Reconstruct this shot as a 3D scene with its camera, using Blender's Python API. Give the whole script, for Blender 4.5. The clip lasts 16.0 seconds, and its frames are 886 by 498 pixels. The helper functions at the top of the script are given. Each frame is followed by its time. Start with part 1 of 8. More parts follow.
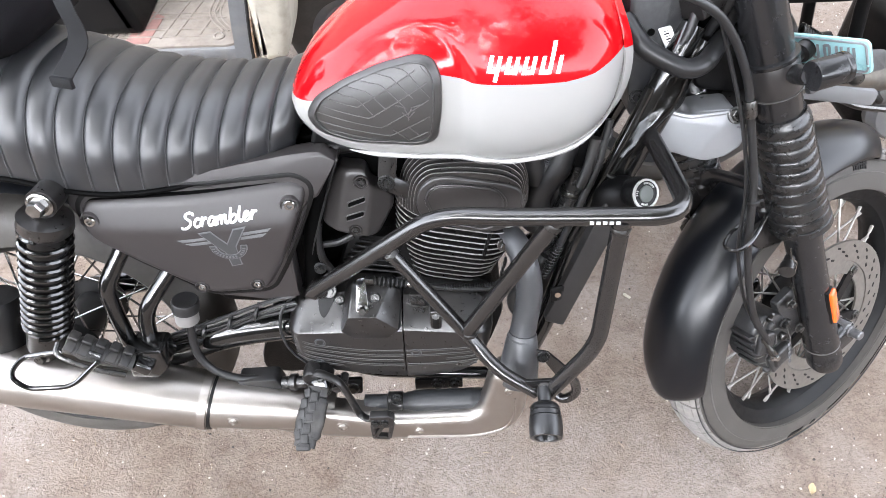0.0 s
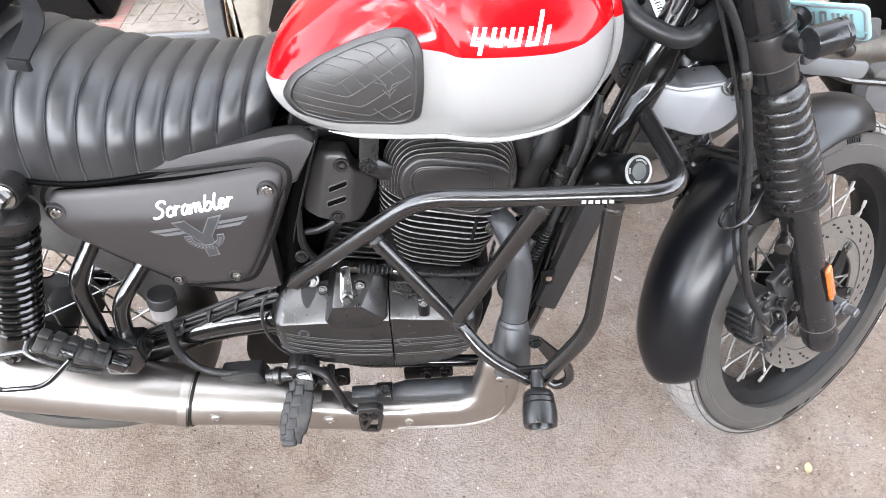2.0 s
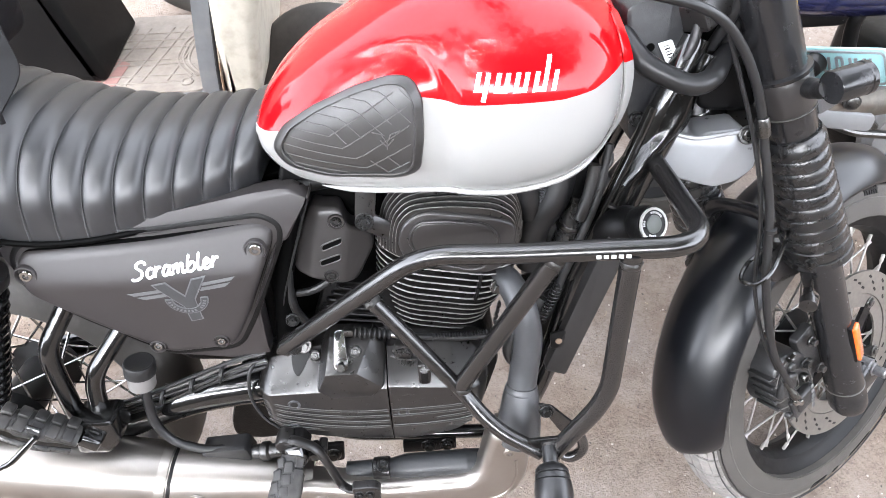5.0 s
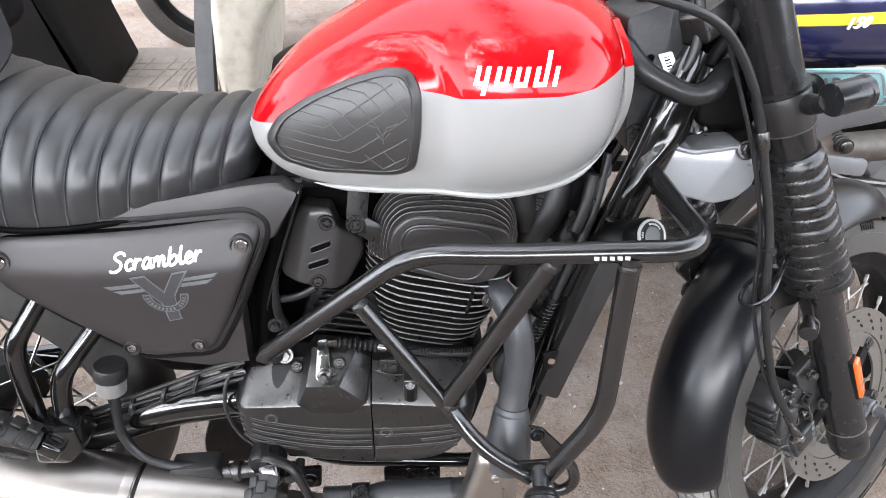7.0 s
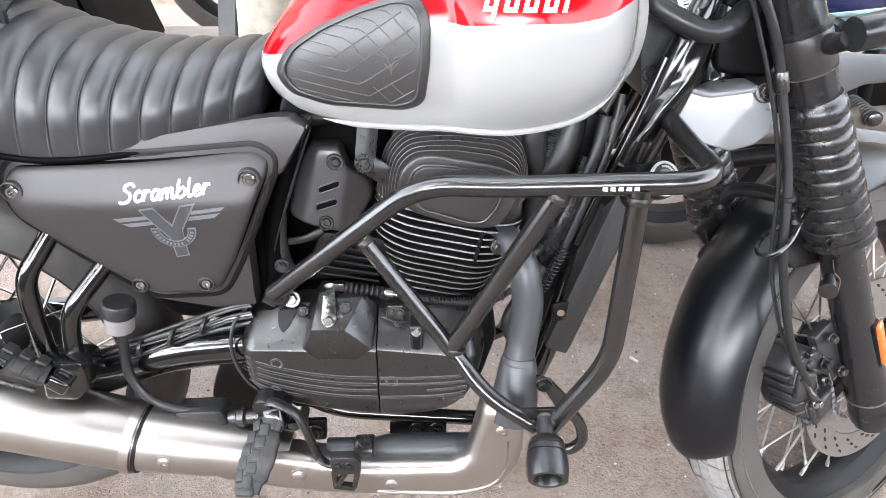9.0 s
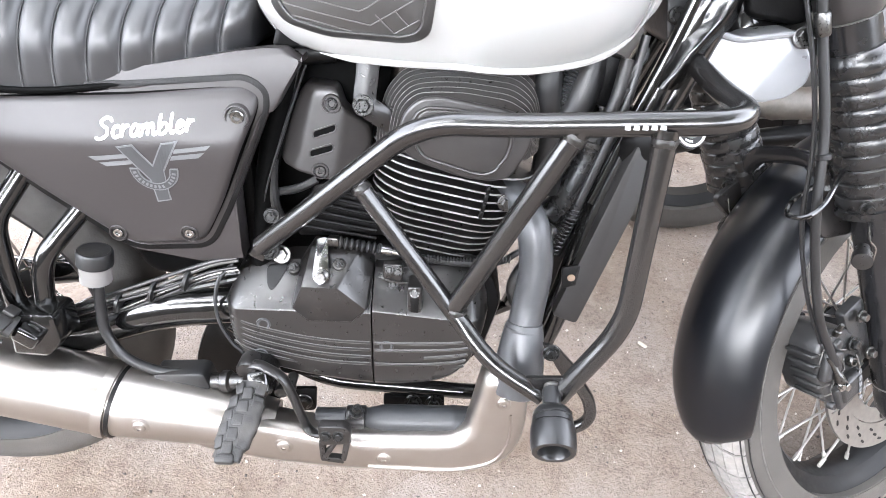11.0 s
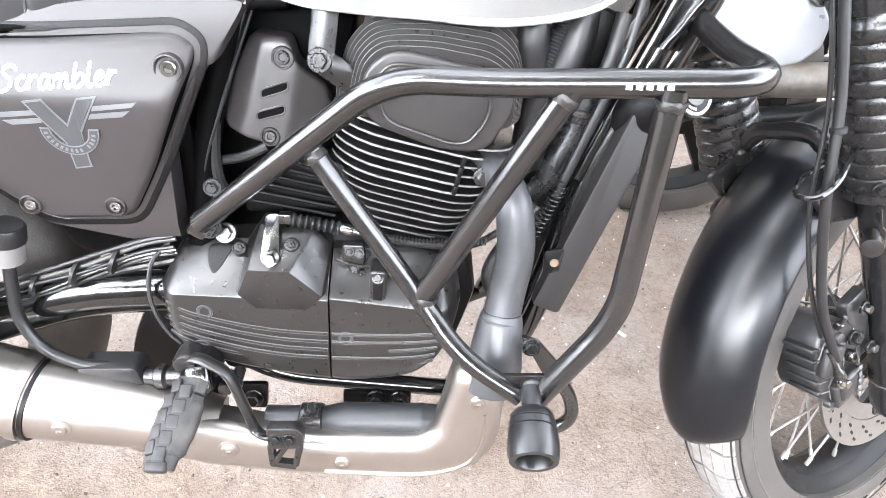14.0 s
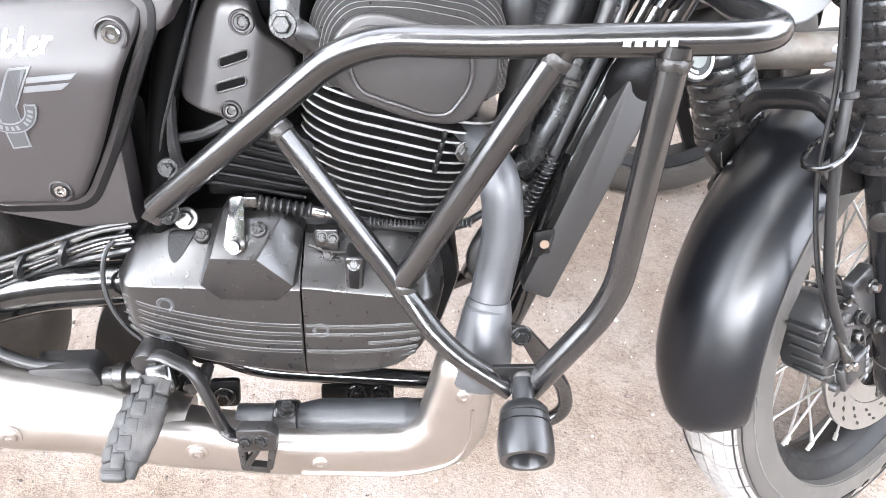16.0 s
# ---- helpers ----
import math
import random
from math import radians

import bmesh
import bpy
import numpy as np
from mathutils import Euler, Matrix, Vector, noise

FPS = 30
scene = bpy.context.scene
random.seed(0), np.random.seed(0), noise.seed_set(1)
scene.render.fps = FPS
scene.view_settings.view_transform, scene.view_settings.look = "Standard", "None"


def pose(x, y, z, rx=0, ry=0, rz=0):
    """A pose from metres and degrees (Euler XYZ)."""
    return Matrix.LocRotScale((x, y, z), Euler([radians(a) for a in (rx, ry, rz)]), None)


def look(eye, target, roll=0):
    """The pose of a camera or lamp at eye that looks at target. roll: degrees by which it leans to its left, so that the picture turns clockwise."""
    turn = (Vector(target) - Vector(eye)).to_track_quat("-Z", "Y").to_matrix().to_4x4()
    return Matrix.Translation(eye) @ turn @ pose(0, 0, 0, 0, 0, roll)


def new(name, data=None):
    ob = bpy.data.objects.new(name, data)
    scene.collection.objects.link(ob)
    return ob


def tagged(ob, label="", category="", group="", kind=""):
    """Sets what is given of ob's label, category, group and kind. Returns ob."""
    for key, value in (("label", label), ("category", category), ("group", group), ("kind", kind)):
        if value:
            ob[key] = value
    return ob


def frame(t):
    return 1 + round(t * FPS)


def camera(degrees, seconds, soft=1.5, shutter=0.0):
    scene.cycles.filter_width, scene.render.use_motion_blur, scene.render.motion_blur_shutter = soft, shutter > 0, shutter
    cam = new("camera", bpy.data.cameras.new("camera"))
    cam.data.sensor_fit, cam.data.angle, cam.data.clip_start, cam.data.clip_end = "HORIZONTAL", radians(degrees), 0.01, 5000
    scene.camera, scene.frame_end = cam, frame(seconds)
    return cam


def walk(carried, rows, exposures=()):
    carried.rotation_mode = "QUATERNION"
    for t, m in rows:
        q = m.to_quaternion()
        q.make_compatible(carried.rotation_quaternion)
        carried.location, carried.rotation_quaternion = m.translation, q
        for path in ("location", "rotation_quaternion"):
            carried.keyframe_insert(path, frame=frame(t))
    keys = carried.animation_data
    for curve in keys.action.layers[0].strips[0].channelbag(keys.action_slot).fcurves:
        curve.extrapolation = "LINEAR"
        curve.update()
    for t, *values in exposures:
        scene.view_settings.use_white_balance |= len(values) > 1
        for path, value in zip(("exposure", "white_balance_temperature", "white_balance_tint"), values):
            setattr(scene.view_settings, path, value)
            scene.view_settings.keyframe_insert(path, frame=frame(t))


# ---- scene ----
cam = camera(69.2, 16.0, soft=0.8)
# the camera's rows stand in the leaning motorcycle's own frame; LEAN turns that frame onto the ground
LEAN = pose(0, -0.019, 0.005, -15.5)
PATH = [
    (0, (0.03, 0.022, 1.209), (-0.004, 1.601, -0.018), -2.2),
    (0.5, (0.03, 0.027, 1.201), (0.007, 1.613, -0.017), -2.2),
    (1, (0.033, 0.036, 1.196), (0.011, 1.621, -0.023), -3.1),
    (1.5, (0.033, 0.044, 1.189), (0.014, 1.605, -0.061), -3.3),
    (2, (0.031, 0.048, 1.182), (0.034, 1.603, -0.075), -2.7),
    (2.5, (0.028, 0.053, 1.176), (0.036, 1.606, -0.084), -2.3),
    (3, (0.026, 0.063, 1.17), (0.039, 1.622, -0.082), -2.2),
    (3.5, (0.026, 0.074, 1.164), (0.047, 1.635, -0.087), -2.3),
    (4, (0.025, 0.081, 1.156), (0.04, 1.667, -0.063), -2.6),
    (4.5, (0.023, 0.09, 1.151), (0.055, 1.728, 0.005), -2.7),
    (4.7, (0.023, 0.096, 1.149), (0.047, 1.746, 0.02), -3.0),
    (7, (0.018, 0.082, 1.068), (0.082, 1.847, 0.129), -0.0),
    (7.5, (0.014, 0.069, 1.05), (0.066, 1.839, 0.12), -0.2),
    (8, (0.02, 0.06, 1.035), (0.044, 1.839, 0.123), -0.4),
    (8.5, (0.032, 0.052, 1.012), (0.039, 1.822, 0.08), -0.5),
    (8.7, (0.036, 0.048, 1.002), (0.033, 1.821, 0.077), -0.2),
    (10.8, (0.04, 0.078, 0.919), (0.037, 1.861, 0.013), 1.5),
    (11, (0.039, 0.083, 0.911), (0.021, 1.859, -0.008), 1.7),
    (11.5, (0.038, 0.098, 0.896), (0.049, 1.869, -0.033), 3.0),
    (12, (0.045, 0.112, 0.89), (0.081, 1.881, -0.042), 3.1),
    (12.5, (0.045, 0.124, 0.882), (0.095, 1.888, -0.06), 3.3),
    (13, (0.041, 0.139, 0.879), (0.113, 1.906, -0.055), 3.7),
    (13.5, (0.042, 0.152, 0.874), (0.125, 1.912, -0.071), 3.8),
    (14, (0.042, 0.165, 0.864), (0.116, 1.918, -0.096), 3.8),
    (14.5, (0.04, 0.177, 0.852), (0.114, 1.919, -0.127), 3.8),
    (15, (0.045, 0.191, 0.846), (0.14, 1.936, -0.128), 4.2),
    (15.5, (0.046, 0.204, 0.841), (0.153, 1.941, -0.144), 4.3),
    (16, (0.05, 0.211, 0.833), (0.166, 1.943, -0.158), 3.4),
]
EXPOSURES = [(0.0, 3.85, 6150, 12), (4.5, 4.08, 6150, 12), (7.0, 3.54, 6150, 12), (8.5, 3.82, 6150, 12), (11.0, 4.46, 6150, 12), (12.5, 4.62, 6150, 12), (16.0, 4.94, 6150, 12)]
walk(cam, [(t, LEAN @ Matrix.Translation((0, -0.925, 0)) @ look(eye, target, roll)) for t, eye, target, roll in PATH], EXPOSURES)

# ---------------------------------------------------------------- light
world = bpy.data.worlds.new("overcast_sky")
scene.world = world
world.use_nodes = True
wn, wl = world.node_tree.nodes, world.node_tree.links
wn.clear()
sky = wn.new("ShaderNodeTexSky")
sky.sky_type, sky.sun_disc = "NISHITA", False
sky.sun_elevation, sky.sun_rotation = radians(60), radians(195)
sky.air_density, sky.dust_density = 1.0, 0.6
grey = wn.new("ShaderNodeHueSaturation")
grey.inputs["Saturation"].default_value = 0.12
back = wn.new("ShaderNodeBackground")
back.inputs["Strength"].default_value = 0.15
wout = wn.new("ShaderNodeOutputWorld")
wl.new(sky.outputs["Color"], grey.inputs["Color"])
wl.new(grey.outputs["Color"], back.inputs["Color"])
wl.new(back.outputs["Background"], wout.inputs["Surface"])
sun_data = bpy.data.lights.new("sun", "SUN")
sun_data.energy, sun_data.angle, sun_data.color = 1.75, radians(60), (1.0, 0.99, 0.97)
sun = new("sun", sun_data)
sun.matrix_world = look((-1.0, -2.5, 3.3), (0, 0, 0))

# ---------------------------------------------------------------- materials
def surface(name, color, rough=0.5, metal=0.0, vary=0.12, scale=30.0, bump=0.0, bump_scale=400.0, coat=0.0,
            rough_vary=0.08, spec=0.5, stain=None, stain_scale=4.0, stain_amount=0.4, per_object=0.0):
    """A principled material with two scales of variation in colour and roughness and a fine relief."""
    m = bpy.data.materials.new(name)
    m.use_nodes = True
    n, l = m.node_tree.nodes, m.node_tree.links
    p = n["Principled BSDF"]
    p.inputs["Metallic"].default_value = metal
    p.inputs["Coat Weight"].default_value = coat
    p.inputs["Coat Roughness"].default_value = 0.09
    p.inputs["Specular IOR Level"].default_value = spec
    tc = n.new("ShaderNodeTexCoord")
    fine = n.new("ShaderNodeTexNoise")
    fine.inputs["Scale"].default_value = scale
    fine.inputs["Detail"].default_value = 6
    fine.inputs["Roughness"].default_value = 0.65
    l.new(tc.outputs["Object"], fine.inputs["Vector"])
    ramp = n.new("ShaderNodeMapRange")
    ramp.inputs["From Min"].default_value, ramp.inputs["From Max"].default_value = 0.3, 0.7
    ramp.inputs["To Min"].default_value, ramp.inputs["To Max"].default_value = 1 - vary, 1 + vary
    l.new(fine.outputs["Fac"], ramp.inputs["Value"])
    mul = n.new("ShaderNodeVectorMath")
    mul.operation = "SCALE"
    mul.inputs[0].default_value = color[:3]
    l.new(ramp.outputs["Result"], mul.inputs["Scale"])
    out = mul.outputs["Vector"]
    if stain:
        big = n.new("ShaderNodeTexNoise")
        big.inputs["Scale"].default_value = stain_scale
        big.inputs["Detail"].default_value = 5
        l.new(tc.outputs["Object"], big.inputs["Vector"])
        mask = n.new("ShaderNodeMapRange")
        mask.inputs["From Min"].default_value, mask.inputs["From Max"].default_value = 0.48, 0.72
        mask.inputs["To Min"].default_value, mask.inputs["To Max"].default_value = 0.0, stain_amount
        l.new(big.outputs["Fac"], mask.inputs["Value"])
        mix = n.new("ShaderNodeMix")
        mix.data_type = "RGBA"
        mix.inputs["B"].default_value = (*stain[:3], 1)
        l.new(mask.outputs["Result"], mix.inputs["Factor"])
        l.new(out, mix.inputs["A"])
        out = mix.outputs["Result"]
    if per_object:
        info = n.new("ShaderNodeObjectInfo")
        pr = n.new("ShaderNodeMapRange")
        pr.inputs["To Min"].default_value, pr.inputs["To Max"].default_value = 1 - per_object, 1 + per_object
        l.new(info.outputs["Random"], pr.inputs["Value"])
        pm = n.new("ShaderNodeVectorMath")
        pm.operation = "SCALE"
        l.new(out, pm.inputs[0])
        l.new(pr.outputs["Result"], pm.inputs["Scale"])
        out = pm.outputs["Vector"]
    l.new(out, p.inputs["Base Color"])
    rr = n.new("ShaderNodeMapRange")
    rr.inputs["From Min"].default_value, rr.inputs["From Max"].default_value = 0.3, 0.7
    rr.inputs["To Min"].default_value, rr.inputs["To Max"].default_value = max(0.02, rough - rough_vary), min(1, rough + rough_vary)
    l.new(fine.outputs["Fac"], rr.inputs["Value"])
    l.new(rr.outputs["Result"], p.inputs["Roughness"])
    if bump:
        grain = n.new("ShaderNodeTexNoise")
        grain.inputs["Scale"].default_value = bump_scale
        grain.inputs["Detail"].default_value = 4
        l.new(tc.outputs["Object"], grain.inputs["Vector"])
        b = n.new("ShaderNodeBump")
        b.inputs["Strength"].default_value = bump
        b.inputs["Distance"].default_value = 0.001
        l.new(grain.outputs["Fac"], b.inputs["Height"])
        l.new(b.outputs["Normal"], p.inputs["Normal"])
    return m


red_paint = surface("red_paint", (0.40, 0.0026, 0.0050), 0.16, coat=0.42, vary=0.03, scale=8, rough_vary=0.02, spec=0.12)
red_paint.node_tree.nodes["Principled BSDF"].inputs["Coat Roughness"].default_value = 0.03
white_paint = surface("pearl_white_paint", (0.245, 0.242, 0.236), 0.24, coat=0.5, vary=0.02, scale=8, rough_vary=0.03)
seat_vinyl = surface("seat_vinyl", (0.0125, 0.0129, 0.0142), 0.42, vary=0.12, scale=14, bump=0.10, bump_scale=900, rough_vary=0.04, spec=0.62)
piping = surface("seat_seam", (0.045, 0.045, 0.047), 0.5, vary=0.1)
panel_black = surface("satin_black_panel", (0.0200, 0.0175, 0.0175), 0.45, vary=0.06, scale=60, bump=0.05, bump_scale=1400, rough_vary=0.03, spec=0.46)
# near black that stands for deep shade in grooves, slots and gaps
panel_shade = surface("panel_shadow_black", (0.0012, 0.0012, 0.0012), 0.6, vary=0.1, spec=0.04)
tube_black = surface("gloss_black_tube", (0.004, 0.004, 0.004), 0.13, vary=0.2, scale=50, coat=0.25, rough_vary=0.08, bump=0.05, bump_scale=300, spec=0.55)
guard_black = surface("powder_coated_black", (0.0060, 0.0056, 0.0056), 0.21, vary=0.2, scale=90, rough_vary=0.02, spec=0.75,
                      stain=(0.03, 0.026, 0.024), stain_scale=30, stain_amount=0.06)
slider_plastic = surface("slider_plastic", (0.006, 0.006, 0.0065), 0.33, vary=0.15, scale=80, rough_vary=0.05, spec=0.5)
weld_grey = surface("dusty_weld", (0.014, 0.013, 0.012), 0.35, vary=0.5, scale=300, bump=0.8, bump_scale=500)
engine_black = surface("engine_black", (0.0088, 0.0081, 0.0079), 0.30, vary=0.08, scale=120, bump=0.03, bump_scale=1200, rough_vary=0.04, spec=0.58,
                       stain=(0.03, 0.028, 0.026), stain_scale=14, stain_amount=0.08)
# engine black lowered for the shade in gaps; the brown stain is dirt
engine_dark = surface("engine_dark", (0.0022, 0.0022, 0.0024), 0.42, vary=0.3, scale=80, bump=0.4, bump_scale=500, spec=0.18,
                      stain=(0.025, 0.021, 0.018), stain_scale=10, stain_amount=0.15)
fin_bare = surface("machined_fin_edge", (0.24, 0.236, 0.23), 0.34, metal=0.3, vary=0.35, scale=160)
rubber = surface("black_rubber", (0.008, 0.008, 0.0085), 0.42, vary=0.2, scale=60, bump=0.2, bump_scale=500,
                 stain=(0.08, 0.07, 0.06), stain_scale=18, stain_amount=0.14, spec=0.4)
boot_rubber = surface("fork_boot_rubber", (0.0085, 0.0087, 0.0093), 0.28, vary=0.2, scale=40, bump=0.1, spec=0.5,
                      stain=(0.07, 0.06, 0.052), stain_scale=25, stain_amount=0.15)
tyre_rubber = surface("tyre_rubber", (0.046, 0.0425, 0.0385), 0.62, vary=0.2, scale=70, bump=0.35, bump_scale=400,
                      stain=(0.09, 0.08, 0.07), stain_scale=14, stain_amount=0.3, spec=0.4)
tread_rubber = surface("dusty_tread", (0.16, 0.152, 0.143), 0.85, vary=0.3, scale=90, bump=0.5, bump_scale=400,
                       stain=(0.22, 0.20, 0.18), stain_scale=20, stain_amount=0.6)
bead_black = surface("bead_black", (0.0060, 0.0060, 0.0063), 0.5, vary=0.2, scale=60, bump=0.1, spec=0.2, stain=(0.05, 0.045, 0.04), stain_scale=14, stain_amount=0.18)
dusty_relief = surface("dusty_relief", (0.085, 0.080, 0.074), 0.7, vary=0.3, scale=90)
rim_black = surface("rim_black", (0.0055, 0.0055, 0.0058), 0.45, vary=0.2, scale=60, spec=0.16, stain=(0.05, 0.045, 0.04), stain_scale=16, stain_amount=0.06)
fender_black = surface("matte_black_fender", (0.0028, 0.0032, 0.0044), 0.29, vary=0.15, scale=30, rough_vary=0.015, spec=0.36)
fork_black = surface("fork_black", (0.0092, 0.0092, 0.0100), 0.24, vary=0.12, scale=60, bump=0.05, rough_vary=0.05, spec=0.5)
chrome = surface("bright_metal", (0.30, 0.297, 0.29), 0.2, metal=1.0, vary=0.1, scale=60)
zinc = surface("zinc_bolt", (0.10, 0.0985, 0.0955), 0.32, metal=1.0, vary=0.3, scale=300)
dark_bolt = surface("dark_bolt", (0.03, 0.03, 0.03), 0.30, metal=0.8, vary=0.3, scale=300)
silver_paint = surface("silver_paint", (0.20, 0.205, 0.215), 0.34, metal=0.35, coat=0.3, vary=0.04, scale=30)
steel = surface("brushed_steel", (0.355, 0.33, 0.306), 0.35, metal=1.0, vary=0.05, scale=25, rough_vary=0.04, bump=0.03, bump_scale=900,
                stain=(0.36, 0.31, 0.27), stain_scale=5, stain_amount=0.3)
disc_steel = surface("disc_steel", (0.21, 0.197, 0.182), 0.42, metal=0.8, vary=0.2, scale=100)
header_grey = surface("header_grey", (0.040, 0.0412, 0.0440), 0.4, vary=0.15, scale=60, bump=0.2, bump_scale=900, metal=0.1, spec=0.6)
badge_grey = surface("badge_grey", (0.095, 0.098, 0.102), 0.45, vary=0.08)
decal_print = surface("worn_white_print", (0.30, 0.30, 0.29), 0.45, vary=0.2, scale=300)
badge_pale = surface("badge_pale", (0.15, 0.15, 0.153), 0.45, vary=0.08)
badge_dark = surface("badge_dark", (0.030, 0.031, 0.033), 0.45, vary=0.08)
decal_white = surface("decal_white", (0.72, 0.72, 0.71), 0.4, vary=0.03)
pad_rubber = surface("knee_pad_rubber", (0.022, 0.0212, 0.0205), 0.42, vary=0.1, scale=60, bump=0.12, bump_scale=900, spec=0.7)
pad_line = surface("knee_pad_ridge", (0.070, 0.068, 0.066), 0.45, vary=0.1)
amber = surface("amber_reflector", (0.66, 0.10, 0.008), 0.2, vary=0.1, scale=500, coat=0.8)
teal_plastic = surface("teal_plastic", (0.24, 0.42, 0.44), 0.3, vary=0.1, scale=30, coat=0.3)
fluid_white = surface("reservoir_plastic", (0.14, 0.135, 0.13), 0.35, vary=0.06)
hose_black = surface("hose_rubber", (0.010, 0.010, 0.0105), 0.38, vary=0.15, scale=60, spec=0.4)
navy_paint = surface("navy_paint", (0.010, 0.012, 0.05), 0.16, coat=1.0, vary=0.1)
yellow_decal = surface("yellow_decal", (0.75, 0.52, 0.03), 0.35, vary=0.1)
cream_paint = surface("worn_cream_paint", (0.43, 0.40, 0.335), 0.45, vary=0.1, scale=20, bump=0.1,
                      stain=(0.16, 0.12, 0.08), stain_scale=26, stain_amount=0.35)
grey_plastic = surface("grey_plastic", (0.11, 0.112, 0.115), 0.5, vary=0.12, scale=30, stain=(0.2, 0.18, 0.155), stain_scale=12, stain_amount=0.4)
mat_rubber = surface("dusty_floor_mat", (0.15, 0.128, 0.107), 0.8, vary=0.22, scale=60, bump=0.4, bump_scale=300,
                     stain=(0.22, 0.195, 0.17), stain_scale=14, stain_amount=0.6)
mat_red = surface("faded_red_mat", (0.20, 0.105, 0.09), 0.8, vary=0.2, scale=60)
bag_nylon = surface("black_nylon", (0.005, 0.005, 0.006), 0.75, vary=0.3, scale=30, bump=0.3, bump_scale=900, spec=0.1)
webbing = surface("nylon_webbing", (0.009, 0.0092, 0.010), 0.7, vary=0.25, scale=200, bump=0.6, bump_scale=1500, spec=0.15)
wall_plaster = surface("grey_plaster", (0.11, 0.10, 0.085), 0.9, vary=0.2, scale=3, bump=0.3, bump_scale=60, stain=(0.05, 0.052, 0.038), stain_scale=0.8, stain_amount=0.6)
twig_brown = surface("dry_twig", (0.12, 0.085, 0.06), 0.8, vary=0.3)
dust_line = surface("dusty_edge", (0.055, 0.053, 0.05), 0.5, vary=0.3, scale=120)
peg_rubber = surface("worn_peg_rubber", (0.019, 0.0184, 0.018), 0.5, vary=0.25, scale=70, bump=0.3, bump_scale=500, stain=(0.09, 0.082, 0.074), stain_scale=30, stain_amount=0.42, spec=0.35)
fin_dim = surface("dull_fin_edge", (0.13, 0.127, 0.122), 0.38, vary=0.4, scale=90, metal=0.2)
collector_black = surface("sooty_collector", (0.018, 0.0188, 0.0205), 0.42, vary=0.2, scale=60, bump=0.2, bump_scale=900, spec=0.4)
spoke_steel = surface("spoke_steel", (0.32, 0.31, 0.29), 0.35, metal=0.6, vary=0.15, scale=80)
axle_steel = surface("dull_axle_steel", (0.17, 0.17, 0.175), 0.36, metal=0.75, vary=0.3, scale=160)
caliper_black = surface("caliper_black", (0.016, 0.016, 0.0165), 0.34, vary=0.3, scale=70, bump=0.3, bump_scale=500, spec=0.45, stain=(0.05, 0.046, 0.042), stain_scale=22, stain_amount=0.2)
moulded_black = surface("moulded_black", (0.0190, 0.0174, 0.0170), 0.37, vary=0.12, scale=60, bump=0.06, bump_scale=1200, rough_vary=0.04, spec=0.5)
paper_cream = surface("soiled_paper", (0.40, 0.365, 0.30), 0.8, vary=0.15, scale=120)
leaf_yellow = surface("dry_leaf", (0.36, 0.28, 0.16), 0.7, vary=0.3)

# ---------------------------------------------------------------- mesh helpers
def mesh_object(name, bm, mats, smooth=True, sharp=35):
    bmesh.ops.recalc_face_normals(bm, faces=bm.faces)
    me = bpy.data.meshes.new(name)
    if smooth:
        for f in bm.faces:
            f.smooth = True
        lim = radians(sharp)
        for e in bm.edges:
            if len(e.link_faces) == 2 and e.calc_face_angle(0) > lim:
                e.smooth = False
    bm.to_mesh(me)
    bm.free()
    for m in (mats if isinstance(mats, (list, tuple)) else [mats]):
        me.materials.append(m)
    return new(name, me)


def part(name, bm, material, parent, label="", at=None, smooth=True, sharp=35):
    """Links a bmesh as one mesh under a thing or a part."""
    ob = mesh_object(name, bm, material, smooth, sharp)
    ob.parent = parent
    if at is not None:
        up = parent.matrix_basis if parent.parent is not None else Matrix.Identity(4)
        ob.matrix_basis = up.inverted() @ at
    elif parent.parent is not None:
        ob.matrix_basis = parent.matrix_basis.inverted()
    if label:
        tagged(ob, label)
    return ob


def thing(name, m, label, category, group="", kind=""):
    ob = new(name)
    ob.empty_display_size = 0.05
    ob.matrix_basis = m
    return tagged(ob, label, category, group, kind)


def spline(pts, per=6):
    """A Catmull-Rom line through the points."""
    P = [Vector(p) for p in pts]
    if len(P) < 3 or per <= 1:
        return P
    P = [2 * P[0] - P[1]] + P + [2 * P[-1] - P[-2]]
    out = []
    for i in range(1, len(P) - 2):
        a, b, c, d = P[i - 1:i + 3]
        for k in range(per):
            t = k / per
            out.append(0.5 * ((2 * b) + (c - a) * t + (2 * a - 5 * b + 4 * c - d) * t * t + (3 * b - a - 3 * c + d) * t ** 3))
    out.append(P[-2])
    return out


def fillet(pts, r, n=5, closed=False):
    """A line of points with its corners rounded to radius r."""
    P = [Vector(p) for p in pts]
    out = []
    N = len(P)
    for i, p in enumerate(P):
        if not closed and i in (0, N - 1):
            out.append(p)
            continue
        a, b = P[i - 1], P[(i + 1) % N]
        ra = min(r if not isinstance(r, (list, tuple)) else r[i], 0.48 * (a - p).length, 0.48 * (b - p).length)
        s, e = p + (a - p).normalized() * ra, p + (b - p).normalized() * ra
        for k in range(n + 1):
            t = k / n
            out.append((1 - t) ** 2 * s + 2 * t * (1 - t) * p + t * t * e)
    return out


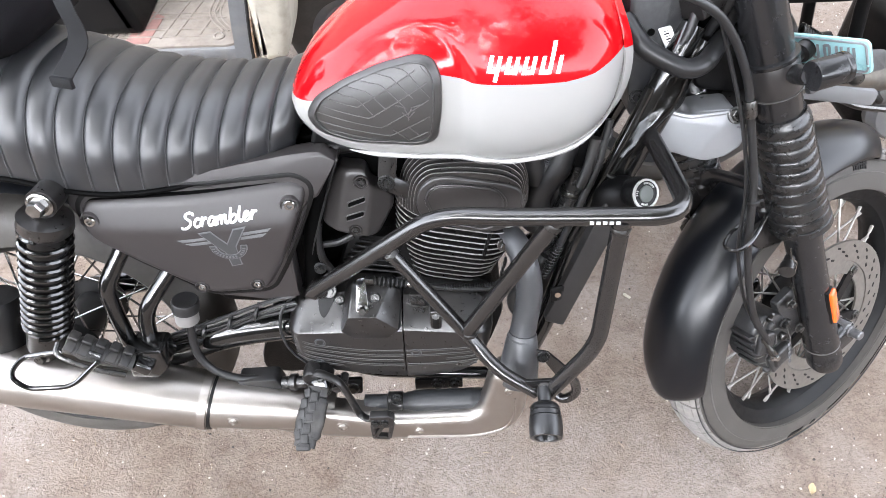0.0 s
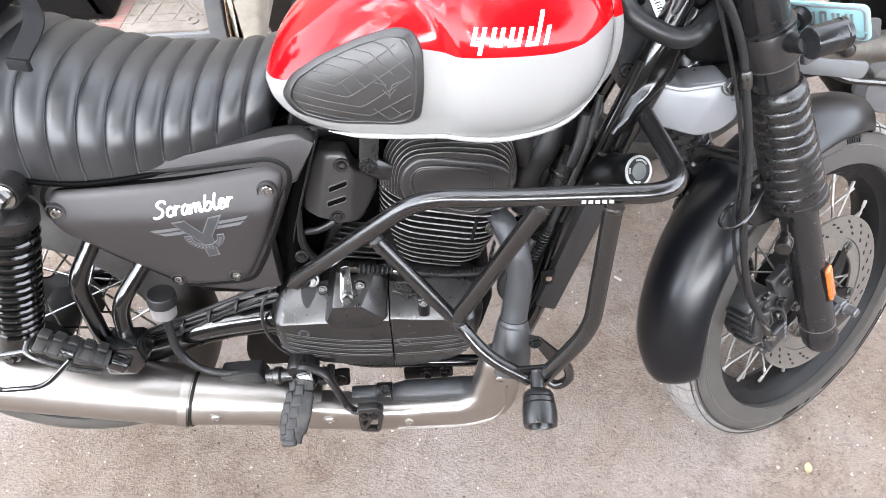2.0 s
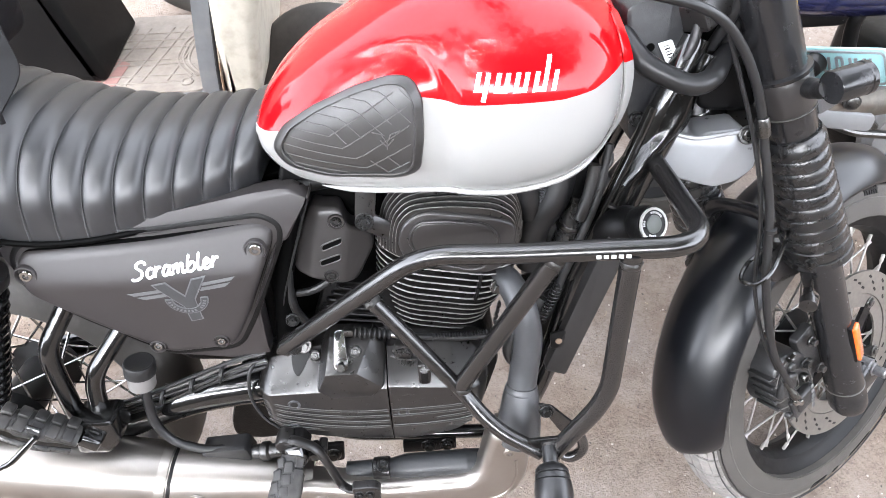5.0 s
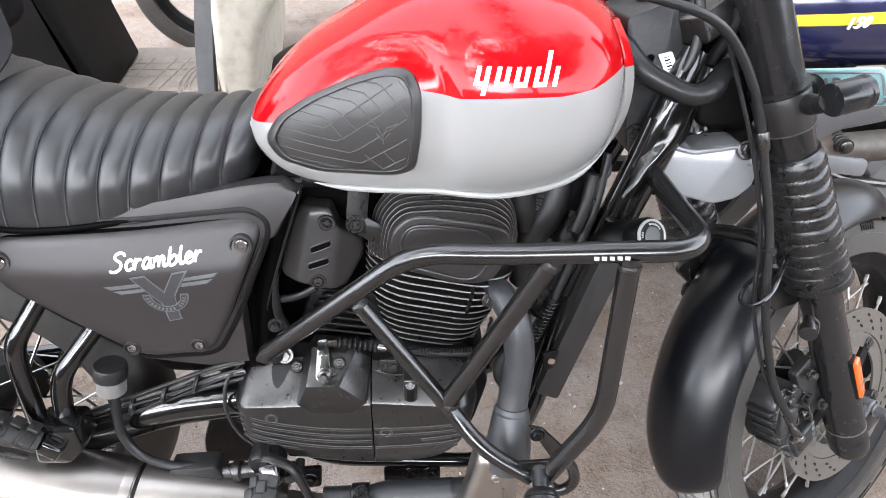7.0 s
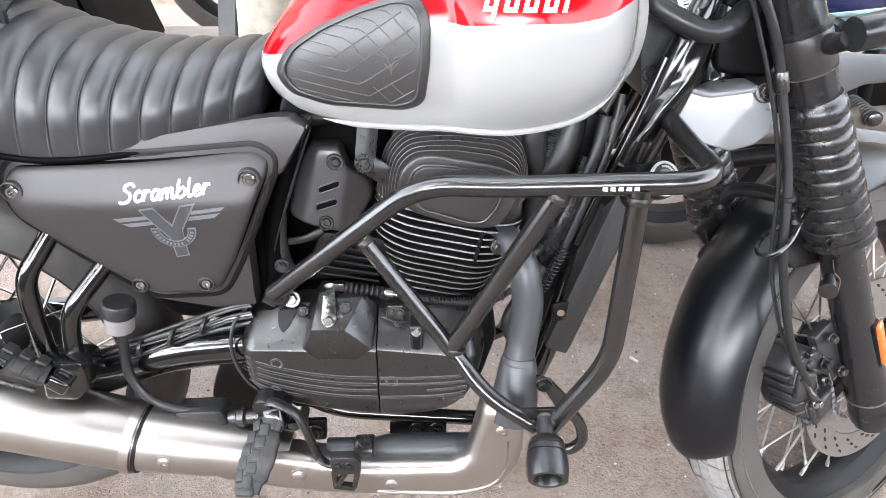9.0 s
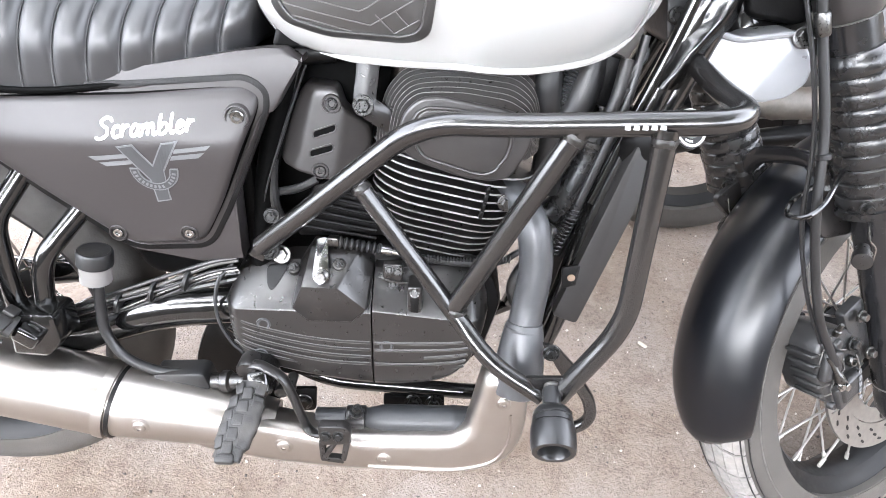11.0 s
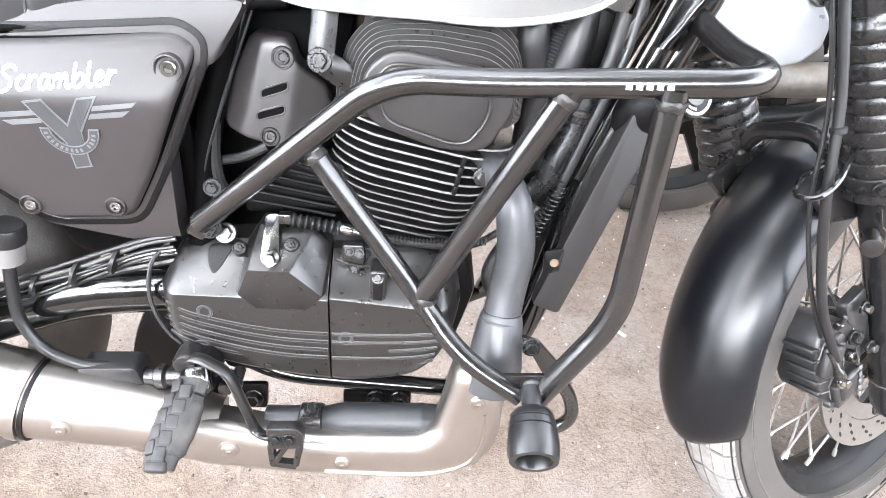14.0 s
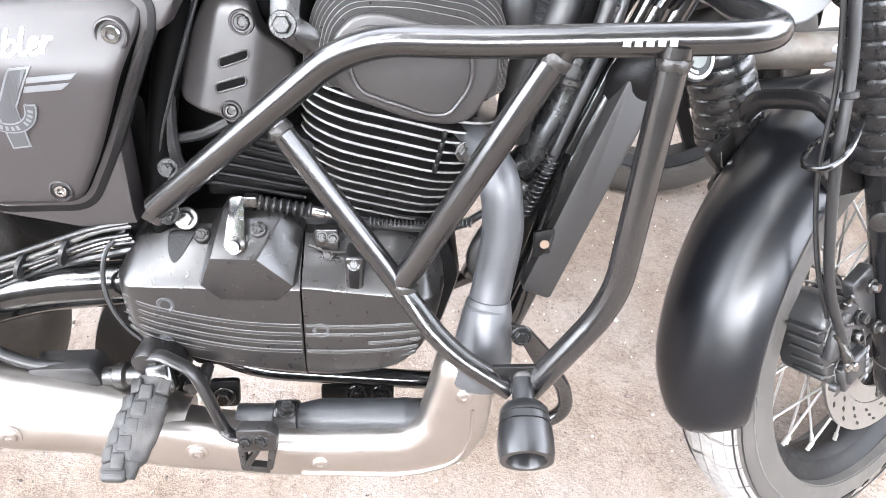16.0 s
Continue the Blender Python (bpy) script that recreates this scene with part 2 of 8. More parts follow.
def sweep(bm, pts, r, n=12, squash=None, cap=True, twist=0.0):
    """A tube along pts; r is a number or one radius a point; squash=(a, b) scales the two axes of its section."""
    P = [Vector(p) for p in pts]
    R = [r] * len(P) if not hasattr(r, "__len__") else list(r)
    if len(R) != len(P):
        R = [R[min(len(R) - 1, int(i * len(R) / len(P)))] for i in range(len(P))]
    tan = [(P[min(i + 1, len(P) - 1)] - P[max(i - 1, 0)]).normalized() for i in range(len(P))]
    ref = Vector((0, 0, 1)) if abs(tan[0].z) < 0.9 else Vector((0, 1, 0))
    u = (ref - tan[0] * ref.dot(tan[0])).normalized()
    rings = []
    sa, sb = squash or (1, 1)
    for p, t, rad in zip(P, tan, R):
        u = (u - t * u.dot(t)).normalized()
        v = t.cross(u)
        rings.append([bm.verts.new(p + rad * (sa * math.cos(2 * math.pi * k / n + twist) * u + sb * math.sin(2 * math.pi * k / n + twist) * v)) for k in range(n)])
    for a, b in zip(rings, rings[1:]):
        for k in range(n):
            bm.faces.new((a[k], a[(k + 1) % n], b[(k + 1) % n], b[k]))
    if cap:
        bm.faces.new(rings[0][::-1])
        bm.faces.new(rings[-1])
    return bm


def tube(pts, r, n=12, per=6, squash=None, twist=0.0):
    return sweep(bmesh.new(), spline(pts, per), r, n, squash, twist=twist)


def bent(pts, r, corner=0.03, n=14, steps=5):
    """A bent steel tube: straight runs with rounded corners."""
    return sweep(bmesh.new(), fillet(pts, corner, steps), r, n)


def axis_frame(a, b):
    a, b = Vector(a), Vector(b)
    q = (b - a).to_track_quat("Z", "Y")
    return Matrix.Translation(a) @ q.to_matrix().to_4x4(), (b - a).length


def lathe(bm, prof, m=None, n=24, closed=False):
    """Turns a profile of (radius, height) round the z axis of m."""
    m = m or Matrix.Identity(4)
    rings = []
    for r, z in prof:
        if r < 1e-6:
            rings.append([bm.verts.new(m @ Vector((0, 0, z)))])
        else:
            rings.append([bm.verts.new(m @ Vector((r * math.cos(2 * math.pi * k / n), r * math.sin(2 * math.pi * k / n), z))) for k in range(n)])
    pairs = list(zip(rings, rings[1:])) + ([(rings[-1], rings[0])] if closed else [])
    for a, b in pairs:
        for k in range(n):
            if len(a) == 1 and len(b) == 1:
                continue
            if len(a) == 1:
                bm.faces.new((a[0], b[(k + 1) % n], b[k]))
            elif len(b) == 1:
                bm.faces.new((a[k], a[(k + 1) % n], b[0]))
            else:
                bm.faces.new((a[k], a[(k + 1) % n], b[(k + 1) % n], b[k]))
    if not closed:
        for ring in (rings[0], rings[-1]):
            if len(ring) > 1:
                bm.faces.new(ring)
    return bm


def turned(a, b, prof, n=24):
    """A turned piece along the line a to b; prof holds (radius, fraction of the length)."""
    m, length = axis_frame(a, b)
    return lathe(bmesh.new(), [(r, f * length) for r, f in prof], m, n)


def plate(outline, y0, y1, bevel=0.002, m=None, bm=None, seg=2):
    """A plate with an outline in x and z, its outer face at y0 (towards the viewer) and its back at y1, with a rounded rim."""
    bm = bm or bmesh.new()
    pts = [Vector((p[0], p[1])) for p in outline]
    N = len(pts)
    area = sum(pts[i].x * pts[(i + 1) % N].y - pts[(i + 1) % N].x * pts[i].y for i in range(N))
    if area < 0:
        pts.reverse()
    norms = []
    for i in range(N):
        a, b, c = pts[i - 1], pts[i], pts[(i + 1) % N]
        d1, d2 = (b - a), (c - b)
        d1 = d1.normalized() if d1.length > 1e-9 else Vector((1, 0))
        d2 = d2.normalized() if d2.length > 1e-9 else d1
        nn = Vector((-(d1.y + d2.y), d1.x + d2.x))
        norms.append(nn.normalized() if nn.length > 1e-6 else Vector((-d1.y, d1.x)))
    s = 1 if y1 > y0 else -1
    levels = [(y1, 0.0)]
    for k in range(seg + 1):
        ang = math.pi / 2 * k / seg
        levels.append((y0 + s * bevel * (1 - math.sin(ang)), bevel * (1 - math.cos(ang))))
    rings = []
    for y, ins in levels:
        ring = []
        for p, nn in zip(pts, norms):
            q = p + nn * ins
            v = Vector((q.x, y, q.y))
            ring.append(bm.verts.new(m @ v if m else v))
        rings.append(ring)
    for a, b in zip(rings, rings[1:]):
        for k in range(N):
            bm.faces.new((a[k], a[(k + 1) % N], b[(k + 1) % N], b[k]))
    for ring in (rings[0], rings[-1]):
        f = bm.faces.new(ring)
        bmesh.ops.triangulate(bm, faces=[f], ngon_method="EAR_CLIP")
    return bm


def round2(outline, r, n=4):
    return [(p.x, p.y) for p in fillet([(x, y, 0) for x, y in outline], r, n, True)]


def block(size, bevel, m=None, bm=None, seg=2):
    bm = bm or bmesh.new()
    got = bmesh.ops.create_cube(bm, size=1)
    vs = got["verts"]
    bmesh.ops.scale(bm, vec=size, verts=vs)
    if bevel:
        es = list({e for v in vs for e in v.link_edges})
        res = bmesh.ops.bevel(bm, geom=es, offset=bevel, segments=seg, affect="EDGES", profile=0.5)
        vs = list({v for f in res["faces"] for v in f.verts} | {v for v in vs if v.is_valid})
    if m:
        bmesh.ops.transform(bm, matrix=m, verts=vs)
    return bm


def bolt(centre, way, r=0.007, h=0.006, hexa=True, washer=1.5):
    """A bolt head on a washer, at centre, pointing along way."""
    c, w = Vector(centre), Vector(way).normalized()
    m, _ = axis_frame(c, c + w)
    bm = bmesh.new()
    lathe(bm, [(r * washer, -0.002), (r * washer, 0.0012), (r * washer * 0.92, 0.002), (r * 1.02, 0.002)], m, 18)
    lathe(bm, [(r, 0.0015), (r, h * 0.85), (r * 0.85, h), (0, h)], m, 6 if hexa else 18)
    return bm


def cap_screw(centre, way, r=0.008, h=0.004):
    """A round socket screw with a hollow head."""
    c, w = Vector(centre), Vector(way).normalized()
    m, _ = axis_frame(c, c + w)
    return lathe(bmesh.new(), [(r, -0.004), (r, h * 0.6), (r * 0.85, h), (r * 0.5, h), (r * 0.45, h * 0.2), (0, h * 0.2)], m, 18)


def bar(bm, a, b, w, h, up=(0, 1, 0)):
    """A square bar from a to b."""
    a, b, up = Vector(a), Vector(b), Vector(up)
    t = (b - a).normalized()
    s = t.cross(up).normalized() * w / 2
    v = up.normalized() * h / 2
    q = []
    for p in (a, b):
        q.append([bm.verts.new(p + i * s + j * v) for i, j in ((-1, -1), (1, -1), (1, 1), (-1, 1))])
    for k in range(4):
        bm.faces.new((q[0][k], q[0][(k + 1) % 4], q[1][(k + 1) % 4], q[1][k]))
    bm.faces.new(q[0][::-1])
    bm.faces.new(q[1])
    return bm


def between(x, xs, ys):
    return float(np.interp(x, xs, ys))


def smooth_between(x, xs, ys):
    """A smooth line through the given values."""
    i = max(0, min(len(xs) - 2, int(np.searchsorted(xs, x)) - 1))
    t = min(1, max(0, (x - xs[i]) / (xs[i + 1] - xs[i])))
    def slope(k):
        k0, k1 = max(0, k - 1), min(len(xs) - 1, k + 1)
        return (ys[k1] - ys[k0]) / (xs[k1] - xs[k0])
    h = xs[i + 1] - xs[i]
    m0, m1 = slope(i) * h, slope(i + 1) * h
    return (2 * t ** 3 - 3 * t * t + 1) * ys[i] + (t ** 3 - 2 * t * t + t) * m0 + (-2 * t ** 3 + 3 * t * t) * ys[i + 1] + (t ** 3 - t * t) * m1


def domed(outline, face, depth=0.02, rim=0.003, steps=9):
    """A plate with an outline in x and z whose outer face follows y = face(x, z), with a rounded rim and some depth."""
    bm = bmesh.new()
    cx = sum(p[0] for p in outline) / len(outline)
    cz = sum(p[1] for p in outline) / len(outline)
    size = max(math.hypot(x - cx, z - cz) for x, z in outline)
    k = rim / size
    levels = [(1.0, depth), (1.0, rim), (1 - 0.3 * k, 0.35 * rim), (1 - k, 0.0)] + [((1 - k) * (1 - (i + 1) / (steps + 1)), 0.0) for i in range(steps)]
    rings = []
    for s, inset in levels:
        rings.append([bm.verts.new((cx + (x - cx) * s, face(cx + (x - cx) * s, cz + (z - cz) * s) + inset, cz + (z - cz) * s)) for x, z in outline])
    n = len(outline)
    for a, b in zip(rings, rings[1:]):
        for j in range(n):
            bm.faces.new((a[j], a[(j + 1) % n], b[(j + 1) % n], b[j]))
    bm.faces.new(rings[-1])
    bm.faces.new(rings[0])
    return bm


def dense(outline, step=0.01):
    """An outline with extra points along its long sides."""
    out = []
    n = len(outline)
    for i in range(n):
        a, b = outline[i], outline[(i + 1) % n]
        m = max(1, int(math.hypot(b[0] - a[0], b[1] - a[1]) / step))
        out += [(a[0] + (b[0] - a[0]) * k / m, a[1] + (b[1] - a[1]) * k / m) for k in range(m)]
    return out

# ---------------------------------------------------------------- ground
def ground_material():
    m = bpy.data.materials.new("dusty_concrete_ground")
    m.use_nodes = True
    n, l = m.node_tree.nodes, m.node_tree.links
    p = n["Principled BSDF"]
    p.inputs["Roughness"].default_value = 0.9
    p.inputs["Specular IOR Level"].default_value = 0.2
    tc = n.new("ShaderNodeTexCoord")

    def noise_at(scale, detail=6, rough=0.6):
        t = n.new("ShaderNodeTexNoise")
        t.inputs["Scale"].default_value, t.inputs["Detail"].default_value, t.inputs["Roughness"].default_value = scale, detail, rough
        l.new(tc.outputs["Object"], t.inputs["Vector"])
        return t.outputs["Fac"]

    def ramp(src, *stops):
        r = n.new("ShaderNodeValToRGB")
        els = r.color_ramp.elements
        els[0].position, els[0].color = stops[0][0], (*stops[0][1], 1)
        els[1].position, els[1].color = stops[-1][0], (*stops[-1][1], 1)
        for pos, col in stops[1:-1]:
            els.new(pos).color = (*col, 1)
        l.new(src, r.inputs["Fac"])
        return r.outputs["Color"]

    base = ramp(noise_at(2.4, 10, 0.66), (0.30, (0.155, 0.118, 0.092)), (0.44, (0.218, 0.178, 0.149)), (0.56, (0.238, 0.204, 0.180)), (0.72, (0.270, 0.240, 0.219)))
    grit = ramp(noise_at(120, 6, 0.75), (0.28, (0.55, 0.53, 0.50)), (0.42, (0.93, 0.92, 0.91)), (0.58, (1.03, 1.03, 1.03)), (0.74, (1.35, 1.33, 1.30)))
    pits = ramp(noise_at(13, 11, 0.8), (0.32, (0.52, 0.47, 0.42)), (0.41, (0.95, 0.94, 0.93)), (0.60, (1, 1, 1)), (0.72, (1.16, 1.14, 1.12)))
    mix1 = n.new("ShaderNodeMix")
    mix1.data_type, mix1.blend_type = "RGBA", "MULTIPLY"
    mix1.inputs["Factor"].default_value = 1.0
    l.new(base, mix1.inputs["A"])
    l.new(grit, mix1.inputs["B"])
    mix2 = n.new("ShaderNodeMix")
    mix2.data_type, mix2.blend_type = "RGBA", "MULTIPLY"
    mix2.inputs["Factor"].default_value = 0.8
    l.new(mix1.outputs["Result"], mix2.inputs["A"])
    l.new(pits, mix2.inputs["B"])
    patches = ramp(noise_at(3.1, 8, 0.68), (0.34, (0.66, 0.62, 0.58)), (0.46, (0.94, 0.93, 0.92)), (0.60, (1.0, 1.0, 1.0)), (0.72, (1.06, 1.06, 1.06)))
    mix3 = n.new("ShaderNodeMix")
    mix3.data_type, mix3.blend_type = "RGBA", "MULTIPLY"
    mix3.inputs["Factor"].default_value = 1.0
    l.new(mix2.outputs["Result"], mix3.inputs["A"])
    l.new(patches, mix3.inputs["B"])
    # thin broken scratches and crumbled patches in the worn surface
    off = n.new("ShaderNodeMath")
    off.operation = "SUBTRACT"
    off.inputs[1].default_value = 0.5
    l.new(noise_at(8, 9, 0.72), off.inputs[0])
    size = n.new("ShaderNodeMath")
    size.operation = "ABSOLUTE"
    l.new(off.outputs["Value"], size.inputs[0])
    cracks = ramp(size.outputs["Value"], (0.0, (0.62, 0.59, 0.56)), (0.006, (0.80, 0.78, 0.76)), (0.016, (1, 1, 1)))
    crumbs = ramp(noise_at(46, 7, 0.8), (0.33, (0.50, 0.47, 0.44)), (0.40, (0.95, 0.94, 0.93)), (0.63, (1, 1, 1)), (0.72, (1.20, 1.18, 1.16)))
    mix4 = n.new("ShaderNodeMix")
    mix4.data_type, mix4.blend_type = "RGBA", "MULTIPLY"
    mix4.inputs["Factor"].default_value = 0.8
    l.new(mix3.outputs["Result"], mix4.inputs["A"])
    l.new(cracks, mix4.inputs["B"])
    mix5 = n.new("ShaderNodeMix")
    mix5.data_type, mix5.blend_type = "RGBA", "MULTIPLY"
    mix5.inputs["Factor"].default_value = 0.85
    l.new(mix4.outputs["Result"], mix5.inputs["A"])
    l.new(crumbs, mix5.inputs["B"])
    l.new(mix5.outputs["Result"], p.inputs["Base Color"])
    add = n.new("ShaderNodeMath")
    add.operation = "ADD"
    l.new(noise_at(30, 8, 0.7), add.inputs[0])
    l.new(noise_at(160, 5, 0.7), add.inputs[1])
    b = n.new("ShaderNodeBump")
    b.inputs["Strength"].default_value, b.inputs["Distance"].default_value = 0.9, 0.008
    l.new(add.outputs["Value"], b.inputs["Height"])
    l.new(b.outputs["Normal"], p.inputs["Normal"])
    return m


ground_mat = ground_material()


def build_ground():
    """One sheet: fine and slightly uneven near the motorcycle, flat and coarse out to the horizon."""
    bm = bmesh.new()
    def lines(lo, hi, step, far):
        k = [lo + i * step for i in range(int(round((hi - lo) / step)) + 1)]
        return [-f for f in far[::-1]] + k + list(far)
    xs = lines(-2.4, 2.4, 0.03, (4, 9, 25, 80, 400))
    ys = lines(-1.5, 3.0, 0.03, (5, 10, 25, 80, 400))
    grid = []
    for y in ys:
        row = []
        for x in xs:
            z = 0.0
            if -2.4 <= x <= 2.4 and -1.5 <= y <= 3.0:
                z = 0.004 * noise.noise(Vector((x * 2.2, y * 2.2, 0.3))) + 0.0018 * noise.noise(Vector((x * 11, y * 11, 5.1)))
            row.append(bm.verts.new((x, y, z)))
        grid.append(row)
    for a, b in zip(grid, grid[1:]):
        for k in range(len(xs) - 1):
            bm.faces.new((a[k], a[k + 1], b[k + 1], b[k]))
    g = mesh_object("ground", bm, ground_mat, sharp=180)
    return tagged(g, "dusty worn grey-brown concrete ground with grit", "ground", kind="structure")


build_ground()


# plain walls added outside the view to block low sky in light and reflections
for name, x, y, w, h, turn in (("unseen_wall_south", 0.0, -9.0, 26.0, 4.8, 0), ("unseen_wall_north", 0.0, 8.0, 26.0, 7.5, 0), ("unseen_wall_east", 9.5, -0.5, 17.2, 3.0, 90), ("unseen_wall_west", -9.8, -0.5, 17.2, 1.6, 90)):
    bm = block((w, 0.25, h), 0.01, pose(x, y, h / 2, 0, 0, turn))
    tagged(mesh_object(name, bm, wall_plaster), "unseen plain grey plastered wall added to block low sky light", "wall", kind="structure")

# ---------------------------------------------------------------- the motorcycle
bike = thing("motorcycle", LEAN, "red and white motorcycle with black engine guard, leaning on its stand", "motorcycle")

# ---- fuel tank
TX = [-0.190, -0.178, -0.155, -0.120, -0.080, -0.020, 0.040, 0.075, 0.120, 0.180, 0.215, 0.240, 0.255, 0.262]
TW = [0.075, 0.100, 0.122, 0.138, 0.147, 0.154, 0.158, 0.174, 0.183, 0.178, 0.163, 0.138, 0.105, 0.070]
TB = [0.822, 0.803, 0.786, 0.775, 0.769, 0.766, 0.765, 0.765, 0.767, 0.778, 0.793, 0.812, 0.838, 0.862]
TT = [0.850, 0.872, 0.900, 0.930, 0.955, 0.985, 1.004, 1.010, 1.010, 1.000, 0.988, 0.972, 0.955, 0.935]
SX = [-0.190, -0.170, -0.149, -0.110, -0.060, -0.005, 0.019, 0.054, 0.110, 0.169, 0.204, 0.230, 0.262]
SZ = [0.846, 0.847, 0.850, 0.862, 0.880, 0.893, 0.8925, 0.888, 0.892, 0.893, 0.898, 0.908, 0.918]


def tank_side(x, z):
    """Half width of the tank at a place along it and a height."""
    w, zb, zt = smooth_between(x, TX, TW), smooth_between(x, TX, TB), smooth_between(x, TX, TT)
    zm = zb + 0.42 * (zt - zb)
    if z < zm:
        f = 1 - 0.24 * ((zm - z) / (zm - zb)) ** 2.4
    else:
        f = max(0.0, 1 - ((z - zm) / (zt - zm)) ** 2.3) ** 0.52
    y = w * f
    # the hollow for the knee, with a crisp edge in front and above
    edge = 0.055 + 0.01 * (z - 0.8)
    top = smooth_between(x, [-0.19, -0.125, -0.088, -0.041, -0.006, 0.02, 0.04, 0.06], [0.868, 0.900, 0.918, 0.936, 0.942, 0.938, 0.92, 0.88])
    inside = 1 / (1 + math.exp((z - top) / 0.0032))
    inside *= 1 / (1 + math.exp((x - edge) / 0.0045))
    low = min(1.0, max(0.0, (z - zb) / 0.035))
    return y - 0.007 * inside * min(1, max(0, (x + 0.19) / 0.05)) * low * low * (3 - 2 * low)


def build_tank():
    bm = bmesh.new()
    n1, n2, nx = 24, 40, 120
    cols = []
    for i in range(nx + 1):
        x = TX[0] + (TX[-1] - TX[0]) * (0.5 - 0.5 * math.cos(math.pi * (0.04 + 0.92 * i / nx))) 
        zb, zt = smooth_between(x, TX, TB), smooth_between(x, TX, TT)
        zs = min(zt - 0.004, between(x, SX, SZ))
        zz = [zb + (zs - zb) * k / n1 for k in range(n1)] + [zs + (zt - zs) * math.sin(math.pi / 2 * k / n2) for k in range(n2 + 1)]
        right = [bm.verts.new((x, -tank_side(x, z), z)) for z in zz[:-1]]
        top = bm.verts.new((x, 0, zt))
        left = [bm.verts.new((x, tank_side(x, z), z)) for z in zz[:-1]]
        cols.append(right + [top] + left[::-1])
    total = len(cols[0])
    for a, b in zip(cols, cols[1:]):
        for k in range(total - 1):
            f = bm.faces.new((a[k], b[k], b[k + 1], a[k + 1]))
            if k < n1 or k >= total - 1 - n1:
                f.material_index = 1
        f = bm.faces.new((a[0], a[-1], b[-1], b[0]))
        f.material_index = 1
    for c in (cols[0], cols[-1]):
        f = bm.faces.new(c)
        f.material_index = 1 if c is cols[-1] else 0
    return bm


tank = part("fuel_tank", build_tank(), [red_paint, white_paint], bike, "glossy red over pearl white painted steel tank", sharp=60)


def on_tank(x, z, out=0.0):
    return Vector((x, -tank_side(x, z) - out, z))


# the rolled seam along the tank's lower edge and its white front edge
lip = [(x, -tank_side(x, smooth_between(x, TX, TB) + 0.001) - 0.0015, smooth_between(x, TX, TB) - 0.0005) for x in np.linspace(-0.112, 0.236, 40)]
part("seam_lip", sweep(bmesh.new(), lip, [0.0042 * min(1, 0.15 + k / 5, 0.15 + (39 - k) / 4) for k in range(40)], 8), white_paint, tank)


def band(zs, mat_ob):
    """A flat rim that hugs the tank's front edge."""
    bm = bmesh.new()
    rows = []
    for z in zs:
        xi = smooth_between(z, [0.798, 0.829, 0.869, 0.910, 0.958], [0.226, 0.2445, 0.2505, 0.2475, 0.236])
        w = smooth_between(z, [0.798, 0.829, 0.869, 0.910, 0.958], [0.002, 0.010, 0.013, 0.013, 0.010])
        y = -tank_side(min(0.258, xi), z)
        rows.append([bm.verts.new(p) for p in ((xi, y + 0.004, z), (xi, y - 0.0022, z), (xi + 0.002, y - 0.0034, z), (xi + w * 0.6, y + 0.001, z), (xi + w, y + 0.006, z), (xi + w, y + 0.03, z))])
    for a, b in zip(rows, rows[1:]):
        for k in range(5):
            bm.faces.new((a[k], a[k + 1], b[k + 1], b[k]))
        bm.faces.new((a[5], a[0], b[0], b[5]))
    bm.faces.new(rows[0])
    bm.faces.new(rows[-1][::-1])
    return bm


part("front_band", band(np.linspace(0.799, 0.911, 16), 0), white_paint, tank, "white painted front rim of the tank")
part("front_band", band(np.linspace(0.911, 0.957, 8), 0), red_paint, tank, "red painted front rim of the tank")

# knee pad with its ridges
PAD = [(-0.164, 0.829), (-0.147, 0.857), (-0.106, 0.883), (-0.055, 0.905), (-0.012, 0.917), (0.010, 0.914), (0.020, 0.893), (0.019, 0.845), (0.012, 0.798), (-0.010, 0.789), (-0.100, 0.793), (-0.148, 0.805)]


def build_pad():
    bm = bmesh.new()
    rim = round2(PAD, 0.012, 4)
    cx, cz = -0.062, 0.855
    rings = []
    for s, o in ((1.0, -0.002), (1.0, 0.0012), (0.985, 0.0042), (0.90, 0.0082), (0.885, 0.0084), (0.872, 0.0076), (0.862, 0.0048), (0.7, 0.0042), (0.5, 0.0042), (0.3, 0.0042), (0.15, 0.0042)):
        rings.append([bm.verts.new(on_tank(cx + (x - cx) * s, cz + (z - cz) * s, o)) for x, z in rim])
    for a, b in zip(rings, rings[1:]):
        for k in range(len(rim)):
            bm.faces.new((a[k], a[(k + 1) % len(rim)], b[(k + 1) % len(rim)], b[k]))
    bm.faces.new(rings[-1])
    return bm


knee_pad = part("knee_pad", build_pad(), pad_rubber, bike, "dark grey moulded rubber knee pad with ridges")


def inside_pad(x, z, s=0.862):
    cx, cz = -0.062, 0.855
    px, pz = cx + (x - cx) / s, cz + (z - cz) / s
    hit = False
    for (x1, z1), (x2, z2) in zip(PAD, PAD[1:] + PAD[:1]):
        if (z1 > pz) != (z2 > pz) and px < (x2 - x1) * (pz - z1) / (z2 - z1) + x1:
            hit = not hit
    return hit


def pad_ridge(pts):
    """One raised ridge of the knee pad, kept where it lies inside the pad."""
    run, best = [], []
    for a, b in zip(pts, pts[1:]):
        for k in range(12):
            x, z = a[0] + (b[0] - a[0]) * k / 12, a[1] + (b[1] - a[1]) * k / 12
            if inside_pad(x, z):
                run.append(on_tank(x, z, 0.0046))
            else:
                best, run = max(best, run, key=len), []
    best = max(best, run, key=len)
    return sweep(bmesh.new(), best, 0.0007, 6) if len(best) > 3 else None


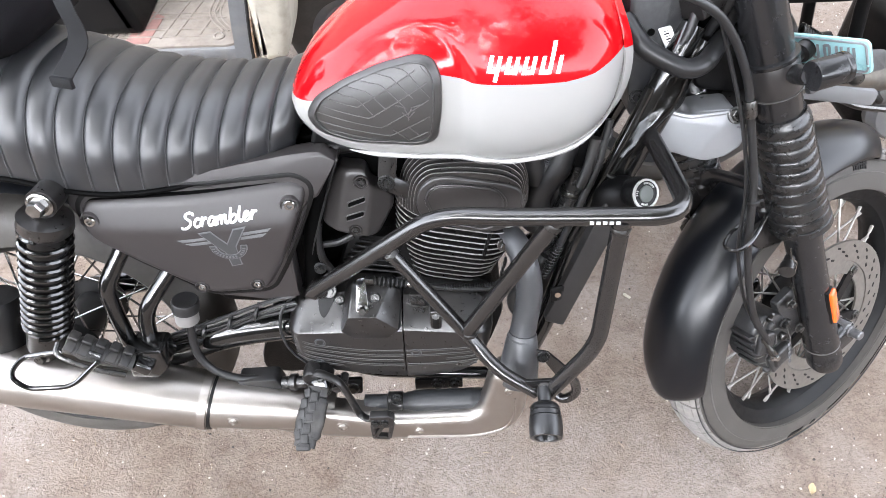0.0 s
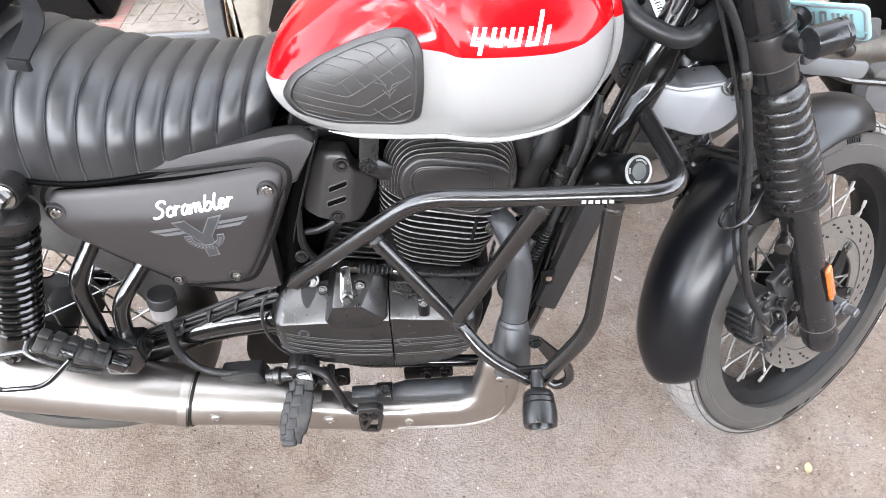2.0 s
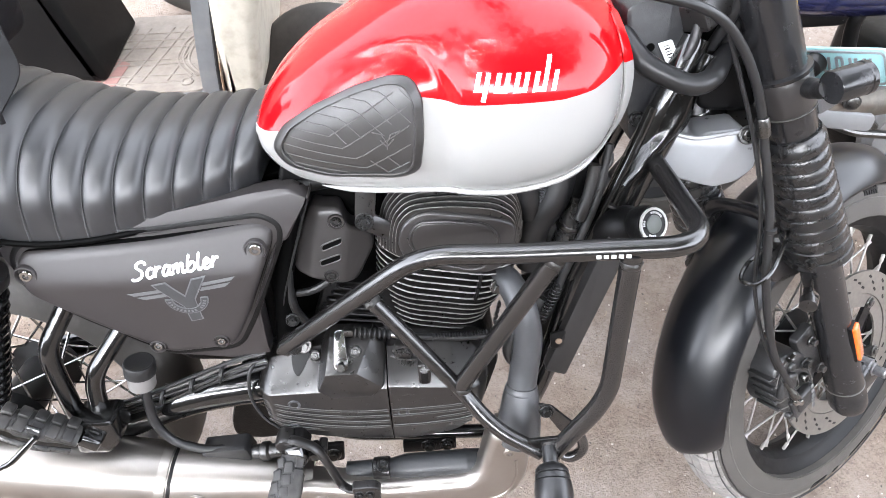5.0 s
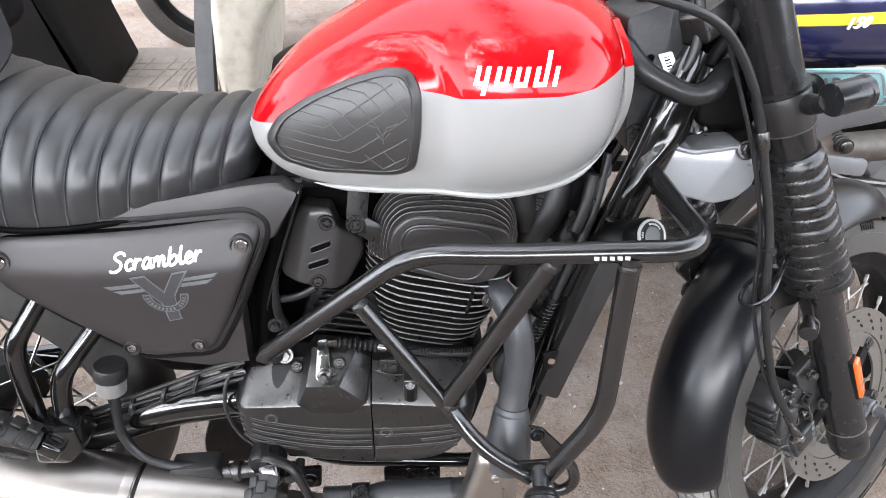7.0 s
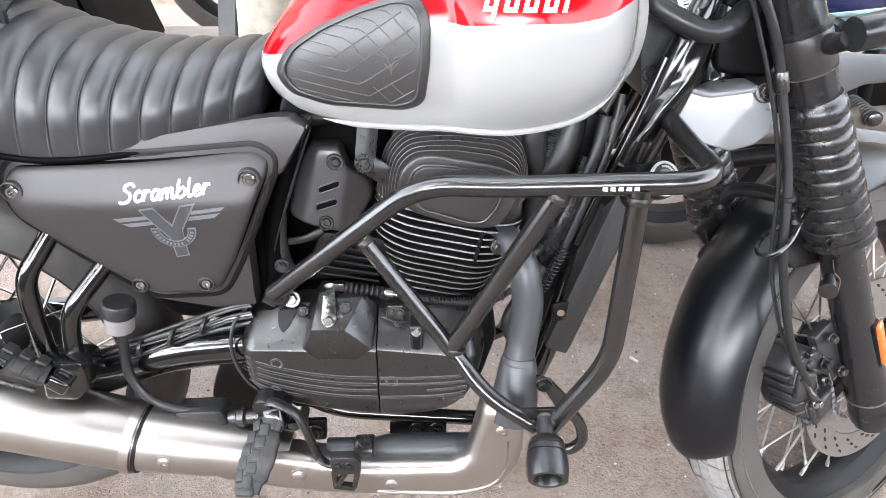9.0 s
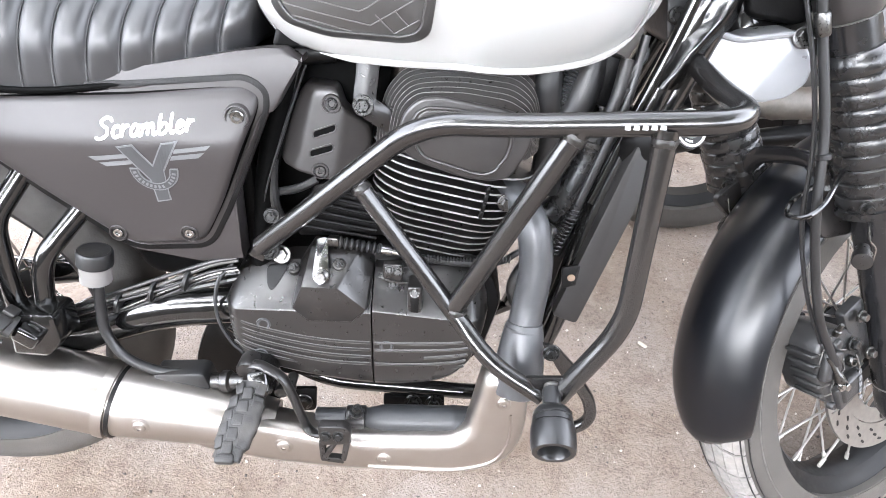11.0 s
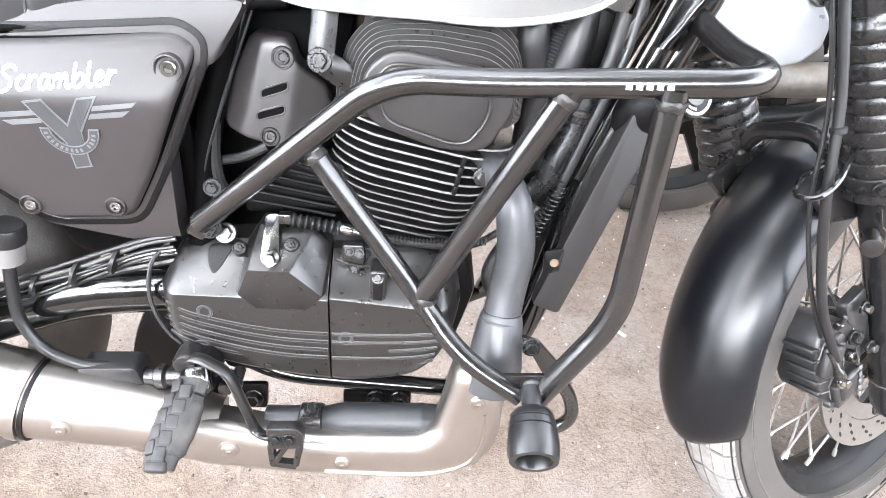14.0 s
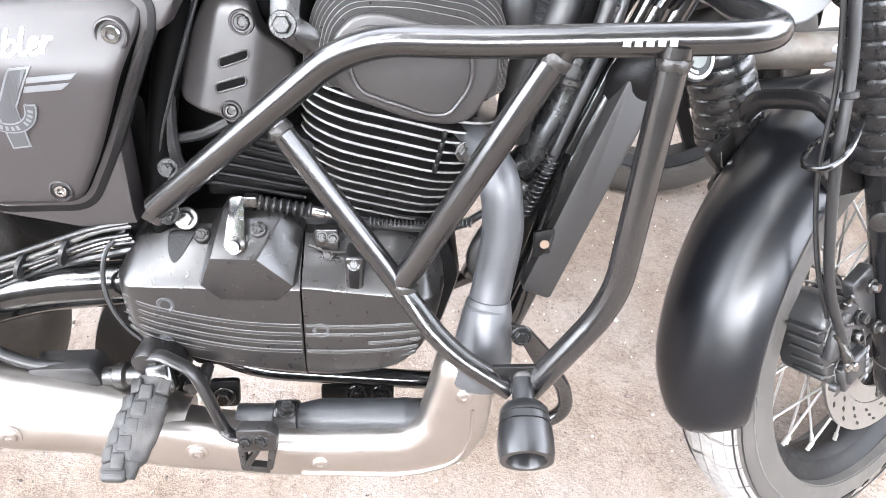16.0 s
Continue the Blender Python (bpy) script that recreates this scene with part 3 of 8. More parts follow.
RIDGES = [
    [(-0.151, 0.817), (-0.108, 0.809), (-0.068, 0.800)], [(-0.154, 0.828), (-0.051, 0.808), (-0.042, 0.813), (0.007, 0.842)],
    [(-0.153, 0.840), (-0.062, 0.822), (-0.053, 0.826), (0.008, 0.866)], [(-0.147, 0.850), (-0.076, 0.836), (-0.068, 0.840), (0.008, 0.889)],
    [(-0.137, 0.860), (-0.089, 0.851), (-0.081, 0.856), (-0.006, 0.904)], [(-0.121, 0.868), (-0.092, 0.863), (-0.085, 0.859), (-0.069, 0.840)],
    [(-0.105, 0.877), (-0.077, 0.872), (-0.069, 0.867), (-0.050, 0.847)], [(-0.086, 0.885), (-0.058, 0.881), (-0.050, 0.876), (-0.024, 0.849)],
    [(-0.064, 0.894), (-0.043, 0.890), (-0.036, 0.884), (-0.015, 0.863)], [(-0.040, 0.902), (-0.028, 0.900), (-0.022, 0.896), (0.007, 0.863)],
    [(-0.006, 0.904), (0.008, 0.888)], [(-0.045, 0.819), (-0.026, 0.800), (0.003, 0.817)], [(-0.025, 0.824), (-0.010, 0.808)],
]
for line in RIDGES:
    bm = pad_ridge(line)
    if bm:
        part("pad_ridge", bm, pad_line, knee_pad)
mark = bmesh.new()
for pts in ([(-0.040, 0.856), (-0.029, 0.853), (-0.024, 0.842), (-0.019, 0.853), (-0.008, 0.857)], [(-0.024, 0.843), (-0.024, 0.834)], [(-0.031, 0.846), (-0.024, 0.838), (-0.016, 0.847)]):
    sweep(mark, [on_tank(x, z, 0.0052) for x, z in pts], 0.0008, 6)
part("pad_mark", mark, pad_line, knee_pad, "small winged mark in the rubber")

# the tank's white mark, as plain slanted shapes
SLANT, CELL = 0.24, 0.13


def tank_shape(cells, ox, oz, k, name):
    """One plain shape on the tank, laid out on a slanted grid of small cells."""
    bm = bmesh.new()
    seen = {}

    def corner(i, j, out):
        if (i, j, out) not in seen:
            u, v = i * CELL, j * CELL
            seen[(i, j, out)] = bm.verts.new(on_tank(ox + k * (u + SLANT * v), oz + k * v, 0.0012 if out else 0.0))
        return seen[(i, j, out)]

    for i, j in cells:
        bm.faces.new((corner(i, j, 1), corner(i + 1, j, 1), corner(i + 1, j + 1, 1), corner(i, j + 1, 1)))
        for (di, dj), (p, q) in (((-1, 0), ((i, j), (i, j + 1))), ((1, 0), ((i + 1, j), (i + 1, j + 1))), ((0, -1), ((i, j), (i + 1, j))), ((0, 1), ((i, j + 1), (i + 1, j + 1)))):
            if (i + di, j + dj) not in cells:
                bm.faces.new((corner(*p, 1), corner(*q, 1), corner(*q, 0), corner(*p, 0)))
    return part(name, bm, decal_white, tank, "white slanted emblem on the red paint", smooth=False)


# five plain slanted shapes, the first reaching down and the fourth up
for x0, wide, lo, hi in ((0.0, 6, -4, 8), (1.12, 6, 0, 8), (2.20, 6, 0, 8), (3.30, 6, 0, 14), (4.40, 2, 0, 8)):
    cells = {(i, j) for i in (0, 1) for j in range(0, 8)} | {(i, j) for i in (wide - 2, wide - 1) for j in range(lo, hi)} | {(i, j) for i in range(wide) for j in (0, 1)}
    tank_shape(cells, 0.074 + 0.0185 * x0, 0.9035, 0.0185, "emblem_shape")

# ---- seat
RIB0, RIB, RIBS = -0.1915, 0.0352, 17


def build_seat():
    bm = bmesh.new()
    xs = []
    for r in range(RIBS):
        for k in range(9):
            xs.append((RIB0 - RIB * (r + k / 9.0), k / 9.0))
    xs.append((RIB0 - RIB * RIBS, 0.0))
    rings, M = [], 30
    for x, f in xs:
        w = between(x, [-0.80, -0.60, -0.50, -0.40, -0.30, -0.24, -0.205, -0.19], [0.14, 0.150, 0.152, 0.148, 0.136, 0.122, 0.112, 0.104])
        zb = smooth_between(x, [-0.80, -0.60, -0.517, -0.448, -0.333, -0.251, -0.184], [0.772, 0.760, 0.738, 0.728, 0.736, 0.752, 0.776])
        zt = smooth_between(x, [-0.80, -0.60, -0.52, -0.45, -0.385, -0.318, -0.236, -0.185], [0.93, 0.915, 0.893, 0.868, 0.852, 0.847, 0.850, 0.862])
        pil = abs(2 * f - 1)
        off = -0.0062 * pil ** 5 - 0.0022 * pil ** 2
        ring = []
        for j in range(M + 1):
            a = math.pi * j / M
            ca, sa = math.cos(a), math.sin(a)
            low = off * min(1.0, 3.5 * sa)
            y = -(w + low) * (abs(ca) ** 0.74) * (1 if ca > 0 else -1)
            z = zb + (zt + off - zb) * (sa ** 0.80)
            tuck = 0.012 * max(0, 1 - sa * 3)
            ring.append(bm.verts.new((x + 0.016 * sa, y * (1 - tuck / w), z)))
        rings.append(ring)
    for a, b in zip(rings, rings[1:]):
        for k in range(M):
            bm.faces.new((a[k], b[k], b[k + 1], a[k + 1]))
        bm.faces.new((a[0], a[M], b[M], b[0]))
    bm.faces.new(rings[0])
    bm.faces.new(rings[-1])
    return bm, rings


seat_bm, seat_rings = build_seat()
seams = []
for r in range(RIBS):
    ring = [v.co.copy() for v in seat_rings[9 * r]]
    seams.append([p + Vector((0, 0, 0)) for p in ring])
seat = part("seat", seat_bm, seat_vinyl, bike, "black vinyl seat with stitched cross ribs", sharp=70)
for line in seams[1:]:
    part("stitched_seam", sweep(bmesh.new(), [Vector((p.x - 0.001, p.y * 1.004, p.z + 0.0006)) for p in line], 0.0011, 6), piping, seat)

base_line = []
for x in np.linspace(-0.194, -0.78, 40):
    w = between(x, [-0.80, -0.60, -0.50, -0.40, -0.30, -0.24, -0.205, -0.19], [0.14, 0.150, 0.152, 0.148, 0.136, 0.122, 0.112, 0.104])
    zb = smooth_between(x, [-0.80, -0.60, -0.517, -0.448, -0.333, -0.251, -0.184], [0.772, 0.760, 0.738, 0.728, 0.736, 0.752, 0.776])
    base_line.append((x + 0.002, -(w - 0.0105), zb - 0.0005))
part("seat_base", sweep(bmesh.new(), base_line, [0.0042 * min(1.0, 0.4 + k / 12) for k in range(40)], 10), panel_shade, seat, "black seat base edge")

# ---- side cover under the seat
PANEL_OUT = [(-0.512, 0.708), (-0.494, 0.729), (-0.322, 0.738), (-0.190, 0.750), (-0.168, 0.735), (-0.170, 0.712), (-0.222, 0.598), (-0.258, 0.536), (-0.357, 0.530), (-0.508, 0.656)]


def ease(d, soft=0.005):
    """Zero below nought and d above it, with a soft bend between."""
    return 0.5 * (d + math.sqrt(d * d + soft * soft))


def frame_cover_y(x, z):
    """The face of the frame cover: upright, with its upper part softly laid back under the seat."""
    fold = 0.733 + 0.10 * max(0.0, x + 0.36)
    return -0.1375 + 0.10 * max(0.0, 0.60 - z) + 0.30 * ease(z - fold, 0.03)


def build_frame_cover():
    """The plastic cover behind the side cover: an upright face whose upper part is laid back under the seat."""
    bm = bmesh.new()
    cols = []
    for x in np.linspace(-0.520, -0.128, 110):
        lo = between(x, [-0.520, -0.500, -0.360, -0.275, -0.2195, -0.2180, -0.1780, -0.1620, -0.1360, -0.128], [0.708, 0.650, 0.528, 0.512, 0.519, 0.612, 0.706, 0.7120, 0.7560, 0.772])
        hi = between(x, [-0.520, -0.505, -0.400, -0.300, -0.250, -0.198, -0.165, -0.150, -0.128], [0.722, 0.730, 0.741, 0.757, 0.766, 0.775, 0.779, 0.779, 0.766])
        col = []
        for k in range(17):
            z = lo + (hi - lo) * k / 16
            col.append((z, frame_cover_y(x, z)))
        y_top = col[-1][1]
        col = [(col[0][0] + 0.001, col[0][1] + 0.03), (col[0][0], col[0][1] + 0.002)] + col[1:-1] + [(col[-1][0], y_top + 0.002), (col[-1][0] - 0.001, y_top + 0.03)]
        cols.append([bm.verts.new((x, y, z)) for z, y in col])
    for a, b in zip(cols, cols[1:]):
        for k in range(len(a) - 1):
            bm.faces.new((a[k], a[k + 1], b[k + 1], b[k]))
    bm.faces.new(cols[0])
    bm.faces.new(cols[-1])
    return bm


rear_cover = part("frame_cover", build_frame_cover(), panel_black, bike, "satin black plastic frame cover", sharp=50)


def cover_y(x, z):
    """The outer face of the side cover: two flats that meet in a soft crease, drawn in towards both ends."""
    ahead, behind = max(0.0, (x + 0.34) / 0.14), max(0.0, (-0.34 - x) / 0.16)
    return -0.1665 + 0.36 * ease(z - 0.678, 0.008) + 0.17 * ease(0.678 - z, 0.008) + 0.007 * ahead ** 2 + 0.009 * behind ** 2


def inset_ring(outline, d):
    """The outline moved inward by d."""
    n = len(outline)
    out = []
    for i in range(n):
        a, b = Vector(outline[i - 2]), Vector(outline[(i + 2) % n])
        t = (b - a).normalized()
        out.append((outline[i][0] - t.y * d, outline[i][1] + t.x * d))
    return out


def build_panel():
    """The side cover: a rolled outer rim, a sunk border and a raised, slightly domed face."""
    bm = bmesh.new()
    rim = dense(round2(PANEL_OUT, 0.022, 6), 0.008)
    if sum(a[0] * b[1] - b[0] * a[1] for a, b in zip(rim, rim[1:] + rim[:1])) < 0:
        rim.reverse()
    cx, cz = -0.31, 0.655
    rings = []
    for d, out in ((0.0, 0.030), (0.0, 0.0200), (0.0020, 0.0140), (0.0040, 0.0116), (0.0060, 0.0128), (0.0066, 0.0215), (0.0092, 0.0215), (0.0100, 0.0050), (0.0132, 0.0012), (0.0160, 0.0)):
        rings.append([bm.verts.new((x, cover_y(x, z) + out, z)) for x, z in inset_ring(rim, d)])
    edge = inset_ring(rim, 0.0160)
    for s_ in (0.9, 0.8, 0.7, 0.6, 0.5, 0.4, 0.3, 0.2, 0.1):
        rings.append([bm.verts.new((cx + (x - cx) * s_, cover_y(cx + (x - cx) * s_, cz + (z - cz) * s_), cz + (z - cz) * s_)) for x, z in edge])
    n = len(rim)
    for j, (a, b) in enumerate(zip(rings, rings[1:])):
        for k in range(n):
            # the sunk border is coloured near black for the shade in it
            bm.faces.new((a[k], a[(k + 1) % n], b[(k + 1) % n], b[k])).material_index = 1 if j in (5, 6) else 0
    bm.faces.new(rings[-1])
    return bm


# ring laid on the frame cover, coloured dark for the recess shade
gap_line = dense(round2(PANEL_OUT, 0.022, 6), 0.008)
if sum(a[0] * b[1] - b[0] * a[1] for a, b in zip(gap_line, gap_line[1:] + gap_line[:1])) < 0:
    gap_line.reverse()
gap_bm = bmesh.new()
gap_rings = []
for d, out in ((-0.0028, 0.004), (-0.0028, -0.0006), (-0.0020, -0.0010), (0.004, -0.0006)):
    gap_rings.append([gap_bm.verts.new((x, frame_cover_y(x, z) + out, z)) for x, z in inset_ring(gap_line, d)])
for a, b in zip(gap_rings, gap_rings[1:]):
    for k in range(len(gap_line)):
        gap_bm.faces.new((a[k], a[(k + 1) % len(gap_line)], b[(k + 1) % len(gap_line)], b[k]))
part("recess_shade", gap_bm, engine_dark, rear_cover, "dark ring painted as recess shade round the side cover")
side = part("side_cover", build_panel(), [panel_black, panel_shade], bike, "satin black side cover with white script and winged emblem", sharp=40)
for x, z, r in ((-0.2005, 0.708, 0.0082), (-0.489, 0.692, 0.0082), (-0.364, 0.5585, 0.0064), (-0.277, 0.5605, 0.0064)):
    cy = cover_y(x, z)
    part("screw_cup", turned((x, cy + 0.006, z), (x, cy - 0.0030, z), [(r * 1.75, 0.0), (r * 1.75, 0.75), (r * 1.65, 0.97), (r * 1.5, 1.0), (r * 1.4, 0.85), (r * 1.3, 0.45), (0, 0.45)], 28), panel_black, side)
    part("screw", cap_screw((x, cy + 0.0005, z), (0, -1, 0), r, 0.0035), chrome, side)


def flat_shape(polys, lift, mat, parent, name, label=""):
    """Thin printed shapes that lie on the side cover, lifted a little from it."""
    bm = bmesh.new()
    for poly in polys:
        plate(dense(poly, 0.004), -lift, 0.0008, 0.0001, bm=bm, seg=1)
    for v in bm.verts:
        v.co.y += cover_y(v.co.x, v.co.z)
    return part(name, bm, mat, parent, label, smooth=False)


def shrink(poly, d):
    """The outline moved inward by d, corners mitred."""
    if sum(a[0] * b[1] - b[0] * a[1] for a, b in zip(poly, poly[1:] + poly[:1])) < 0:
        poly = poly[::-1]
    out = []
    for i in range(len(poly)):
        a, b, c = Vector(poly[i - 1]), Vector(poly[i]), Vector(poly[(i + 1) % len(poly)])
        n1, n2 = (b - a).normalized(), (c - b).normalized()
        n1, n2 = Vector((-n1.y, n1.x)), Vector((-n2.y, n2.x))
        m = (n1 + n2) / max(0.35, 1 + n1.dot(n2))
        out.append((b.x + m.x * d, b.y + m.y * d))
    return out


# winged emblem: two bands a side, an outlined mark and a half ring over it
for wing in ([(-0.369, 0.6610), (-0.321, 0.6665), (-0.321, 0.6618), (-0.362, 0.6566)], [(-0.359, 0.6540), (-0.322, 0.6585), (-0.322, 0.6535), (-0.351, 0.6498)],
             [(-0.271, 0.6725), (-0.2305, 0.6775), (-0.236, 0.6722), (-0.273, 0.6675)], [(-0.275, 0.6645), (-0.238, 0.6690), (-0.246, 0.6625), (-0.278, 0.6590)]):
    flat_shape([wing], 0.0006, badge_grey, side, "emblem_wing")
MARK = [(-0.335, 0.6745), (-0.3165, 0.6775), (-0.2990, 0.6535), (-0.2845, 0.6795), (-0.2655, 0.6825), (-0.2905, 0.6400), (-0.2875, 0.6075), (-0.3045, 0.6045), (-0.3060, 0.6335)]
flat_shape([MARK], 0.0009, badge_grey, side, "emblem_mark")
flat_shape([shrink(MARK, 0.0017)], 0.0014, badge_dark, side, "emblem_fill")


def arc_band(c, r0, r1, a0, a1, n):
    """Pieces of a flat ring between two angles in degrees."""
    out = []
    for k in range(n):
        p, q = radians(a0 + (a1 - a0) * k / n), radians(a0 + (a1 - a0) * (k + 1.02) / n)
        out.append([(c[0] + r * math.cos(a), c[1] + r * math.sin(a)) for r, a in ((r0, p), (r0, q), (r1, q), (r1, p))])
    return out


RING = (-0.2985, 0.6480)


def half_ring(r0, r1, a0, a1, n=26):
    """The outline of half a flat ring between two angles in degrees."""
    turns = [radians(a0 + (a1 - a0) * k / n) for k in range(n + 1)]
    return [(RING[0] + r1 * math.cos(a), RING[1] + r1 * math.sin(a)) for a in turns] + [(RING[0] + r0 * math.cos(a), RING[1] + r0 * math.sin(a)) for a in turns[::-1]]


flat_shape([half_ring(0.0178, 0.0272, 178, 362)], 0.0018, badge_grey, side, "emblem_ring")
flat_shape([half_ring(0.0190, 0.0260, 181, 359)], 0.0022, badge_dark, side, "emblem_ring_fill")
flat_shape([b for k in range(14) if k != 9 for b in arc_band(RING, 0.0205, 0.0245, 188 + 11.9 * k, 194 + 11.9 * k, 1)], 0.0026, badge_grey, side, "emblem_bars", "pale bars in place of small print")


def lettering(text, size, m, mat, parent, name, shear=0.0, extrude=0.0004, spacing=1.0, offset=0.0):
    cu = bpy.data.curves.new(name, "FONT")
    cu.body, cu.size, cu.shear, cu.extrude, cu.align_x, cu.space_character, cu.offset = text, size, shear, extrude, "LEFT", spacing, offset
    tmp = bpy.data.objects.new("tmp", cu)
    scene.collection.objects.link(tmp)
    bpy.context.view_layer.update()
    me = bpy.data.meshes.new_from_object(tmp.evaluated_get(bpy.context.evaluated_depsgraph_get()))
    bpy.data.objects.remove(tmp)
    me.materials.clear()
    me.materials.append(mat)
    ob = new(name, me)
    ob.parent = parent
    ob.matrix_basis = m
    return ob


# brush script: each letter as strokes on a small grid, x height 1
GLYPHS = {
    "S": (1.02, [[(1.02, 1.22), (0.98, 1.45), (0.72, 1.56), (0.42, 1.45), (0.32, 1.18), (0.52, 0.95), (0.76, 0.72), (0.74, 0.34), (0.44, 0.08), (0.08, 0.06), (-0.02, 0.24)]]),
    "c": (0.66, [[(0.58, 0.74), (0.44, 0.92), (0.20, 0.74), (0.12, 0.36), (0.30, 0.08), (0.62, 0.22)]]),
    "r": (0.62, [[(-0.02, 0.30), (0.20, 0.98), (0.14, 0.50), (0.10, 0.04)], [(0.14, 0.50), (0.34, 0.86), (0.60, 0.84)]]),
    "a": (0.84, [[(0.60, 0.78), (0.36, 0.92), (0.14, 0.58), (0.14, 0.18), (0.34, 0.08), (0.56, 0.44), (0.66, 0.92), (0.60, 0.24), (0.72, 0.08), (0.88, 0.26)]]),
    "m": (1.10, [[(0.04, 0.92), (0.06, 0.04)], [(0.08, 0.50), (0.30, 0.90), (0.42, 0.70), (0.40, 0.04)], [(0.42, 0.50), (0.66, 0.90), (0.78, 0.70), (0.76, 0.22), (0.90, 0.08), (1.08, 0.28)]]),
    "b": (0.76, [[(0.16, 1.56), (0.08, 0.90), (0.08, 0.22), (0.28, 0.06), (0.58, 0.28), (0.60, 0.70), (0.38, 0.86), (0.14, 0.52)]]),
    "l": (0.42, [[(0.18, 1.58), (0.10, 0.90), (0.12, 0.22), (0.26, 0.07), (0.44, 0.26)]]),
    "e": (0.68, [[(0.12, 0.42), (0.42, 0.54), (0.50, 0.80), (0.32, 0.93), (0.14, 0.66), (0.14, 0.24), (0.34, 0.06), (0.66, 0.26)]]),
}
pen, unit, rise = Vector((-0.3555, 0.6815)), 0.0162, radians(5.6)
for letter in "Scrambler":
    wide, strokes = GLYPHS[letter]
    bm = bmesh.new()
    for stroke in strokes:
        line = []
        for u, v in stroke:
            v *= 0.87
            u += 0.22 * v
            line.append((pen.x + unit * (u * math.cos(rise) - v * math.sin(rise)), 0.0, pen.y + unit * (u * math.sin(rise) + v * math.cos(rise))))
        line = spline(line, 5)
        n = len(line)
        sweep(bm, line, [unit * (0.112 if 0 < k < n - 1 else 0.065) for k in range(n)], 10)
    for v in bm.verts:
        v.co.y = cover_y(v.co.x, v.co.z) + 0.10 * v.co.y - 0.0006
    part("script_letter", bm, decal_white, side, "white brush script lettering on the black cover")
    pen += Vector((math.cos(rise), math.sin(rise))) * unit * wide

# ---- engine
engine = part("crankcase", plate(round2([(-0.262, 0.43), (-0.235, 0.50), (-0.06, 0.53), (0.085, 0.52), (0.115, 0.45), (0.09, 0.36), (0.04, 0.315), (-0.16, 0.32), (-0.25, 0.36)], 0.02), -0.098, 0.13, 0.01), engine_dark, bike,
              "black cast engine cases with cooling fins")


FACE = -0.1575
COVER_X = [-0.248, -0.240, -0.228, -0.190, -0.166, -0.110, -0.050, 0.000, 0.040, 0.070, 0.085, 0.092]
COVER_TOP = [0.470, 0.487, 0.497, 0.507, 0.513, 0.516, 0.505, 0.508, 0.511, 0.503, 0.485, 0.462]
LOW_X = [-0.248, -0.246, -0.240, -0.226, -0.200, -0.159, -0.100, -0.060, -0.022, 0.036, 0.064, 0.081, 0.090, 0.092]
LOW_Z = [0.455, 0.440, 0.408, 0.382, 0.367, 0.354, 0.343, 0.339, 0.339, 0.351, 0.374, 0.409, 0.442, 0.455]


def cover_ends(x):
    """One over most of the cover's length, falling round to nought at both ends."""
    e = min(1.0, max(0.0, min((x + 0.250) / 0.024, (0.094 - x) / 0.026)))
    return math.sqrt(max(0.0, 1 - (1 - e) ** 2))


def crease_z(x):
    return 0.462 if x < -0.056 else 0.4645 - 0.09 * (x + 0.05)


def engine_y(x, z):
    """The outer face of the engine covers: upright below the crease, laid back above it."""
    zc, zt = crease_z(x), between(x, COVER_X, COVER_TOP)
    y = FACE if z < zc else FACE + (0.118 + FACE) * -1 * min(1.0, (z - zc) / max(0.004, zt - zc))
    return -0.092 + (y + 0.092) * (0.42 + 0.58 * cover_ends(x))


def build_cover(lo, hi):
    """The outer cover between two places along the engine."""
    bm = bmesh.new()
    cols = []
    for x in np.linspace(lo, hi, 40):
        zt, zl = between(x, COVER_X, COVER_TOP), smooth_between(x, LOW_X, LOW_Z)
        zc = max(zl + 0.006, min(zt - 0.006, crease_z(x)))
        k = 0.42 + 0.58 * cover_ends(x)
        col = []
        for z, y in ((zt + 0.003, -0.085), (zt, -0.1150), (zt - 0.002, -0.1180), (zc + 0.5 * (zt - zc), -0.1378), (zc + 0.002, FACE + 0.0018), (zc - 0.0015, FACE), (zl + 0.7 * (zc - zl), FACE - 0.0004), (zl + 0.4 * (zc - zl), FACE),
                     (zl + 0.2 * (zc - zl), FACE + 0.0012), (zl + 0.09 * (zc - zl), FACE + 0.0042), (zl + 0.03 * (zc - zl), FACE + 0.010), (zl, FACE + 0.020), (zl + 0.003, -0.085)):
            col.append(bm.verts.new((x, -0.092 + (y + 0.092) * k if y < -0.092 else y, z)))
        cols.append(col)
    n = len(cols[0])
    for a, b in zip(cols, cols[1:]):
        for k in range(n - 1):
            bm.faces.new((a[k], a[k + 1], b[k + 1], b[k]))
    bm.faces.new(cols[0])
    bm.faces.new(cols[-1])
    return bm


clutch = part("clutch_cover", build_cover(-0.248, -0.0575), engine_black, bike, "matte black clutch cover with raised lines", sharp=24)
gen = part("front_engine_cover", build_cover(-0.0555, 0.092), engine_black, bike, "matte black engine side cover with raised lines", sharp=24)
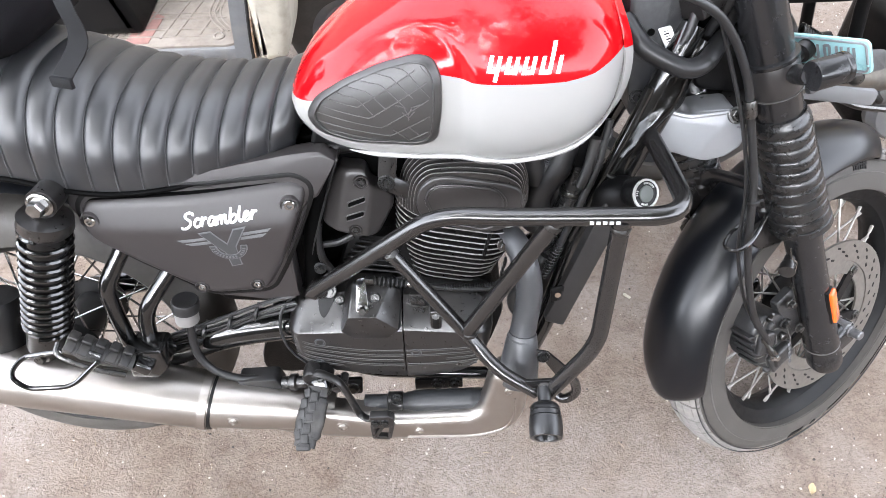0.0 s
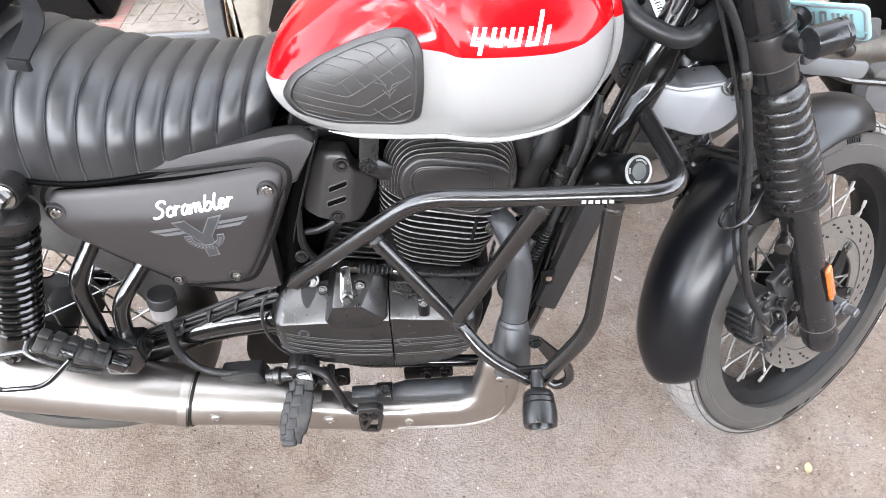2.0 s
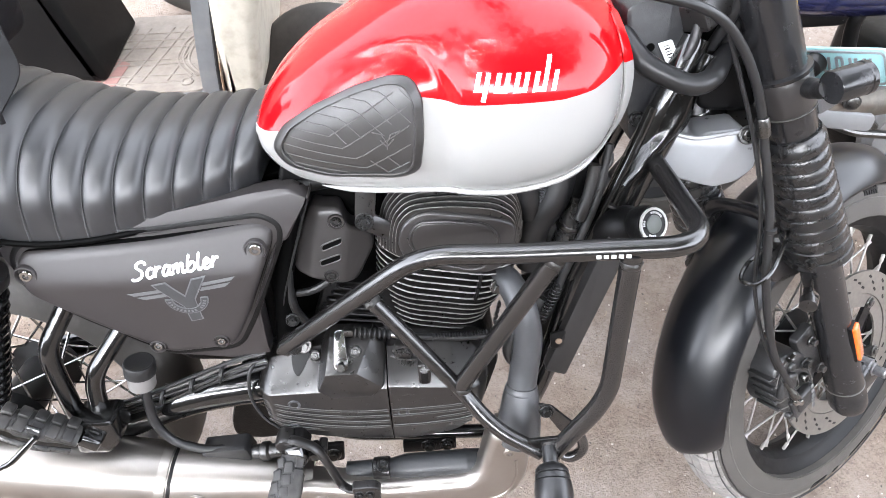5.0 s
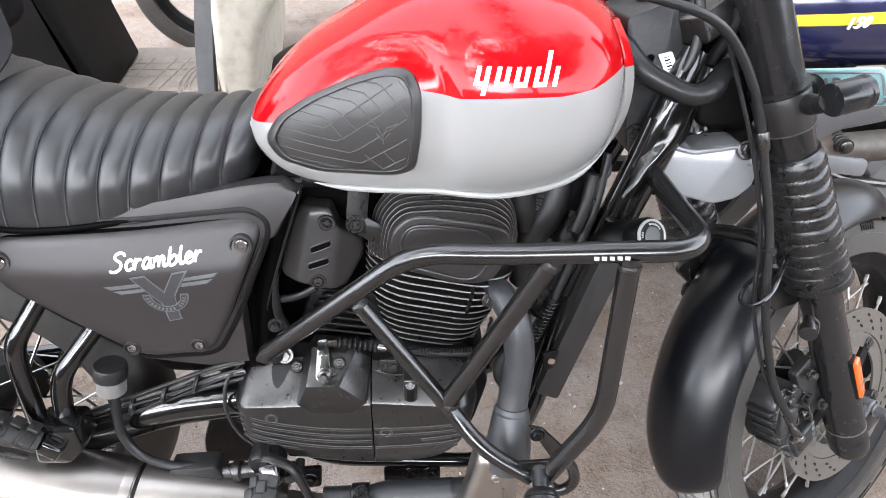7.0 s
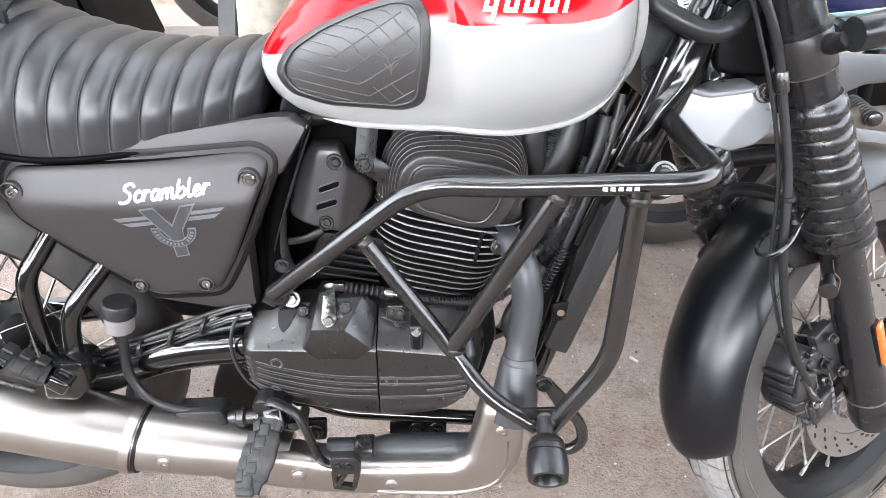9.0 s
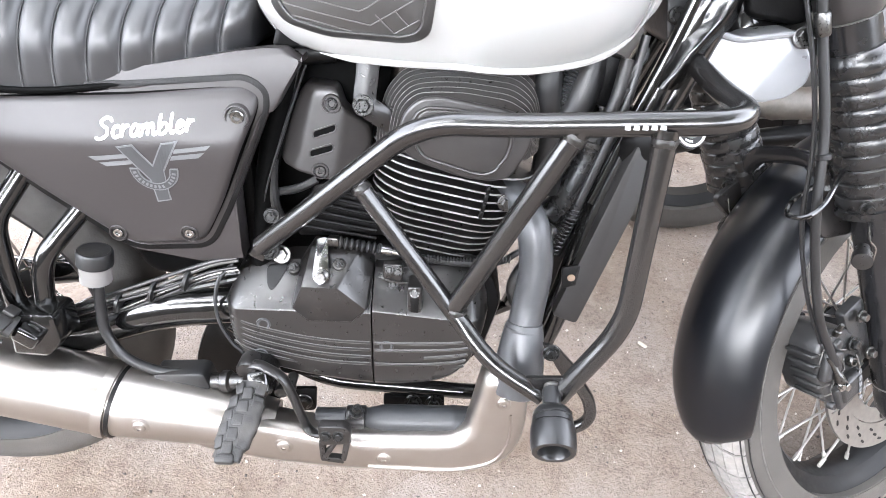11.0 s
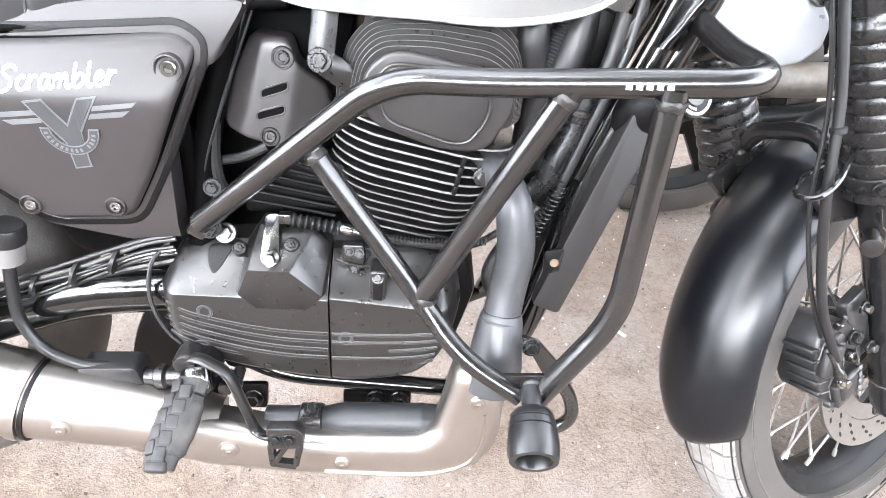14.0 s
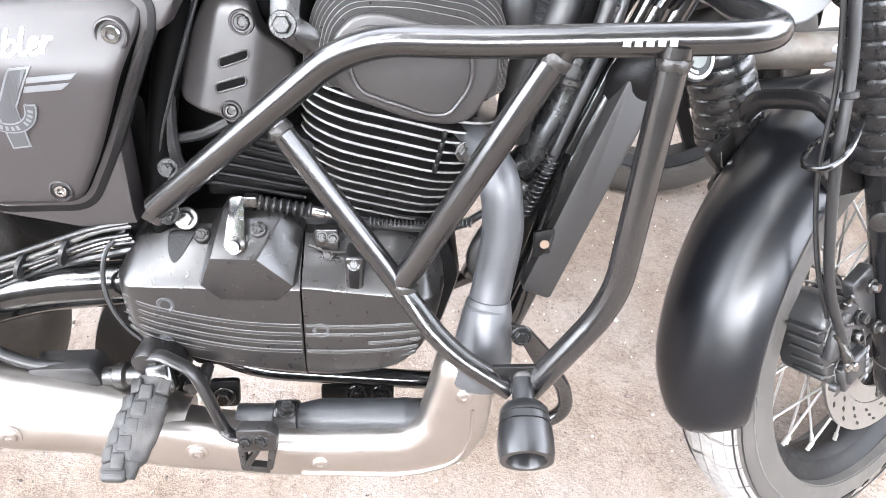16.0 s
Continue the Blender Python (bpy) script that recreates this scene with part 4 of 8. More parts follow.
# five raised lines run round both covers, bright where they are worn
for i in range(5):
    z0, z1, z2 = 0.4475 - 0.0098 * i, 0.4160 - 0.0113 * i, 0.4225 - 0.0098 * i
    rear = [(x, z0 + (z1 - z0) * g) for x, g in ((-0.2385, 0.0), (-0.220, 0.22), (-0.198, 0.45), (-0.154, 0.76), (-0.108, 0.95), (-0.0590, 1.0))]
    fore = [(x, z1 + (z2 - z1) * g) for x, g in ((-0.0540, 0.0), (-0.010, 0.06), (0.030, 0.35), (0.052, 0.66), (0.072 - 0.002 * i, 1.0))]
    if i == 2:
        fore = [(0.012, z1 + 0.001)] + fore[2:]
    for line, host in ((rear, clutch), (fore, gen)):
        pts = [(x, engine_y(x, z) + 0.0002 + 0.0040 * max(0.0, (0.392 - z) / 0.02) * (i == 4), z) for x, z in line]
        ridge = part("raised_line", tube(pts, 0.0030, 8, 6, squash=(0.75, 0.62)), engine_black, host)
        for dz in (-0.0019, 0.0019):
            part("worn_edge", tube([(x, y - 0.0009, z + dz) for x, y, z in pts], 0.0006, 5, 6), dust_line, ridge)
for x, z, host in ((-0.196, 0.4395, clutch), (-0.038, 0.4105, gen), (-0.204, 0.391, clutch)):
    part("screw_well", turned((x, FACE + 0.006, z), (x, FACE - 0.0016, z), [(0.0094, 0), (0.0094, 0.82), (0.0088, 0.98), (0.0078, 1.0), (0.0070, 0.90), (0.0045, 0.80), (0, 0.76)], 26), header_grey, host)
# the faceted hump round the clutch lever
bm = bmesh.new()
HEX = ((-0.1560, 0.4675), (-0.1413, 0.5014), (-0.0966, 0.5010), (-0.0628, 0.4688), (-0.0816, 0.4483), (-0.1375, 0.4482))
hex6 = [bm.verts.new((x, y, z)) for (x, z), y in zip(HEX, (-0.1622, -0.1655, -0.1655, -0.1622, -0.1592, -0.1592))]
skirt = [bm.verts.new((x, -0.150, z)) for x, z in ((-0.1600, 0.4655), (-0.0595, 0.4670), (-0.0800, 0.4440), (-0.1390, 0.4438))]
up = [bm.verts.new(p) for p in ((-0.1500, -0.118, 0.514), (-0.1345, -0.124, 0.537), (-0.074, -0.124, 0.534), (-0.0575, -0.118, 0.512))]
bk = [bm.verts.new(p) for p in ((-0.1500, -0.095, 0.514), (-0.1345, -0.095, 0.537), (-0.074, -0.095, 0.534), (-0.0575, -0.095, 0.512))]
bm.faces.new(hex6)
for a, b, c, d in ((hex6[1], up[1], up[2], hex6[2]), (hex6[0], up[0], up[1], hex6[1]), (hex6[2], up[2], up[3], hex6[3]), (up[0], bk[0], bk[1], up[1]), (up[1], bk[1], bk[2], up[2]), (up[2], bk[2], bk[3], up[3]),
                   (hex6[3], skirt[1], skirt[2], hex6[4]), (hex6[4], skirt[2], skirt[3], hex6[5]), (hex6[5], skirt[3], skirt[0], hex6[0])):
    bm.faces.new((a, b, c, d))
bm.faces.new((hex6[3], up[3], skirt[1]))
bm.faces.new((hex6[0], skirt[0], up[0]))
bmesh.ops.bevel(bm, geom=[e for e in bm.edges if len(e.link_faces) == 2], offset=0.0016, segments=2, affect="EDGES", profile=0.5)
part("cover_hump", bm, engine_black, clutch, sharp=22)
# hollow for the guard's foot in the cover's upper edge, a dark patch for its shade
part("cover_scallop", domed(dense(round2([(-0.196, 0.5045), (-0.1935, 0.487), (-0.1860, 0.4785), (-0.1780, 0.487), (-0.1640, 0.5105)], 0.006), 0.005), lambda x, z: engine_y(x, z) - 0.0007, 0.012, 0.0015, 4), engine_dark, clutch)
for x, y, z in ((-0.1585, -0.126, 0.506), (-0.0975, -0.140, 0.5215)):
    boss = part("screw_boss", turned((x, y + 0.012, z - 0.012), (x, y - 0.003, z + 0.002), [(0.0105, 0), (0.0092, 0.6), (0.0085, 0.92), (0.0076, 1.0), (0, 1.0)], 18), engine_black, clutch)
    part("cover_screw", bolt((x, y - 0.002, z + 0.001), (0, -0.85, 0.5), 0.0046, 0.004), dark_bolt, boss)
part("case_bolt", bolt((-0.1740, -0.122, 0.5225), (0.1, -0.9, 0.4), 0.0080, 0.009), zinc, clutch)
tower = part("screw_tower", plate(round2([(-0.012, 0.500), (-0.0105, 0.458), (-0.002, 0.450), (0.0065, 0.458), (0.008, 0.500)], 0.006), -0.1545, -0.115, 0.003, seg=3), engine_black, gen)
# the tower's hollow is a dark plate laid on it as shade
part("tower_hollow", plate(round2([(-0.0075, 0.488), (-0.0070, 0.462), (-0.002, 0.456), (0.0032, 0.462), (0.0040, 0.488)], 0.004), -0.1549, -0.150, 0.0004), engine_dark, tower)
part("tower_screw", bolt((-0.002, -0.153, 0.4915), (0, -0.9, 0.45), 0.0048, 0.004), dark_bolt, tower)
clip = part("cable_clip", plate(round2([(-0.043, 0.521), (-0.019, 0.521), (-0.019, 0.500), (-0.026, 0.484), (-0.033, 0.486), (-0.036, 0.497), (-0.043, 0.500)], 0.003), -0.136, -0.128, 0.0015), engine_black, gen)
for x, z in ((-0.030, 0.4925), (-0.035, 0.514), (-0.024, 0.512)):
    part("clip_bolt", bolt((x, -0.136, z), (0, -1, 0.3), 0.0040, 0.005), dark_bolt, clip)
part("clip_wire", tube([(-0.050, -0.132, 0.500), (-0.030, -0.138, 0.4975), (-0.008, -0.134, 0.494), (0.012, -0.128, 0.497)], 0.0016, 6), zinc, clip)

# clutch lever and cable
lever = part("clutch_lever", plate(round2([(-0.126, 0.563), (-0.112, 0.565), (-0.107, 0.512), (-0.118, 0.503), (-0.128, 0.512)], 0.005), -0.150, -0.144, 0.0015,
             m=Matrix.Translation((0, -0.012, 0)) @ Matrix.Translation((0, -0.15, 0.51)) @ Matrix.Rotation(radians(-38), 4, "X") @ Matrix.Translation((0, 0.15, -0.51))), chrome, bike, "bright zinc clutch release lever")
part("lever_boss", turned((-0.117, -0.125, 0.503), (-0.117, -0.168, 0.516), [(0.012, 0), (0.012, 0.55), (0.0095, 0.62), (0.0095, 0.8), (0.006, 0.85), (0.006, 1.0)], 20), zinc, lever)
part("cable_end", block((0.014, 0.012, 0.012), 0.002, Matrix.Translation((-0.105, -0.128, 0.548))), zinc, lever)
cable = part("clutch_cable", tube([(-0.045, -0.124, 0.536), (0.0, -0.124, 0.527), (0.048, -0.122, 0.519), (0.10, -0.118, 0.519), (0.135, -0.10, 0.53)], 0.0042, 10), hose_black, bike, "black clutch cable with a rubber bellows")
bm = bmesh.new()
m, ln = axis_frame((-0.100, -0.127, 0.546), (-0.045, -0.124, 0.536))
prof = []
for i in range(8):
    prof += [(0.0042, ln * i / 8), (0.0078, ln * (i + 0.35) / 8), (0.0078, ln * (i + 0.6) / 8)]
lathe(bm, prof + [(0.004, ln)], m, 14)
part("cable_bellows", bm, rubber, cable)
part("cable_ferrule", turned((-0.047, -0.124, 0.536), (-0.020, -0.124, 0.531), [(0.005, 0), (0.0062, 0.1), (0.0062, 0.5), (0.0045, 0.55), (0.0045, 1)], 14), chrome, cable)
bm = bmesh.new()
for i in range(26):
    f = i / 26
    p = Vector((0.012, -0.1232, 0.5245)).lerp(Vector((0.120, -0.113, 0.5235)), f) - Vector((0, 0, 0.005 * math.sin(math.pi * f)))
    q = p + Vector((0.0022, 0, 0))
    m, ln = axis_frame(p, q)
    lathe(bm, [(0.004, 0), (0.0058, 0.0006), (0.0058, 0.0018), (0.004, 0.0024)], m, 10)
part("cable_coil", bm, hose_black, cable)

# ---- cylinder, its fins and the head
CT = Matrix.Translation((0.040, 0, 0.545)) @ Matrix.Rotation(radians(11.5), 4, "Y")


def rsq(w, d, r, n=6):
    pts = []
    for cx, cy, a0 in ((w - r, d - r, 0), (-(w - r), d - r, 90), (-(w - r), -(d - r), 180), (w - r, -(d - r), 270)):
        for k in range(n + 1):
            a = radians(a0 + 90 * k / n)
            pts.append((cx + r * math.cos(a), cy + r * math.sin(a)))
    return pts


def slab(bm, z0, z1, w, d, r, inset=0.0, mats=(0, 0), dx=0.0):
    """A rounded slab of the cylinder: material index of its flats and of its rim."""
    rings = []
    for z, i in ((z0, inset), (z0 + 0.0004, 0), (z1 - 0.0004, 0), (z1, inset)):
        rings.append([bm.verts.new(CT @ Vector((x + dx, y, z))) for x, y in rsq(w - i, d - i, r)])
    n = len(rings[0])
    for j, (a, b) in enumerate(zip(rings, rings[1:])):
        for k in range(n):
            f = bm.faces.new((a[k], a[(k + 1) % n], b[(k + 1) % n], b[k]))
            f.material_index = mats[1]
    for ring_, k in ((rings[0], 0), (rings[-1], 0)):
        bm.faces.new(ring_).material_index = mats[0]


barrel_bm = bmesh.new()
slab(barrel_bm, -0.03, 0.145, 0.082, 0.088, 0.045, dx=-0.018)
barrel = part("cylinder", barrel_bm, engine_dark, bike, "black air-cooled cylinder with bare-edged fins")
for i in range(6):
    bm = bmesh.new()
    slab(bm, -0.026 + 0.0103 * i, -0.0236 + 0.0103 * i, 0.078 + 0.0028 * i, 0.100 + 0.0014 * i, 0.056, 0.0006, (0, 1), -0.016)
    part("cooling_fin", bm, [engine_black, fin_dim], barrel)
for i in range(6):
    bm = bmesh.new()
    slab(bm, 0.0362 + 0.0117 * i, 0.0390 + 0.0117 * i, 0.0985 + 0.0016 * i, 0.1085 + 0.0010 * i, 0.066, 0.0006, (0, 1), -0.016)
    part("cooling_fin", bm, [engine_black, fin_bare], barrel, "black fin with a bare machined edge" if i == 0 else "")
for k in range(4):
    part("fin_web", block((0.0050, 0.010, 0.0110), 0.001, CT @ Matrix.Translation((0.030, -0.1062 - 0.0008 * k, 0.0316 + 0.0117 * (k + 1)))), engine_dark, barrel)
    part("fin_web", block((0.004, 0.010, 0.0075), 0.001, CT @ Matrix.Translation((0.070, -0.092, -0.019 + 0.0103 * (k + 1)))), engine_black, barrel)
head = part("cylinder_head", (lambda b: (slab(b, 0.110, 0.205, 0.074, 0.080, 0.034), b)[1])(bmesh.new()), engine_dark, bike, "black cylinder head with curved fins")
# curved fins arching over the oval head cover, each further in and wider than the last
ARCH_IN = [(-0.030, 0.662), (-0.028, 0.690), (-0.022, 0.716), (-0.004, 0.7330), (0.020, 0.7350), (0.050, 0.7350), (0.103, 0.7275), (0.128, 0.712), (0.133, 0.690), (0.132, 0.656)]
ARCH_OUT = [(-0.056, 0.652), (-0.053, 0.688), (-0.042, 0.728), (-0.022, 0.752), (0.005, 0.7600), (0.050, 0.7620), (0.115, 0.757), (0.136, 0.738), (0.146, 0.706), (0.145, 0.650)]


def rim_plate(outline, y0, y1, bevel):
    bm = plate(outline, y0, y1, bevel, seg=1)
    bm.normal_update()
    for f in bm.faces:
        f.material_index = 0 if abs(f.normal.y) > 0.95 else 1
    return bm


for i in range(7):
    f = i / 6
    line = [(a[0] + (b[0] - a[0]) * f, a[1] + (b[1] - a[1]) * f) for a, b in zip(ARCH_IN, ARCH_OUT)]
    y = -0.1165 + 0.0062 * i
    part("head_fin", rim_plate(round2(line, 0.012, 4), y, y + 0.0026, 0.0004), [engine_black, fin_dim], head, sharp=30)
HC = [(-0.025, 0.688), (-0.019, 0.711), (0.000, 0.7285), (0.020, 0.7320), (0.101, 0.7180), (0.131, 0.706), (0.132, 0.676), (0.111, 0.637), (0.091, 0.630), (0.054, 0.633), (-0.006, 0.653), (-0.021, 0.668)]
hc = part("head_cover", plate(round2(HC, 0.014, 5), -0.1215, -0.09, 0.0045, seg=4), moulded_black, bike, "oval black cylinder head cover")
HCI = [(-0.010, 0.692), (-0.003, 0.711), (0.008, 0.7185), (0.037, 0.7180), (0.092, 0.710), (0.108, 0.692), (0.106, 0.668), (0.088, 0.642), (0.070, 0.640), (0.003, 0.660)]
bm = plate(round2(HCI, 0.012, 5), -0.1250, -0.115, 0.0045, seg=4)
part("cover_boss", bm, moulded_black, hc)
part("boss_rim", sweep(bmesh.new(), [Vector((x, -0.1238, z)) for x, z in round2(HCI, 0.012, 5)] + [Vector((-0.0096, -0.1238, 0.696))], 0.0022, 8), moulded_black, hc)

# breather shield behind the cylinder
SH = [(-0.136, 0.735), (-0.098, 0.733), (-0.090, 0.708), (-0.062, 0.684), (-0.060, 0.660), (-0.086, 0.617), (-0.110, 0.621), (-0.145, 0.630), (-0.170, 0.638), (-0.172, 0.660), (-0.156, 0.702)]


def shield_y(x, z):
    """The shield's face: a flat middle between two soft ridges, its sides and top laid back."""
    left, right = -0.124 + 0.24 * (z - 0.728), -0.091 + 0.16 * (z - 0.703)
    return -0.1060 + 0.55 * ease(left - x, 0.004) + 0.70 * ease(x - right, 0.003) - 0.10 * ease(0.006 - abs(x - right - 0.004), 0.002) + 0.45 * ease(z - 0.727, 0.004) + 0.10 * (z - 0.676)


shield = part("injector_shield", domed(dense(round2(SH, 0.008), 0.004), shield_y, 0.03, 0.004, 24), moulded_black, bike, "black moulded shield with two slots", sharp=40)
# slots are near-black plates on the face; their shade is in the colour
for ax, az, bx, bz in ((-0.127, 0.6765, -0.099, 0.6865), (-0.132, 0.6535, -0.103, 0.6625)):
    slot = round2([(ax, az - 0.0045), (bx, bz - 0.0045), (bx, bz + 0.0045), (ax, az + 0.0045)], 0.0042, 4)
    part("slot", domed(dense(slot, 0.003), lambda x, z: shield_y(x, z) - 0.0006, 0.004, 0.0004, 2), panel_shade, shield)
    part("slot_lip", sweep(bmesh.new(), [Vector((x, shield_y(x, z) - 0.0003, z)) for x, z in slot + slot[:1]], 0.0011, 6), moulded_black, shield)
for x, z, r in ((-0.1035, 0.7135, 0.0078), (-0.1195, 0.633, 0.0070)):
    cy = shield_y(x, z)
    part("screw_cup", turned((x, cy + 0.005, z), (x, cy - 0.0022, z), [(r * 1.5, 0), (r * 1.5, 0.8), (r * 1.4, 1), (r * 1.2, 1), (r * 1.1, 0.4), (0, 0.4)], 22), moulded_black, shield)
    part("shield_screw", cap_screw((x, cy + 0.0015, z), (0, -1, 0.1), r * 0.95, 0.004), dark_bolt if z > 0.7 else zinc, shield)
mount = part("engine_mount", tube([(-0.058, -0.090, 0.785), (-0.062, -0.096, 0.745), (-0.064, -0.100, 0.716), (-0.050, -0.100, 0.703), (-0.030, -0.095, 0.690)], 0.0125, 10, squash=(0.5, 1.1)), engine_black, bike, "black engine mounting strap")
part("mount_bolt", bolt((-0.066, -0.106, 0.714), (0, -1, 0.15), 0.0085, 0.008), dark_bolt, mount)
# hoses in the gap behind the shield
for pts, r, mat, label in (([(-0.140, -0.085, 0.765), (-0.160, -0.096, 0.700), (-0.178, -0.104, 0.640), (-0.180, -0.106, 0.585), (-0.168, -0.100, 0.545)], 0.0065, hose_black, "black rubber drain hose"),
                           ([(-0.128, -0.088, 0.770), (-0.150, -0.100, 0.712), (-0.171, -0.108, 0.655), (-0.190, -0.112, 0.600), (-0.196, -0.112, 0.560)], 0.0022, hose_black, "thin sheathed steel cable"),
                           ([(-0.176, -0.100, 0.600), (-0.150, -0.106, 0.608), (-0.125, -0.104, 0.620)], 0.0055, hose_black, "black rubber drain hose")):
    part("drain_hose" if r > 0.005 else "steel_cable", tube(pts, r, 10, 6), mat, bike, label)
# lower fins behind the guard
gear = part("starter_housing", plate(round2([(-0.165, 0.530), (-0.135, 0.610), (-0.045, 0.600), (-0.02, 0.535)], 0.012), -0.088, 0.02, 0.01), engine_dark, bike, "black finned housing behind the cylinder")
for i in range(6):
    part("housing_fin", tube([(-0.160 + 0.008 * i, -0.083, 0.545 + 0.0105 * i), (-0.140 + 0.006 * i, -0.099, 0.552 + 0.0105 * i), (-0.055, -0.101, 0.540 + 0.0105 * i)], 0.0024, 8), engine_dark, gear)
part("head_bolt", bolt((0.108, -0.114, 0.601), (0.1, -1, 0.1), 0.0075, 0.009), zinc, barrel)

# ---- exhaust
header = part("exhaust_header", tube([(0.105, -0.06, 0.600), (0.122, -0.105, 0.606), (0.138, -0.140, 0.585), (0.146, -0.152, 0.537), (0.141, -0.160, 0.484), (0.134, -0.172, 0.440)], [0.018, 0.0195, 0.0205, 0.0208, 0.0208, 0.0210], 20), header_grey, bike, "matte grey exhaust header pipe")
part("header_sleeve", turned((0.1375, -0.167, 0.463), (0.131, -0.190, 0.372), [(0.0218, 0.0), (0.0228, 0.02), (0.0265, 0.2), (0.0315, 0.62), (0.0325, 0.96), (0.0305, 1.0), (0.02, 1.0)], 28), header_grey, header)
part("sleeve_band", turned((0.1368, -0.1685, 0.458), (0.1362, -0.170, 0.452), [(0.0228, 0), (0.0242, 0.3), (0.0242, 0.7), (0.0228, 1)], 28), header_grey, header)
ES = [(-0.300, 0.322), (-0.262, 0.321), (-0.193, 0.311), (-0.120, 0.297), (-0.069, 0.291), (0.054, 0.296), (0.072, 0.314), (0.089, 0.402), (0.126, 0.410), (0.149, 0.368), (0.147, 0.300), (0.131, 0.262), (0.094, 0.237), (0.040, 0.230), (-0.10, 0.232), (-0.200, 0.242), (-0.300, 0.262)]
ex = part("exhaust_shield", plate(round2(ES, 0.022, 5), -0.2055, -0.165, 0.018, seg=6), steel, bike, "brushed stainless steel exhaust heat shield", sharp=50)
part("shield_cone", turned((-0.414, -0.172, 0.321), (-0.190, -0.170, 0.283), [(0.0485, 0), (0.0482, 0.06), (0.0465, 0.25), (0.0435, 0.5), (0.0385, 0.8), (0.0330, 1.0), (0.0, 1.0)], 48), steel, ex)
for x, face, z in ((-0.354, -0.2170, 0.3125), (-0.172, -0.2055, 0.277), (-0.039, -0.2045, 0.261), (0.116, -0.2045, 0.363)):
    part("shield_screw", turned((x, face, z), (x, face - 0.006, z), [(0.0125, 0), (0.0122, 0.12), (0.0095, 0.18), (0.0085, 0.30), (0.0080, 0.60), (0.0065, 0.75), (0.0035, 0.75), (0.003, 0.4), (0, 0.4)], 18), steel, ex)
part("pressed_border", sweep(bmesh.new(), fillet([(-0.060, -0.2052, 0.246), (0.060, -0.2052, 0.244), (0.112, -0.2052, 0.262), (0.128, -0.2052, 0.300), (0.126, -0.2052, 0.345)], 0.03, 6), 0.0022, 8, squash=(1.0, 1.0)), steel, ex)
muf_a, muf_b = Vector((-0.410, -0.172, 0.320)), Vector((-0.800, -0.172, 0.418))
muffler = part("silencer", turned(muf_a, muf_b, [(0.044, -0.004), (0.0490, 0.0), (0.0508, 0.02), (0.0520, 0.3), (0.0530, 0.7), (0.050, 0.97), (0.035, 1.0)], 40), steel, bike, "brushed stainless steel silencer", sharp=50)
part("silencer_ring", turned(muf_a + Vector((0.010, 0, -0.0025)), muf_a + Vector((-0.006, 0, 0.0015)), [(0.044, 0), (0.0525, 0.08), (0.0530, 0.5), (0.0525, 0.92), (0.044, 1)], 40), steel, muffler)
# dark band that stands for the thin shadow beside the pale ring
part("strap", turned(muf_a + Vector((0.0165, 0, -0.0041)), muf_a + Vector((0.0105, 0, -0.0026)), [(0.044, 0), (0.0502, 0.1), (0.0502, 0.9), (0.044, 1)], 40), engine_dark, muffler, "thin dark band painted as the shadow at the joint")
cat = part("collector_pipe", turned((-0.135, -0.165, 0.291), (0.135, -0.165, 0.297), [(0.0155, 0), (0.0155, 0.26), (0.0168, 0.28), (0.0180, 0.30), (0.0208, 0.35), (0.0208, 0.68), (0.0215, 0.69), (0.0215, 0.71), (0.0205, 0.72), (0.0205, 1)], 32), collector_black, bike, "dark grey collector pipe under the engine")
part("pipe_clamp", turned((-0.094, -0.165, 0.292), (-0.066, -0.165, 0.2927), [(0.0165, 0), (0.0190, 0.06), (0.0190, 0.94), (0.0165, 1)], 24), engine_black, cat)
part("clamp_lug", block((0.020, 0.016, 0.012), 0.002, Matrix.Translation((-0.078, -0.178, 0.313)) @ Matrix.Rotation(radians(-30), 4, "X")), engine_black, cat)
part("clamp_bolt", bolt((-0.077, -0.181, 0.320), (0.2, -0.4, 1), 0.0065, 0.012), dark_bolt, cat)

# ---- engine guard
G = 0.0122
guard = part("guard_main_tube", sweep(bmesh.new(), fillet([(-0.190, -0.150, 0.548), (-0.010, -0.203, 0.711), (0.028, -0.211, 0.7265), (0.10, -0.223, 0.730), (0.322, -0.262, 0.752), (0.322, -0.150, 0.755), (0.310, -0.085, 0.772)],
             [0, 0.04, 0.03, 0.05, 0.055, 0.03, 0], 9), G, 18), guard_black, bike, "black powder-coated tubular engine guard")
part("guard_brace", bent([(-0.066, -0.178, 0.648), (0.050, -0.200, 0.490), (0.092, -0.232, 0.446), (0.154, -0.250, 0.414)], G * 0.88, 0.05, 18), guard_black, guard)
part("guard_strut", bent([(0.1650, -0.2338, 0.7372), (0.048, -0.200, 0.502)], G, 0.02, 18), guard_black, guard)
part("guard_front_leg", bent([(0.2400, -0.2505, 0.7400), (0.2335, -0.257, 0.540), (0.222, -0.257, 0.505), (0.170, -0.252, 0.414)], G, 0.025, 18), guard_black, guard)
